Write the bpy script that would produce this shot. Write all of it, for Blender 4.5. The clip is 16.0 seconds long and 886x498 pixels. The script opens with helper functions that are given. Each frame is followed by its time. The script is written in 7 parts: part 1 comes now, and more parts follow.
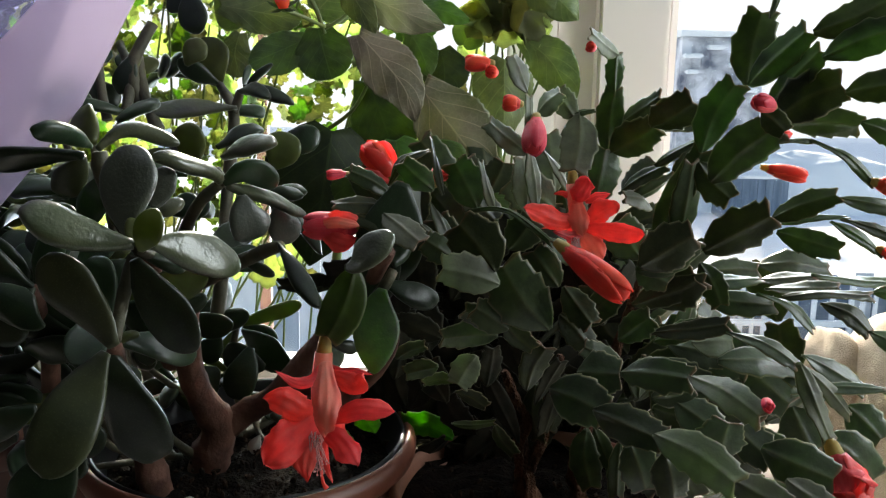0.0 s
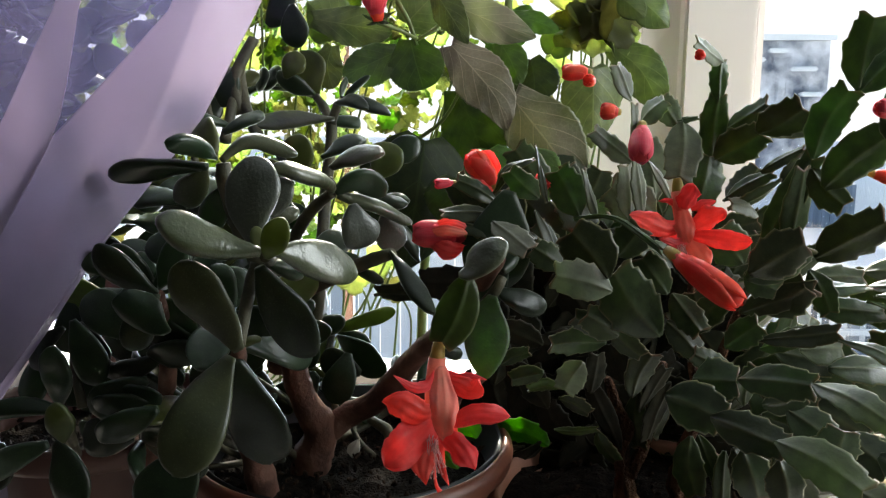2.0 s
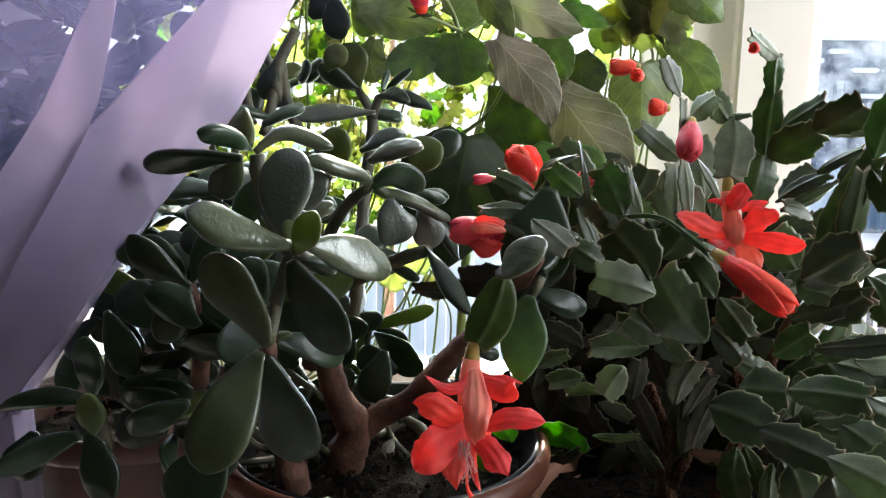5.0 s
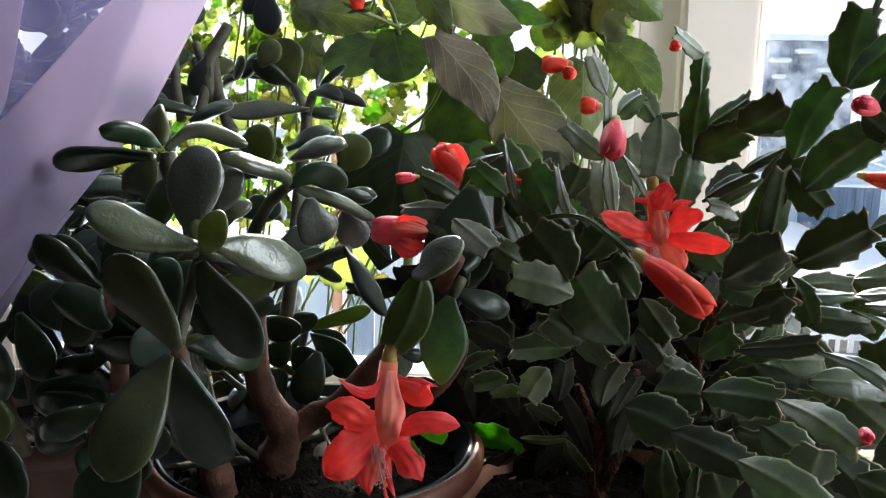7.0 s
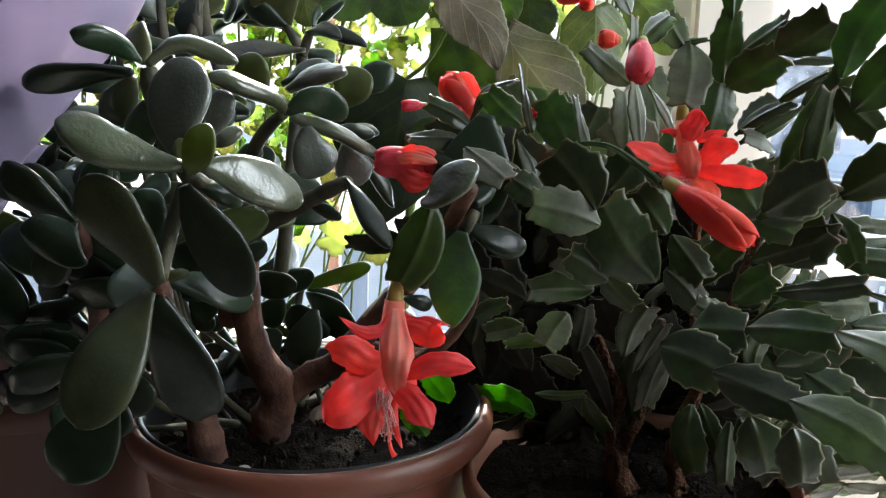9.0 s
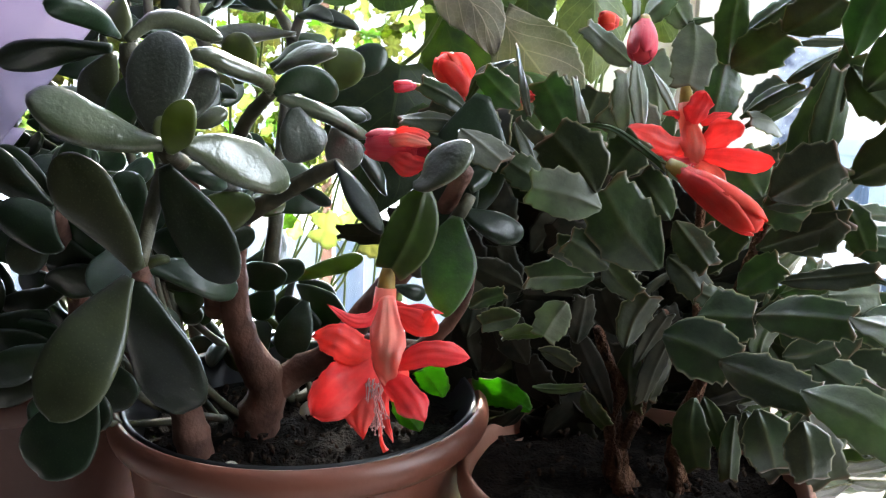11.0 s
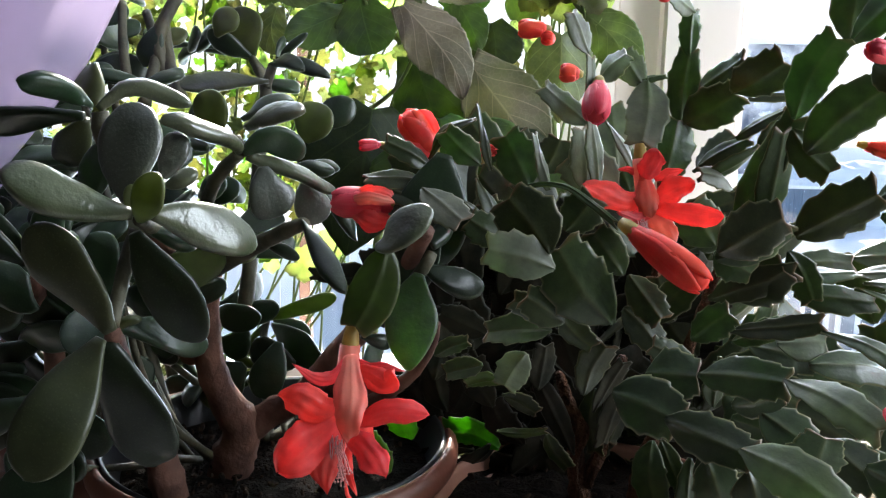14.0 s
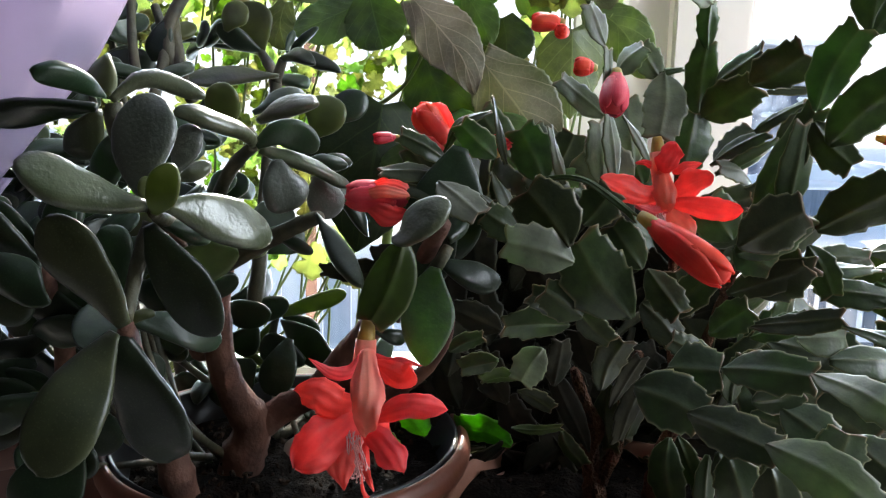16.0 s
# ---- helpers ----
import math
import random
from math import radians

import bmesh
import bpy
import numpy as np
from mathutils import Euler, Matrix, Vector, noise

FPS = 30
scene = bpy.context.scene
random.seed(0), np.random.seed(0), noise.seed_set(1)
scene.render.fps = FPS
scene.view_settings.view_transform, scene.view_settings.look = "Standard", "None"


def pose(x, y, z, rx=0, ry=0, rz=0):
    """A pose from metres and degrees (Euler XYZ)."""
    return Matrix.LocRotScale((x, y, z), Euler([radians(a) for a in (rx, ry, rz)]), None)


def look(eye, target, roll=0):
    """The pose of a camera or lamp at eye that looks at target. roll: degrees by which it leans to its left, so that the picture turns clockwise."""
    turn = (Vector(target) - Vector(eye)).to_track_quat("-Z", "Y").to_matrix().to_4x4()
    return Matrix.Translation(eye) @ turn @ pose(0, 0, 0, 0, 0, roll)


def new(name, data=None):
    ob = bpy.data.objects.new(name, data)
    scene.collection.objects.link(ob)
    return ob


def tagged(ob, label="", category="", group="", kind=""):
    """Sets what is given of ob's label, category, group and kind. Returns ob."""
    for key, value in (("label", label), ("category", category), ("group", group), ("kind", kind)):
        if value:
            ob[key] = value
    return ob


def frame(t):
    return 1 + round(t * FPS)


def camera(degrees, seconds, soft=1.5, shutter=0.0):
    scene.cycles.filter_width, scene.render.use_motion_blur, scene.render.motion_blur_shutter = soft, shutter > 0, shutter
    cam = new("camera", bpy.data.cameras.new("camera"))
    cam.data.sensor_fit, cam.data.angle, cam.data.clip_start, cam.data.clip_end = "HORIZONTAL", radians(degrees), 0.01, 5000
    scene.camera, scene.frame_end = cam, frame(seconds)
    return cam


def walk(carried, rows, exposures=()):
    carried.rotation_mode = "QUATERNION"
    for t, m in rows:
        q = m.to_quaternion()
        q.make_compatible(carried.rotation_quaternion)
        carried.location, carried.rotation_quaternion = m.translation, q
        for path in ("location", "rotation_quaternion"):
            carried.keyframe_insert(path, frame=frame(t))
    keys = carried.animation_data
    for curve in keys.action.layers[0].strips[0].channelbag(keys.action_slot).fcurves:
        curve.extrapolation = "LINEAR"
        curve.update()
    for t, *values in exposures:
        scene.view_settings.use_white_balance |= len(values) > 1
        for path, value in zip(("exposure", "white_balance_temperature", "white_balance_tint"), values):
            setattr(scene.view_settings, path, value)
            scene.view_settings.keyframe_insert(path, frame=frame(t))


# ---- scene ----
cam = camera(53.6, 16.0, soft=1.25)
METRES, EYE, TILT, LEAN, TURN = 0.27, 1.25, -11.0, -1.0, 0.0
ROWS = [
    (0.0, 0.0, 0.0, 0.0, 0.0, 0.0, 0.0),
    (0.5, 0.0087, 0.0019, 0.0027, 0.0, 0.01, 0.02),
    (1.0, -0.021, -0.0115, 0.003, 0.59, 0.19, 0.18),
    (1.5, -0.0489, -0.0179, -0.0015, 1.92, 0.37, 0.27),
    (2.0, -0.0989, -0.0299, -0.0007, 3.66, 0.51, 0.07),
    (2.5, -0.1616, -0.0391, -0.0047, 5.49, 0.52, -0.4),
    (3.0, -0.2035, -0.0418, -0.0078, 7.03, 0.46, -0.74),
    (3.5, -0.2238, -0.0332, -0.011, 7.61, 0.43, -0.9),
    (4.0, -0.1854, -0.0158, -0.0022, 7.57, 0.43, -0.94),
    (4.5, -0.1398, 0.0058, 0.0066, 7.55, 0.43, -0.97),
    (5.0, -0.0836, 0.0203, -0.0014, 6.74, 0.35, -1.09),
    (5.2, -0.0674, 0.0216, 0.0004, 6.26, 0.4, -1.12),
    (7.3, 0.0113, 0.063, 0.0056, 4.87, 0.21, -1.08),
    (7.5, 0.0125, 0.0577, 0.0084, 4.82, 0.21, -1.09),
    (8.0, -0.0037, 0.0636, -0.0118, 4.8, 0.19, -1.08),
    (8.5, -0.0354, 0.1172, -0.047, 4.59, 0.05, -1.09),
    (9.0, -0.0314, 0.2037, -0.0989, 4.5, -0.11, -1.13),
    (9.2, -0.0288, 0.2428, -0.1452, 4.46, -0.06, -1.2),
    (9.7, -0.029, 0.268, -0.176, 4.4, -0.1, -1.2),
    (11.3, -0.0319, 0.2607, -0.0992, 4.24, -0.2, -1.21),
    (11.5, -0.0292, 0.2512, -0.0876, 4.27, -0.25, -1.22),
    (12.0, -0.0203, 0.2314, -0.0681, 4.26, -0.18, -1.23),
    (12.5, -0.0033, 0.2239, -0.0621, 4.19, -0.17, -1.23),
    (13.0, -0.001, 0.2073, -0.0519, 3.76, 0.17, -1.01),
    (13.5, 0.0168, 0.2136, -0.0474, 3.49, 0.39, -0.89),
    (14.0, 0.009, 0.2116, -0.0452, 3.37, 0.49, -0.8),
    (14.5, -0.0003, 0.2014, -0.053, 3.36, 0.51, -0.81),
    (15.0, -0.0095, 0.2258, -0.0658, 3.38, 0.48, -0.8),
    (15.5, -0.0238, 0.2319, -0.065, 3.41, 0.5, -0.79),
    (16.0, -0.0168, 0.2276, -0.0564, 3.42, 0.53, -0.82),
]
# ---------------------------------------------------------------- world and lights
EXPOSURE = 1.12
STOPS = ((0, -0.42, 6850, 6), (1, -0.46, 6850, 6), (2, -0.24, 6950, 7), (3.5, 0.20, 6750, 10), (5, 0.24, 6750, 8), (7.5, -0.14, 6600, 8), (9, 0.04, 6600, 8), (11.5, 0.62, 6300, 10), (12.5, 0.58, 6300, 10), (13.5, 0.28, 6350, 10), (14.5, 0.16, 6400, 10), (16, 0.06, 6450, 10))
SUN_FROM = Vector((0.10, 0.86, 0.50)).normalized()
walk(cam, [(t, pose(0, 0, EYE, TILT, LEAN, TURN) @ pose(METRES * x, METRES * y, METRES * z, 90 + pitch, roll, yaw))
           for t, x, y, z, yaw, pitch, roll in ROWS], exposures=[(t, EXPOSURE + e, kelvin, tint) for t, e, kelvin, tint in STOPS])

world = bpy.data.worlds.new("winter_sky")
scene.world = world
world.use_nodes = True
wn = world.node_tree.nodes
sky = wn.new("ShaderNodeTexSky")
sky.sky_type = "NISHITA"
sky.sun_disc = False
sky.sun_elevation = math.asin(SUN_FROM.z)
sky.sun_rotation = math.atan2(SUN_FROM.x, SUN_FROM.y)
sky.air_density = 1.2
sky.dust_density = 2.0
world.node_tree.links.new(sky.outputs[0], wn["Background"].inputs[0])
wn["Background"].inputs[1].default_value = 0.15

sun_data = bpy.data.lights.new("sun", "SUN")
sun_data.energy = 5.0
sun_data.angle = radians(2.4)
sun_data.color = (1.0, 0.93, 0.82)
sun = new("sun", sun_data)
sun.matrix_world = look(SUN_FROM * 20, (0, 0, 0))

# daylight entering through the window opening
area = bpy.data.lights.new("window_daylight", "AREA")
area.shape = "RECTANGLE"
area.size, area.size_y = 1.6, 1.2
area.energy = 56
area.color = (0.70, 0.85, 1.0)
daylight = new("window_daylight", area)
daylight.matrix_world = look((0.10, 1.06, 1.56), (0.05, 0.0, 1.60))

# added lamp in an unseen side opening, filling in light from the right
side_area = bpy.data.lights.new("side_fill_light", "AREA")
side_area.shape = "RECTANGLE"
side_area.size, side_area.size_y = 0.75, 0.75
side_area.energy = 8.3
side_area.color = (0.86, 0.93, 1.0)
side_fill = new("side_fill_light", side_area)
side_fill.matrix_world = look((1.03, 0.32, 1.56), (0.02, 0.44, 1.14))


# ---------------------------------------------------------------- materials
def mat_base(name):
    m = bpy.data.materials.new(name)
    m.use_nodes = True
    return m, m.node_tree.nodes, m.node_tree.links, m.node_tree.nodes["Principled BSDF"]


def noise_ramp(n, l, scale, c1, c2, detail=4, coord="Object", lo=0.35, hi=0.65, stretch=None):
    tc = n.new("ShaderNodeTexCoord")
    tex = n.new("ShaderNodeTexNoise")
    tex.inputs["Scale"].default_value = scale
    tex.inputs["Detail"].default_value = detail
    if stretch:
        mp = n.new("ShaderNodeMapping")
        mp.inputs["Scale"].default_value = stretch
        l.new(tc.outputs[coord], mp.inputs[0])
        l.new(mp.outputs[0], tex.inputs[0])
    else:
        l.new(tc.outputs[coord], tex.inputs[0])
    ramp = n.new("ShaderNodeValToRGB")
    ramp.color_ramp.elements[0].position, ramp.color_ramp.elements[1].position = lo, hi
    ramp.color_ramp.elements[0].color = (*c1, 1)
    ramp.color_ramp.elements[1].color = (*c2, 1)
    l.new(tex.outputs[0], ramp.inputs[0])
    return ramp, tex


def add_bump(n, l, bsdf, height, strength=0.3, distance=0.001):
    b = n.new("ShaderNodeBump")
    b.inputs["Strength"].default_value = strength
    b.inputs["Distance"].default_value = distance
    l.new(height, b.inputs["Height"])
    l.new(b.outputs[0], bsdf.inputs["Normal"])
    return b


def plain(name, c1, c2, rough=0.6, scale=30, bump=0.2, dist=0.001, stretch=None, metal=0.0, fine=0, spec=0.5):
    m, n, l, p = mat_base(name)
    ramp, tex = noise_ramp(n, l, scale, c1, c2, stretch=stretch)
    l.new(ramp.outputs[0], p.inputs["Base Color"])
    p.inputs["Roughness"].default_value = rough
    p.inputs["Metallic"].default_value = metal
    p.inputs["Specular IOR Level"].default_value = spec
    h = tex
    if fine:
        _, h = noise_ramp(n, l, fine, c1, c2)
    add_bump(n, l, p, h.outputs[0], bump, dist)
    return m


def leafy(name, c1, c2, rough, glow, fac, scale=40, fine=420, bump=0.25, coat=0.0, veins=False, vary=0.25, spec=0.5, margin=None, specks=0.0, grain=0.35, dappled=0.5):
    """Leaf surface: mottled colour, per-leaf variation, fine relief, and light shining through from behind."""
    m, n, l, p = mat_base(name)
    ramp, tex = noise_ramp(n, l, scale, c1, c2)
    info = n.new("ShaderNodeObjectInfo")
    hsv = n.new("ShaderNodeHueSaturation")
    mr = n.new("ShaderNodeMapRange")
    mr.inputs["To Min"].default_value, mr.inputs["To Max"].default_value = 1 - vary, 1 + vary
    l.new(info.outputs["Random"], mr.inputs[0])
    l.new(mr.outputs[0], hsv.inputs["Value"])
    l.new(ramp.outputs[0], hsv.inputs["Color"])
    colour = hsv.outputs[0]
    _, fine_tex = noise_ramp(n, l, fine, c1, c2, detail=2)
    blend = n.new("ShaderNodeMath")
    blend.operation = "MULTIPLY_ADD"
    blend.inputs[1].default_value = grain
    patch = n.new("ShaderNodeMath")
    patch.operation = "MULTIPLY"
    _, patch_tex = noise_ramp(n, l, scale * 1.6, c1, c2, detail=2)
    l.new(patch_tex.outputs[0], patch.inputs[0])
    l.new(fine_tex.outputs[0], patch.inputs[1])
    l.new(patch.outputs[0], blend.inputs[0])
    l.new(tex.outputs[0], blend.inputs[2])
    height = blend.outputs[0]
    through_hsv = n.new("ShaderNodeHueSaturation")
    through_hsv.inputs["Color"].default_value = (*glow, 1)
    hue = n.new("ShaderNodeMapRange")
    hue.inputs["To Min"].default_value, hue.inputs["To Max"].default_value = 0.5 - vary * .06, 0.5 + vary * .06
    l.new(info.outputs["Random"], hue.inputs[0])
    l.new(hue.outputs[0], through_hsv.inputs["Hue"])
    l.new(hue.outputs[0], hsv.inputs["Hue"])
    l.new(mr.outputs[0], through_hsv.inputs["Value"])
    mottle = n.new("ShaderNodeMapRange")
    mottle.inputs["From Min"].default_value, mottle.inputs["From Max"].default_value = 0.35, 0.65
    mottle.inputs["To Min"].default_value, mottle.inputs["To Max"].default_value = dappled, 1.1
    _, mottle_tex = noise_ramp(n, l, scale * 2.2, c1, c2, detail=3)
    l.new(mottle_tex.outputs[0], mottle.inputs[0])
    dapple = n.new("ShaderNodeMix")
    dapple.data_type = "RGBA"
    dapple.blend_type = "MULTIPLY"
    dapple.inputs[0].default_value = 1.0
    l.new(through_hsv.outputs[0], dapple.inputs[6])
    l.new(mottle.outputs[0], dapple.inputs[7])
    trans_colour = dapple.outputs[2]
    if specks:
        vor = n.new("ShaderNodeTexVoronoi")
        vor.inputs["Scale"].default_value = 750
        tc2 = n.new("ShaderNodeTexCoord")
        l.new(tc2.outputs["Object"], vor.inputs["Vector"])
        dot = n.new("ShaderNodeMath")
        dot.operation = "LESS_THAN"
        dot.inputs[1].default_value = 0.26
        l.new(vor.outputs["Distance"], dot.inputs[0])
        amount = n.new("ShaderNodeMath")
        amount.operation = "MULTIPLY"
        amount.inputs[1].default_value = specks
        l.new(dot.outputs[0], amount.inputs[0])
        mixs = n.new("ShaderNodeMix")
        mixs.data_type = "RGBA"
        l.new(amount.outputs[0], mixs.inputs[0])
        l.new(colour, mixs.inputs[6])
        mixs.inputs[7].default_value = (c2[0] * 2.2, c2[1] * 2.1, c2[2] * 2.2, 1)
        colour = mixs.outputs[2]
    if veins:
        uv = n.new("ShaderNodeUVMap")
        sep = n.new("ShaderNodeSeparateXYZ")
        l.new(uv.outputs[0], sep.inputs[0])

        def op(kind, a, b=0.0):
            q = n.new("ShaderNodeMath")
            q.operation = kind
            for i, s in enumerate((a, b)):
                if isinstance(s, (int, float)):
                    q.inputs[i].default_value = s
                else:
                    l.new(s, q.inputs[i])
            return q.outputs[0]

        side = op("ABSOLUTE", op("SUBTRACT", sep.outputs[1], 0.5))
        run = op("ADD", op("SUBTRACT", op("MULTIPLY", sep.outputs[0], 4.6), op("MULTIPLY", side, 4.2)), op("MULTIPLY", tex.outputs[0], 0.25))
        saw = op("ABSOLUTE", op("SUBTRACT", op("FRACT", run), 0.5))
        lateral = op("LESS_THAN", saw, 0.028)
        mid = op("LESS_THAN", side, 0.012)
        vein = op("MAXIMUM", lateral, mid)
        net = n.new("ShaderNodeTexVoronoi")
        net.feature = "DISTANCE_TO_EDGE"
        net.inputs["Scale"].default_value = 230
        tcn = n.new("ShaderNodeTexCoord")
        l.new(tcn.outputs["Object"], net.inputs["Vector"])
        mesh_vein = op("MULTIPLY", op("LESS_THAN", net.outputs["Distance"], 0.06), 0.18)
        vein = op("MAXIMUM", vein, mesh_vein)
        mix = n.new("ShaderNodeMix")
        mix.data_type = "RGBA"
        l.new(op("MULTIPLY", vein, 0.7), mix.inputs[0])
        l.new(colour, mix.inputs[6])
        mix.inputs[7].default_value = (c2[0] * 1.8, c2[1] * 1.7, c2[2] * 1.6, 1)
        colour = mix.outputs[2]
        height = op("ADD", op("MULTIPLY", fine_tex.outputs[0], 0.5), op("SUBTRACT", op("ADD", op("MULTIPLY", tex.outputs[0], 0.8), op("MULTIPLY", saw, 0.55)), op("MULTIPLY", vein, 0.35)))
    # Pale edge band: the pad's yellowish margin plus a painted-in backlit rim.
    if margin:
        uv = n.new("ShaderNodeUVMap")
        sep = n.new("ShaderNodeSeparateXYZ")
        l.new(uv.outputs[0], sep.inputs[0])
        band = n.new("ShaderNodeValToRGB")
        cr = band.color_ramp
        cr.elements[0].position, cr.elements[1].position = 0.0, 1.0
        cr.elements[0].color = cr.elements[1].color = (.6, .6, .6, 1)
        for pos, val in ((.016, .60), (.042, 0), (.43, 0), (.48, .18), (.52, .18), (.57, 0), (.958, 0), (.984, .60)):
            e = cr.elements.new(pos)
            e.color = (val, val, val, 1)
        l.new(sep.outputs[1], band.inputs[0])
        mixm = n.new("ShaderNodeMix")
        mixm.data_type = "RGBA"
        l.new(band.outputs[0], mixm.inputs[0])
        l.new(colour, mixm.inputs[6])
        mixm.inputs[7].default_value = (*margin, 1)
        worn = n.new("ShaderNodeMapRange")
        worn.inputs["From Min"].default_value, worn.inputs["From Max"].default_value = 0.955, 1.0
        worn.inputs["To Max"].default_value = 0.75
        l.new(sep.outputs[0], worn.inputs[0])
        mixt = n.new("ShaderNodeMix")
        mixt.data_type = "RGBA"
        l.new(worn.outputs[0], mixt.inputs[0])
        l.new(mixm.outputs[2], mixt.inputs[6])
        mixt.inputs[7].default_value = (0.20, 0.10, 0.055, 1)
        colour = mixt.outputs[2]
    l.new(colour, p.inputs["Base Color"])
    p.inputs["Roughness"].default_value = rough
    p.inputs["Specular IOR Level"].default_value = spec
    p.inputs["Coat Weight"].default_value = coat
    p.inputs["Coat Roughness"].default_value = 0.25
    b = add_bump(n, l, p, height, bump, 0.0012)
    tr = n.new("ShaderNodeBsdfTranslucent")
    l.new(trans_colour, tr.inputs[0])
    mix = n.new("ShaderNodeMixShader")
    mix.inputs[0].default_value = fac
    l.new(p.outputs[0], mix.inputs[1])
    l.new(tr.outputs[0], mix.inputs[2])
    l.new(mix.outputs[0], n["Material Output"].inputs[0])
    return m


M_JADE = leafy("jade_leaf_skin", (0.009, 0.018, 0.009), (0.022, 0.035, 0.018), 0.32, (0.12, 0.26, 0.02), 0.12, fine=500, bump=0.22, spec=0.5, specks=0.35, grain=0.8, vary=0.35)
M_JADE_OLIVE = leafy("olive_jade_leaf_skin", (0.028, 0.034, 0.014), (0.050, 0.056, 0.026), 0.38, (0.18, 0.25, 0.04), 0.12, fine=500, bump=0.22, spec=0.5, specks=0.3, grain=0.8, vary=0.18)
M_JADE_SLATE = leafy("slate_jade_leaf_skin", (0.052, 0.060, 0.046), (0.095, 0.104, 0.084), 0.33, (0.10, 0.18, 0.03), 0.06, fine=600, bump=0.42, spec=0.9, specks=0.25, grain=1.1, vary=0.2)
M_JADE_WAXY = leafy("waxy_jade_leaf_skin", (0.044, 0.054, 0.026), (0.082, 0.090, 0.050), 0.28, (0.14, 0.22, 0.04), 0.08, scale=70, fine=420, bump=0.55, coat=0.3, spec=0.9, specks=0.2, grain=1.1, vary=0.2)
M_JADE_THIN = leafy("thin_jade_leaf_skin", (0.030, 0.037, 0.026), (0.058, 0.066, 0.048), 0.32, (0.46, 0.92, 0.04), 0.20, fine=500, bump=0.45, spec=0.6, specks=0.3, grain=1.0, vary=0.1)
M_JADE_YOUNG = leafy("young_jade_leaf_skin", (0.050, 0.066, 0.018), (0.086, 0.098, 0.030), 0.34, (0.26, 0.34, 0.05), 0.22, fine=400, bump=0.2)
M_PAD = leafy("cactus_pad_skin", (0.020, 0.031, 0.013), (0.046, 0.060, 0.029), 0.32, (0.16, 0.23, 0.06), 0.28, scale=60, fine=420, bump=0.40, grain=0.8, specks=0.15, margin=(0.22, 0.20, 0.09), vary=0.45, spec=0.5)
M_PAD_LIGHTER = leafy("lighter_cactus_pad_skin", (0.032, 0.047, 0.025), (0.064, 0.080, 0.048), 0.28, (0.16, 0.26, 0.07), 0.24, scale=60, fine=420, bump=0.40, grain=0.8, specks=0.15, margin=(0.30, 0.27, 0.12), vary=0.25, spec=0.7)
M_PAD_OLIVE = leafy("olive_cactus_pad_skin", (0.034, 0.048, 0.012), (0.060, 0.078, 0.022), 0.36, (0.20, 0.32, 0.04), 0.28, fine=500, bump=0.15, margin=(0.10, 0.11, 0.04), vary=0.1)
# Dark skin paints in the shade of the low heart, with some corky brown.
M_PAD_SHADED = leafy("corky_shaded_pad_skin", (0.009, 0.011, 0.006), (0.034, 0.030, 0.018), 0.55, (0.10, 0.12, 0.03), 0.06, scale=90, fine=500, bump=0.5, vary=0.4, spec=0.25)
# Pale pads; window sheen on up-facing ones is put into this colour.
M_PAD_PALE_LIT = leafy("pale_lit_cactus_pad_skin", (0.105, 0.112, 0.082), (0.185, 0.188, 0.145), 0.40, (0.32, 0.42, 0.18), 0.30, scale=60, fine=500, bump=0.40, grain=0.8, margin=(0.20, 0.19, 0.09))
M_PAD_YOUNG = leafy("young_cactus_pad_skin", (0.035, 0.075, 0.022), (0.055, 0.10, 0.032), 0.40, (0.34, 0.75, 0.03), 0.50, fine=900, bump=0.15, margin=(0.20, 0.19, 0.09))
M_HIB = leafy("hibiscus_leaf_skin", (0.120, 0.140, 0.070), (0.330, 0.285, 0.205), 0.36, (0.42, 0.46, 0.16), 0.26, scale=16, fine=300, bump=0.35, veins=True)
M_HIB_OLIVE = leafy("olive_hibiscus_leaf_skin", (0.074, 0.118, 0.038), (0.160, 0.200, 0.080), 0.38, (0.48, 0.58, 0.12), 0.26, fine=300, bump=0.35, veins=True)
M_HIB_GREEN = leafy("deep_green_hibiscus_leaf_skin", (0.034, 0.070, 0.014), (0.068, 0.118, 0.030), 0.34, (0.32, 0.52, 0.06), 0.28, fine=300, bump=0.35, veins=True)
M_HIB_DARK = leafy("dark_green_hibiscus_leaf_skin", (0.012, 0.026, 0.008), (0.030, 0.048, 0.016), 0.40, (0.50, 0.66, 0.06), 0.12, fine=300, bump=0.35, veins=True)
# Near-black base: the shadow on the big low leaf is put into its colour.
M_HIB_SHADED = leafy("shaded_hibiscus_leaf_skin", (0.007, 0.015, 0.004), (0.016, 0.027, 0.007), 0.60, (0.30, 0.50, 0.03), 0.05, spec=0.2, fine=300, bump=0.35, veins=True)
M_GERANIUM = leafy("geranium_leaf_skin", (0.10, 0.14, 0.040), (0.16, 0.20, 0.060), 0.6, (0.76, 0.80, 0.32), 0.66, fine=300, bump=0.4, vary=0.55)
M_GERANIUM_DARK = leafy("darker_geranium_leaf_skin", (0.050, 0.090, 0.022), (0.09, 0.14, 0.036), 0.6, (0.46, 0.64, 0.11), 0.48, fine=300, bump=0.4, vary=0.5)
M_PETAL = leafy("cactus_petal", (0.79, 0.056, 0.062), (0.88, 0.135, 0.125), 0.40, (0.96, 0.17, 0.15), 0.55, scale=90, fine=500, bump=0.3, vary=0.08, dappled=0.85)


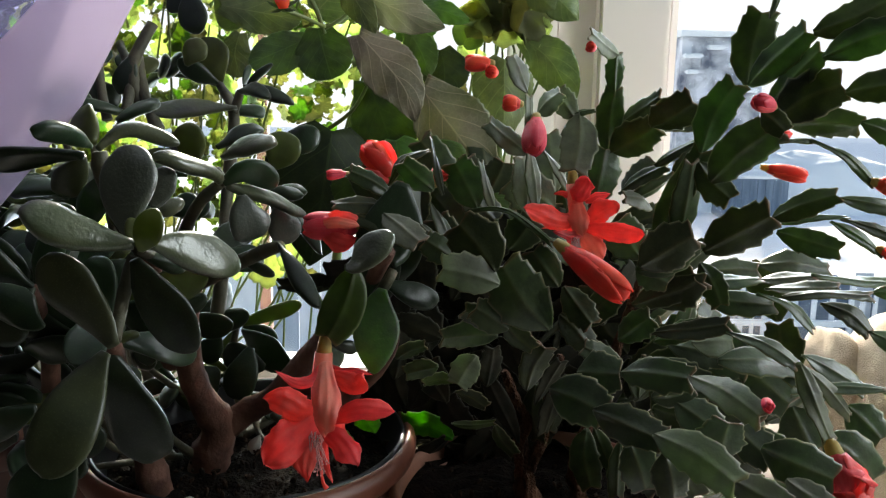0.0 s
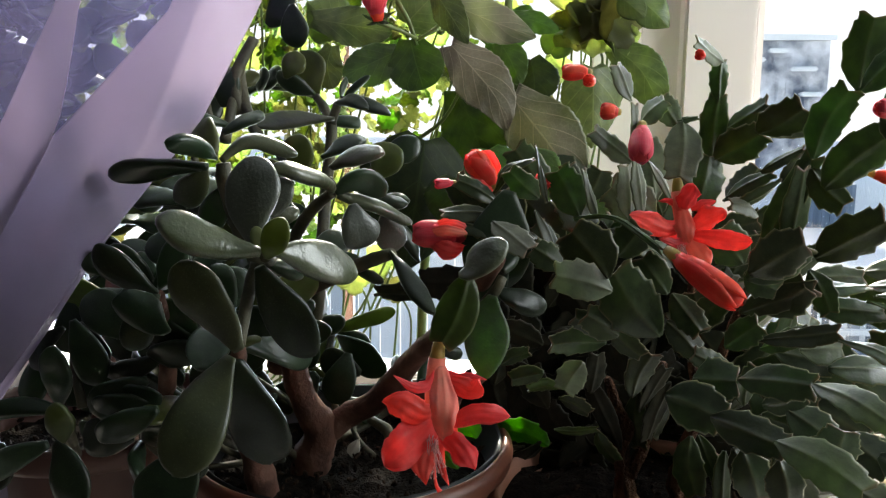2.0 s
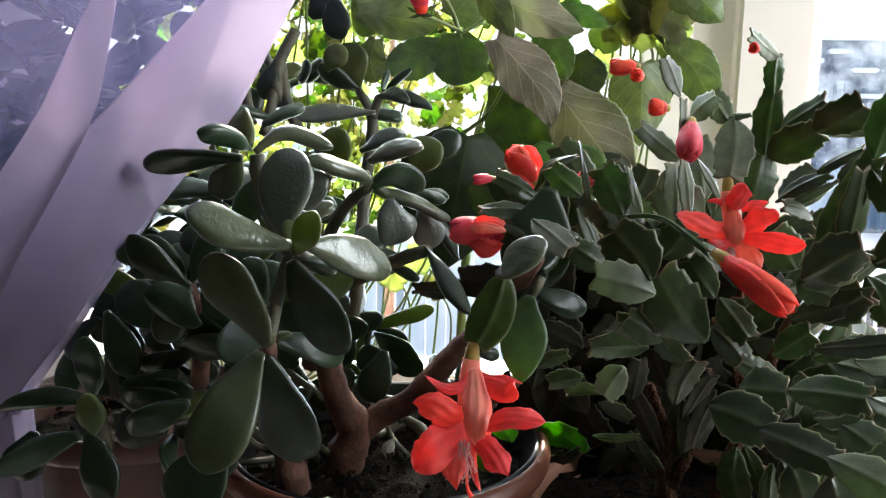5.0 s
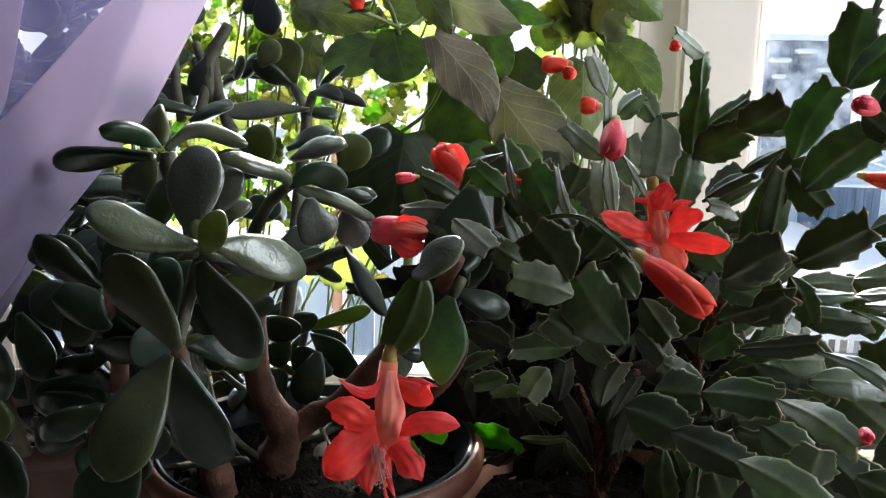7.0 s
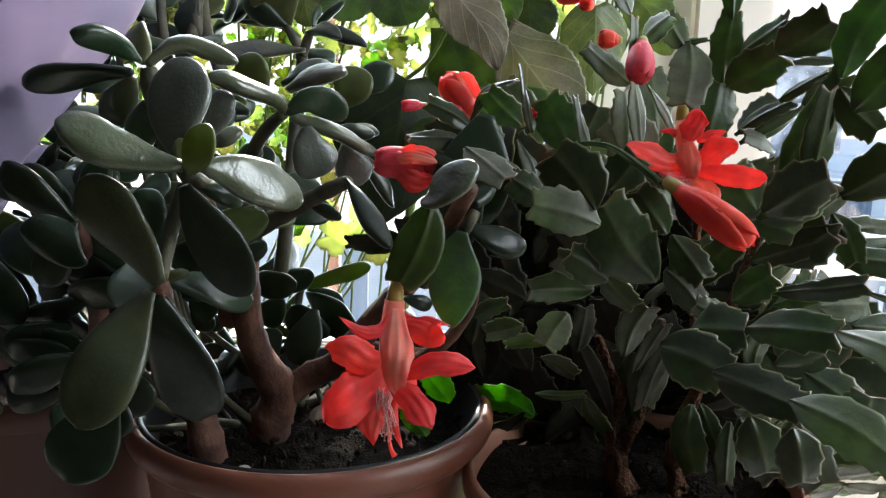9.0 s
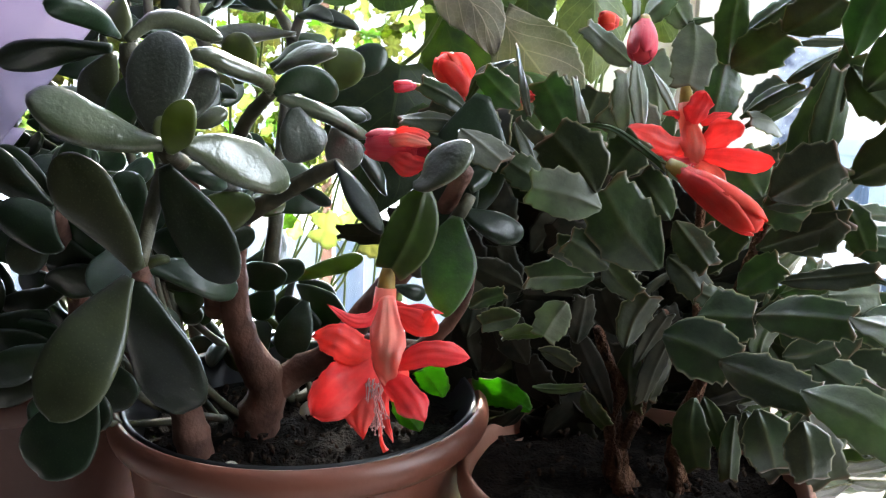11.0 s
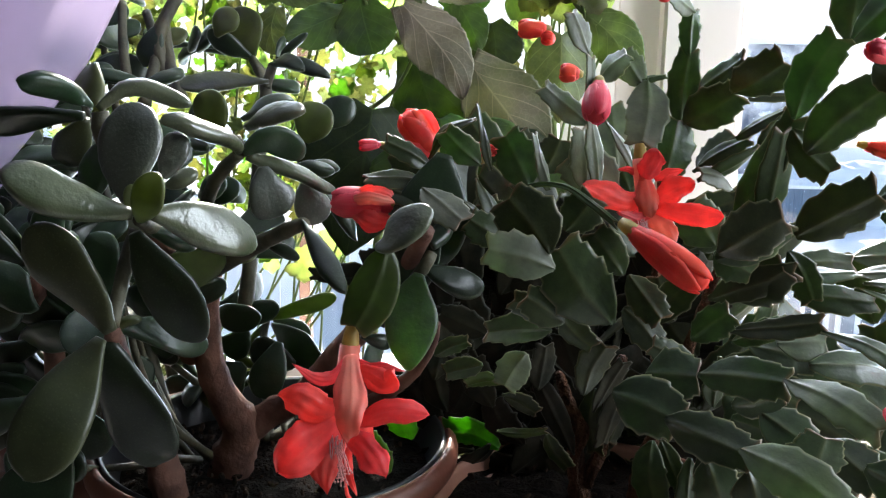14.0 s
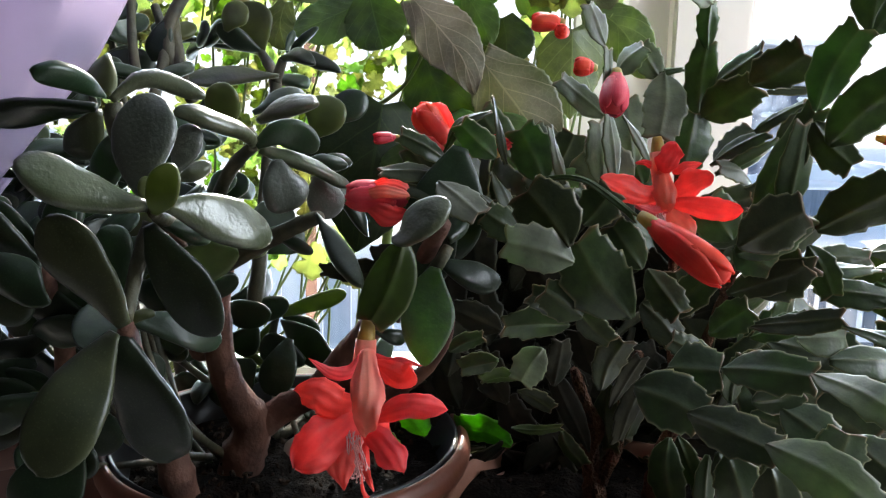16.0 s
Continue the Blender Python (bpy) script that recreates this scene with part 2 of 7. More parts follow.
def streaky(m, c_mid, amount=.28):
    """Paler lengthwise streaks along a petal."""
    n, l = m.node_tree.nodes, m.node_tree.links
    p = n["Principled BSDF"]
    uv = n.new("ShaderNodeUVMap")
    mp = n.new("ShaderNodeMapping")
    mp.inputs["Scale"].default_value = (1.0, 7, 1)
    tex = n.new("ShaderNodeTexNoise")
    tex.inputs["Scale"].default_value = 1.6
    tex.inputs["Detail"].default_value = 5
    l.new(uv.outputs[0], mp.inputs[0])
    l.new(mp.outputs[0], tex.inputs[0])
    ramp = n.new("ShaderNodeValToRGB")
    ramp.color_ramp.elements[0].position, ramp.color_ramp.elements[1].position = .45, .72
    l.new(tex.outputs[0], ramp.inputs[0])
    mix = n.new("ShaderNodeMix")
    mix.data_type = "RGBA"
    old = p.inputs["Base Color"].links[0].from_socket
    fac = n.new("ShaderNodeMath")
    fac.operation = "MULTIPLY"
    fac.inputs[1].default_value = amount
    l.new(ramp.outputs[0], fac.inputs[0])
    l.new(fac.outputs[0], mix.inputs[0])
    l.new(old, mix.inputs[6])
    mix.inputs[7].default_value = (*c_mid, 1)
    l.new(mix.outputs[2], p.inputs["Base Color"])


streaky(M_PETAL, (0.92, 0.42, 0.34))
M_PETAL_PALE = leafy("cactus_petal_pale_base", (0.86, 0.20, 0.14), (0.90, 0.30, 0.22), 0.42, (0.98, 0.34, 0.25), 0.5, scale=60, fine=500, bump=0.3, vary=0.08, dappled=0.85)
streaky(M_PETAL_PALE, (0.92, 0.42, 0.30), .10)


def pale_middle(m, c_mid):
    """A pale band along the middle of a petal that fades towards its edges and its tip."""
    n, l = m.node_tree.nodes, m.node_tree.links
    p = n["Principled BSDF"]
    uv = n.new("ShaderNodeUVMap")
    sep = n.new("ShaderNodeSeparateXYZ")
    l.new(uv.outputs[0], sep.inputs[0])
    band = n.new("ShaderNodeValToRGB")
    band.color_ramp.elements[0].position, band.color_ramp.elements[1].position = .12, .90
    band.color_ramp.elements[0].color = band.color_ramp.elements[1].color = (0, 0, 0, 1)
    e = band.color_ramp.elements.new(.5)
    e.color = (.8, .8, .8, 1)
    l.new(sep.outputs[1], band.inputs[0])
    mix = n.new("ShaderNodeMix")
    mix.data_type = "RGBA"
    old = p.inputs["Base Color"].links[0].from_socket
    l.new(band.outputs[0], mix.inputs[0])
    l.new(old, mix.inputs[6])
    mix.inputs[7].default_value = (*c_mid, 1)
    l.new(mix.outputs[2], p.inputs["Base Color"])


pale_middle(M_PETAL_PALE, (0.95, 0.50, 0.34))
M_BUD = leafy("cactus_bud", (0.82, 0.042, 0.026), (0.90, 0.125, 0.065), 0.48, (0.98, 0.10, 0.06), 0.50, scale=70, fine=500, bump=0.1, vary=0.08, dappled=0.85)
M_BUD_PINK = leafy("pink_cactus_bud", (0.78, 0.030, 0.065), (0.86, 0.085, 0.125), 0.50, (0.95, 0.15, 0.20), 0.4, scale=60, fine=500, bump=0.3, vary=0.08, dappled=0.85)
streaky(M_BUD, (0.90, 0.24, 0.16))
streaky(M_BUD_PINK, (0.92, 0.42, 0.44))
M_NECK = leafy("flower_neck", (0.30, 0.22, 0.05), (0.42, 0.28, 0.07), 0.45, (0.6, 0.4, 0.08), 0.3, vary=0.1)
M_STAMEN = leafy("stamen", (0.80, 0.46, 0.44), (0.86, 0.62, 0.58), 0.5, (0.9, 0.5, 0.45), 0.4, vary=0.05)
M_STEM_GREEN = leafy("green_stem", (0.10, 0.14, 0.04), (0.16, 0.19, 0.06), 0.5, (0.3, 0.4, 0.05), 0.15)
M_BARK = plain("jade_bark", (0.085, 0.040, 0.029), (0.20, 0.095, 0.064), 0.75, 60, 0.5, 0.002, fine=260, spec=0.3)
M_WOODY = plain("old_cactus_stem", (0.040, 0.018, 0.011), (0.17, 0.082, 0.045), 0.95, 220, 1.0, 0.004, stretch=(1, 1, 0.12), fine=500, spec=0.2)
M_TWIG = plain("green_brown_twig", (0.040, 0.040, 0.022), (0.085, 0.075, 0.040), 0.6, 70, 0.4, 0.0015, fine=300)
M_TERRA = plain("terracotta_plastic", (0.16, 0.052, 0.031), (0.21, 0.072, 0.044), 0.42, 14, 0.15, 0.001, fine=300)
# Lighter terracotta: the sun on the cactus pot is put into its colour.
M_TERRA_LIT = plain("sunlit_terracotta_plastic", (0.26, 0.115, 0.075), (0.34, 0.16, 0.105), 0.40, 14, 0.15, 0.001, fine=300)
M_TERRA_DARK = plain("brown_plastic_pot", (0.085, 0.034, 0.024), (0.12, 0.048, 0.034), 0.5, 14, 0.15, 0.001, fine=300)
M_LINER = plain("black_plastic_liner", (0.012, 0.012, 0.013), (0.022, 0.022, 0.024), 0.35, 20, 0.15, 0.001)
M_SOIL = plain("potting_soil", (0.005, 0.004, 0.003), (0.018, 0.013, 0.010), 0.95, 140, 1.0, 0.004, fine=500, spec=0.1)
M_CRUMB = plain("soil_crumb", (0.008, 0.006, 0.005), (0.045, 0.028, 0.018), 0.95, 300, 0.6, 0.002, spec=0.1)
M_FRAME = plain("window_frame_paint", (0.86, 0.785, 0.73), (0.89, 0.82, 0.77), 0.36, 6, 0.06, 0.001, fine=120)
M_DRY = plain("dry_leaf_skin", (0.42, 0.40, 0.32), (0.58, 0.55, 0.46), 0.7, 60, 0.4, 0.001)
M_SILL = plain("sill_paint", (0.50, 0.48, 0.45), (0.58, 0.56, 0.52), 0.4, 8, 0.1, 0.001, fine=150)
M_WALL = plain("room_wall_paper", (0.085, 0.070, 0.055), (0.11, 0.092, 0.072), 0.85, 12, 0.2, 0.001, fine=200)
M_CEIL = plain("ceiling_paint", (0.50, 0.49, 0.48), (0.54, 0.53, 0.52), 0.9, 9, 0.1, 0.001)
M_FLOOR = plain("laminate_floor", (0.12, 0.07, 0.04), (0.17, 0.10, 0.055), 0.5, 8, 0.2, 0.001, stretch=(8, 1, 1))
M_CHARTREUSE = plain("chartreuse_plastic", (0.55, 0.58, 0.12), (0.62, 0.65, 0.16), 0.45, 12, 0.1, 0.001)
M_SNOW = plain("snow", (0.80, 0.83, 0.87), (0.88, 0.90, 0.93), 0.9, 0.35, 0.6, 0.3)
M_FENCE = plain("weathered_fence_boards", (0.70, 0.73, 0.77), (0.80, 0.82, 0.85), 0.85, 2.0, 0.3, 0.01, stretch=(4, 4, 0.3))
M_FENCE_DARK = plain("dark_fence_boards", (0.40, 0.45, 0.52), (0.50, 0.54, 0.60), 0.9, 2.0, 0.3, 0.01, stretch=(4, 4, 0.3))
M_SHED = plain("blue_shed_boards", (0.10, 0.14, 0.20), (0.17, 0.22, 0.29), 0.9, 1.5, 0.3, 0.02, stretch=(5, 5, 0.4))
M_PICKET_TAN = plain("bare_wood_pickets", (0.52, 0.42, 0.28), (0.66, 0.54, 0.38), 0.85, 3.0, 0.3, 0.01, stretch=(4, 4, 0.3))
M_HOUSE = plain("snow_dusted_blue_render", (0.12, 0.14, 0.19), (0.74, 0.76, 0.82), 0.9, 1.5, 0.3, 0.02)
M_STAKE = plain("wooden_glazing_bar", (0.10, 0.045, 0.025), (0.15, 0.07, 0.04), 0.6, 25, 0.3, 0.001, stretch=(6, 6, 0.4))
M_PLUSH = plain("beige_plush", (0.62, 0.46, 0.32), (0.76, 0.60, 0.45), 0.95, 90, 0.7, 0.002, fine=900)


def glass_mat():
    m, n, l, p = mat_base("window_glass")
    tr = n.new("ShaderNodeBsdfTransparent")
    gl = n.new("ShaderNodeBsdfGlossy")
    gl.inputs["Roughness"].default_value = 0.02
    fr = n.new("ShaderNodeFresnel")
    fr.inputs[0].default_value = 1.45
    mix = n.new("ShaderNodeMixShader")
    l.new(fr.outputs[0], mix.inputs[0])
    l.new(tr.outputs[0], mix.inputs[1])
    l.new(gl.outputs[0], mix.inputs[2])
    l.new(mix.outputs[0], n["Material Output"].inputs[0])
    return m


def sheer_mat(name, colour, cover):
    """Thin woven voile: part of the light passes between the threads."""
    m, n, l, p = mat_base(name)
    tc = n.new("ShaderNodeTexCoord")
    tex = n.new("ShaderNodeTexNoise")
    tex.inputs["Scale"].default_value = 14
    tex.inputs["Detail"].default_value = 5
    l.new(tc.outputs["Object"], tex.inputs[0])
    mr = n.new("ShaderNodeMapRange")
    mr.inputs["To Min"].default_value, mr.inputs["To Max"].default_value = cover - 0.07, cover + 0.07
    l.new(tex.outputs[0], mr.inputs[0])
    df = n.new("ShaderNodeBsdfDiffuse")
    df.inputs[0].default_value = (*colour, 1)
    tl = n.new("ShaderNodeBsdfTranslucent")
    tl.inputs[0].default_value = (*colour, 1)
    both = n.new("ShaderNodeMixShader")
    both.inputs[0].default_value = 0.6
    l.new(df.outputs[0], both.inputs[1])
    l.new(tl.outputs[0], both.inputs[2])
    tr = n.new("ShaderNodeBsdfTransparent")
    tr.inputs[0].default_value = (0.93, 0.92, 0.97, 1)
    mix = n.new("ShaderNodeMixShader")
    l.new(mr.outputs[0], mix.inputs[0])
    l.new(tr.outputs[0], mix.inputs[1])
    l.new(both.outputs[0], mix.inputs[2])
    l.new(mix.outputs[0], n["Material Output"].inputs[0])
    return m


M_GLASS = glass_mat()
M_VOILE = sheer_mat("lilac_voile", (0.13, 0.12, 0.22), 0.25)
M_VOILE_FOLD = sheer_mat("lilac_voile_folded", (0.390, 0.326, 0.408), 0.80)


# ---------------------------------------------------------------- helpers
def thing(name, at, label, category, group="", kind=""):
    ob = new(name)
    ob.location = at
    return tagged(ob, label, category, group, kind)


def attach(ob, parent):
    ob.parent = parent
    if parent.type == "EMPTY":
        ob.matrix_parent_inverse = Matrix.Translation(-parent.location)
    return ob


def finish(name, bm, material, smooth=True):
    me = bpy.data.meshes.new(name)
    bm.normal_update()
    bm.to_mesh(me)
    bm.free()
    me.materials.append(material)
    if smooth:
        me.shade_smooth()
    return me


def part(name, bm, material, parent=None, label="", smooth=True):
    ob = new(name, finish(name, bm, material, smooth))
    if parent:
        attach(ob, parent)
    if label:
        tagged(ob, label)
    return ob


def box(bm, lo, hi, bevel=0.0):
    r = bmesh.ops.create_cube(bm, size=1)
    for v in r["verts"]:
        v.co = Vector([lo[i] + (v.co[i] + 0.5) * (hi[i] - lo[i]) for i in range(3)])
    if bevel:
        edges = list({e for v in r["verts"] for e in v.link_edges})
        bmesh.ops.bevel(bm, geom=edges, offset=bevel, segments=2, affect="EDGES")
    return bm


def boxed(lo, hi, bevel=0.0):
    return box(bmesh.new(), lo, hi, bevel)


def sheet(place, thick, us, vs):
    """A closed thin body: place(u, v) gives a point and the normal there, thick(u, v) its half thickness."""
    bm = bmesh.new()
    uv = bm.loops.layers.uv.new("UVMap")
    top, low = [], []
    for u in us:
        a, b = [], []
        for v in vs:
            p, nrm = place(u, v)
            h = thick(u, v)
            a.append(bm.verts.new(p + nrm * h))
            b.append(bm.verts.new(p - nrm * h))
        top.append(a)
        low.append(b)
    nu, nv = len(us), len(vs)

    def quad(q, coords):
        try:
            fc = bm.faces.new(q)
        except ValueError:
            return
        for lp, c in zip(fc.loops, coords):
            lp[uv].uv = c

    for i in range(nu - 1):
        for j in range(nv - 1):
            cs = [(us[i], vs[j] / 2 + .5), (us[i + 1], vs[j] / 2 + .5), (us[i + 1], vs[j + 1] / 2 + .5), (us[i], vs[j + 1] / 2 + .5)]
            quad((top[i][j], top[i + 1][j], top[i + 1][j + 1], top[i][j + 1]), cs)
            quad((low[i][j + 1], low[i + 1][j + 1], low[i + 1][j], low[i][j]), cs[::-1])
        for j in (0, nv - 1):
            e = (us[i], vs[j] / 2 + .5)
            q = (low[i][j], low[i + 1][j], top[i + 1][j], top[i][j])
            quad(q if j == 0 else q[::-1], [e] * 4)
    for i in (0, nu - 1):
        for j in range(nv - 1):
            e = (us[i], vs[j] / 2 + .5)
            q = (top[i][j], top[i][j + 1], low[i][j + 1], low[i][j])
            quad(q if i == 0 else q[::-1], [e] * 4)
    return bm


def leaf_frame(base, tip, tilt):
    """Axis, side and face directions of a leaf; tilt turns its face from the room upwards, in degrees."""
    axis = tip - base
    length = axis.length
    axis = axis / length
    face = Vector((0, -1, 0))
    face = face - axis * face.dot(axis)
    if face.length < 0.25:
        face = Vector((0, 0, 1)) - axis * axis.z
    face.normalize()
    side = axis.cross(face)
    sign = 1 if side.z > 0 else -1
    face = Matrix.Rotation(radians(tilt) * sign, 3, axis) @ face if abs(side.z) > 0.02 else Matrix.Rotation(radians(tilt), 3, axis) @ face
    return axis, axis.cross(face), face, length


def mm(x, y, z):
    return Vector((x, y, z)) / 1000


def interp(table, u):
    for (a, p), (b, q) in zip(table, table[1:]):
        if u <= b:
            k = (u - a) / (b - a) if b > a else 0
            return p + (q - p) * k
    return table[-1][1]


def sweep(points, tilt):
    """A smooth line through points (mm) with place, heading and face at each of 41 even steps; tilt turns the face upwards, in degrees."""
    pts = [mm(*p) for p in points]
    fine = []
    for i in range(len(pts) - 1):
        p0, p1, p2, p3 = pts[max(i - 1, 0)], pts[i], pts[i + 1], pts[min(i + 2, len(pts) - 1)]
        for k in range(16):
            t = k / 16
            fine.append(0.5 * ((2 * p1) + (p2 - p0) * t + (2 * p0 - 5 * p1 + 4 * p2 - p3) * t * t + (3 * p1 - p0 - 3 * p2 + p3) * t ** 3))
    fine.append(pts[-1])
    run = [0.0]
    for p, q in zip(fine, fine[1:]):
        run.append(run[-1] + (q - p).length)
    total, line, j = run[-1], [], 0
    for k in range(41):
        d = total * k / 40
        while j < len(run) - 2 and run[j + 1] < d:
            j += 1
        line.append(fine[j].lerp(fine[j + 1], min(1, (d - run[j]) / max(1e-9, run[j + 1] - run[j]))))
    heads = [(line[min(k + 1, 40)] - line[max(k - 1, 0)]).normalized() for k in range(41)]
    mid = heads[20]
    face = Vector((0, -1, 0)) - mid * -mid.y
    if face.length < 0.25:
        face = Vector((0, 0, 1)) - mid * mid.z
    face.normalize()
    side = mid.cross(face)
    face = Matrix.Rotation(radians(tilt) * (-1 if side.z < -0.02 else 1), 3, mid) @ face
    faces = [None] * 41
    for ks in (range(20, 41), range(20, -1, -1)):
        f = face
        for k in ks:
            f = (f - heads[k] * f.dot(heads[k])).normalized()
            faces[k] = f
    return line, heads, faces, total


def at_step(rows, u):
    x = min(40, max(0, u * 40))
    k = min(39, int(x))
    return rows[k].lerp(rows[k + 1], x - k)


def oval(u, belly, neck, point):
    """Half width of a leaf along its length: a narrow neck, a belly and a round or pointed end."""
    if u < belly:
        return neck + (1 - neck) * math.sin(math.pi / 2 * u / belly) ** 1.05
    k = (u - belly) / (1 - belly)
    return max(0.03, (1 - k ** 2.2) ** .5 * (1 - point) + (1 - k ** 1.5) * point)


ROUND_VS = [math.sin(math.pi / 2 * (i / 6 - 1)) for i in range(13)]


def jade_blade(parent, points, width, tilt=0, thick=6.6, skin=None, belly=.64, point=.12, cup=.12, wrinkle=1.5):
    """A plump leaf along a line of points (mm)."""
    line, heads, faces, total = sweep(points, tilt)
    w, th = width / 2000, thick / 2000
    rnd = random.Random(repr(points))
    ph, lift = rnd.uniform(0, 6), Vector((rnd.uniform(0, 9), rnd.uniform(0, 9), rnd.uniform(0, 9)))
    us = [0, .05, .12, .2, .3, .4, .5, .6, .68, .76, .83, .89, .935, .965, .985, 1]

    def place(u, v):
        c, h, f = at_step(line, u), at_step(heads, u), at_step(faces, u)
        hw = w * oval(u, belly, .2, point) * (1 + .03 * math.sin(u * 8 + ph + v * 2))
        p = c + h.cross(f) * (hw * v) + f * (cup * hw * v * v + .02 * total * math.sin(u * 6 + ph) * v)
        q = p * 55 + lift
        dent = .0009 * noise.noise(q) + .0005 * noise.noise(q * 2.7)
        dent += .0012 * noise.noise(q * 1.8 + h * 3) * max(0, (u - .72) / .28)
        return p + f * (wrinkle * dent), f

    def thick_at(u, v):
        end = min(1, .5 + 1.4 * u) * math.sqrt(max(0.02, 1 - max(0, (u - .55) / .45) ** 2.4))
        return th * end * math.sqrt(max(0, 1 - abs(v) ** 2.3)) + .0002

    return part("leaf", sheet(place, thick_at, us, ROUND_VS), skin or M_JADE, parent)


def jade_leaf(parent, base, tip, width, tilt=0, bend=0.06, young=False, waxy=False, thick=6.6):
    """A plump leaf between two points (mm), bowed towards its face."""
    b, t = Vector(base), Vector(tip)
    rnd = random.Random(repr(base) + "j")
    bow = leaf_frame(mm(*base), mm(*tip), tilt)[2] * ((t - b).length * bend * 1.2)
    sag = Vector((rnd.uniform(-.06, .06), 0, rnd.uniform(-.05, .05))) * (t - b).length
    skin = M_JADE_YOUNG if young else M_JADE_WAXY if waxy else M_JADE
    return jade_blade(parent, (base, tuple(b.lerp(t, .4) + bow + sag), tuple(b.lerp(t, .75) + bow * .7 + sag * .5), tip), width, tilt, thick, skin, rnd.uniform(.56, .7))


PAD_OUT = ((0, .16), (.05, .30), (.13, .56), (.22, .74), (.33, .90), (.415, 1.0), (.43, .94), (.54, 1.0), (.665, 1.03), (.68, .93), (.78, .88), (.885, .80), (.90, .72), (.955, .68), (.985, .66), (1, .52))


def pad_blade(parent, points, width, tilt=0, thick=2.2, skin=None, twist=0.0, teeth=2.1):
    """A flat jointed pad along a line of points (mm): a midrib, two or three shallow teeth a side and a blunt horned end."""
    line, heads, faces, total = sweep(points, tilt)
    w, th = width / 2000, thick / 2000
    rnd = random.Random(repr(points))
    ph = rnd.uniform(0, 6)
    tooth = [rnd.uniform(.5, 1.5) for _ in range(8)]
    shift = [rnd.uniform(-.05, .05), rnd.uniform(-.05, .05)]
    us = sorted({u for u, _ in PAD_OUT} | {.27, .48, .60, .73, .83, .93})
    vs = [-1, -.86, -.6, -.32, -.13, -.05, .05, .13, .32, .6, .86, 1]

    def place(u, v):
        c, h, f = at_step(line, u), at_step(heads, u), at_step(faces, u)
        if twist:
            f = Matrix.Rotation(twist * u, 3, h) @ f
        e = min(1, max(0, u + (shift[0 if v < 0 else 1] if .25 < u < .85 else 0)))
        smooth = interp(((0, .16), (.13, .54), (.3, .84), (.5, .97), (.66, .95), (.82, .82), (.95, .64), (1, .5)), e)
        hw = w * (smooth + (interp(PAD_OUT, e) - smooth) * tooth[int(u * 3.9) + (4 if v > 0 else 0)] * teeth)
        end = max(0, (u - .9) / .1) * total * (.03 * abs(v) ** 3 - .05 * (1 - abs(v)) ** 2)
        wave = .03 * total * math.sin(u * 5 + ph) * v + .0006 * noise.noise(c * 70 + Vector((v, ph, 0)))
        p = c + h * end + h.cross(f) * (hw * v) + f * (wave - .10 * hw * v * v)
        return p, f

    def thick_at(u, v):
        rib = math.exp(-(v / .12) ** 2)
        return th * (.30 + .95 * rib * (1 - .5 * u)) * (1 if abs(v) < .95 else .5) + .0001

    return part("pad", sheet(place, thick_at, us, vs), skin or M_PAD, parent)


def cactus_pad(parent, base, tip, width, tilt=0, bend=0.05, pale=False, young=False, lighter=False, old=False, thick=2.2, twist=0.0):
    """A pad between two points (mm), bowed towards its face; old picks the shade-dark skin."""
    b, t = Vector(base), Vector(tip)
    rnd = random.Random(repr(base) + "p")
    bow = leaf_frame(mm(*base), mm(*tip), tilt)[2] * ((t - b).length * bend)
    sway = Vector((rnd.uniform(-.05, .05), 0, rnd.uniform(-.05, .05))) * (t - b).length
    return pad_blade(parent, (base, tuple(b.lerp(t, .5) + bow + sway), tip), width, tilt, thick, M_PAD_YOUNG if young else M_PAD_PALE_LIT if pale else M_PAD_LIGHTER if lighter else M_PAD_SHADED if old else M_PAD, twist)


HIB_OUT = ((0, .30), (.04, .55), (.1, .78), (.2, .95), (.32, 1.0), (.45, .96), (.6, .82), (.75, .58), (.88, .31), (.96, .12), (1, .02))


def broad_leaf(parent, base, tip, width, tilt=0, bend=0.05, material=None, fold=0.28):
    base, tip = mm(*base), mm(*tip)
    ax, sd, fc, ln = leaf_frame(base, tip, tilt)
    w = width / 2000
    rnd = random.Random(repr(tuple(base)) + "h")
    ph = rnd.uniform(0, 6)
    us = [i / 26 for i in range(27)]
    vs = [-1, -.85, -.6, -.3, -.06, .06, .3, .6, .85, 1]

    def place(u, v):
        saw = (u * 13 + ph) % 1
        hw = w * interp(HIB_OUT, u) * (1 + .06 * (saw - .5) * (1 if u > .25 else 0) * abs(v) ** 4)
        heart = -.06 * ln * max(0, 1 - u / .12) * abs(v)
        ripple = .018 * ln * math.sin(u * 11 + ph + abs(v) * 2) * abs(v) ** 1.5
        p = base + ax * (ln * u + heart) + sd * (hw * v) + fc * (bend * ln * 4 * u * (1 - u) - fold * hw * abs(v) + ripple)
        return p, fc

    return part("leaf", sheet(place, lambda u, v: .00035, us, vs), material or M_HIB, parent)


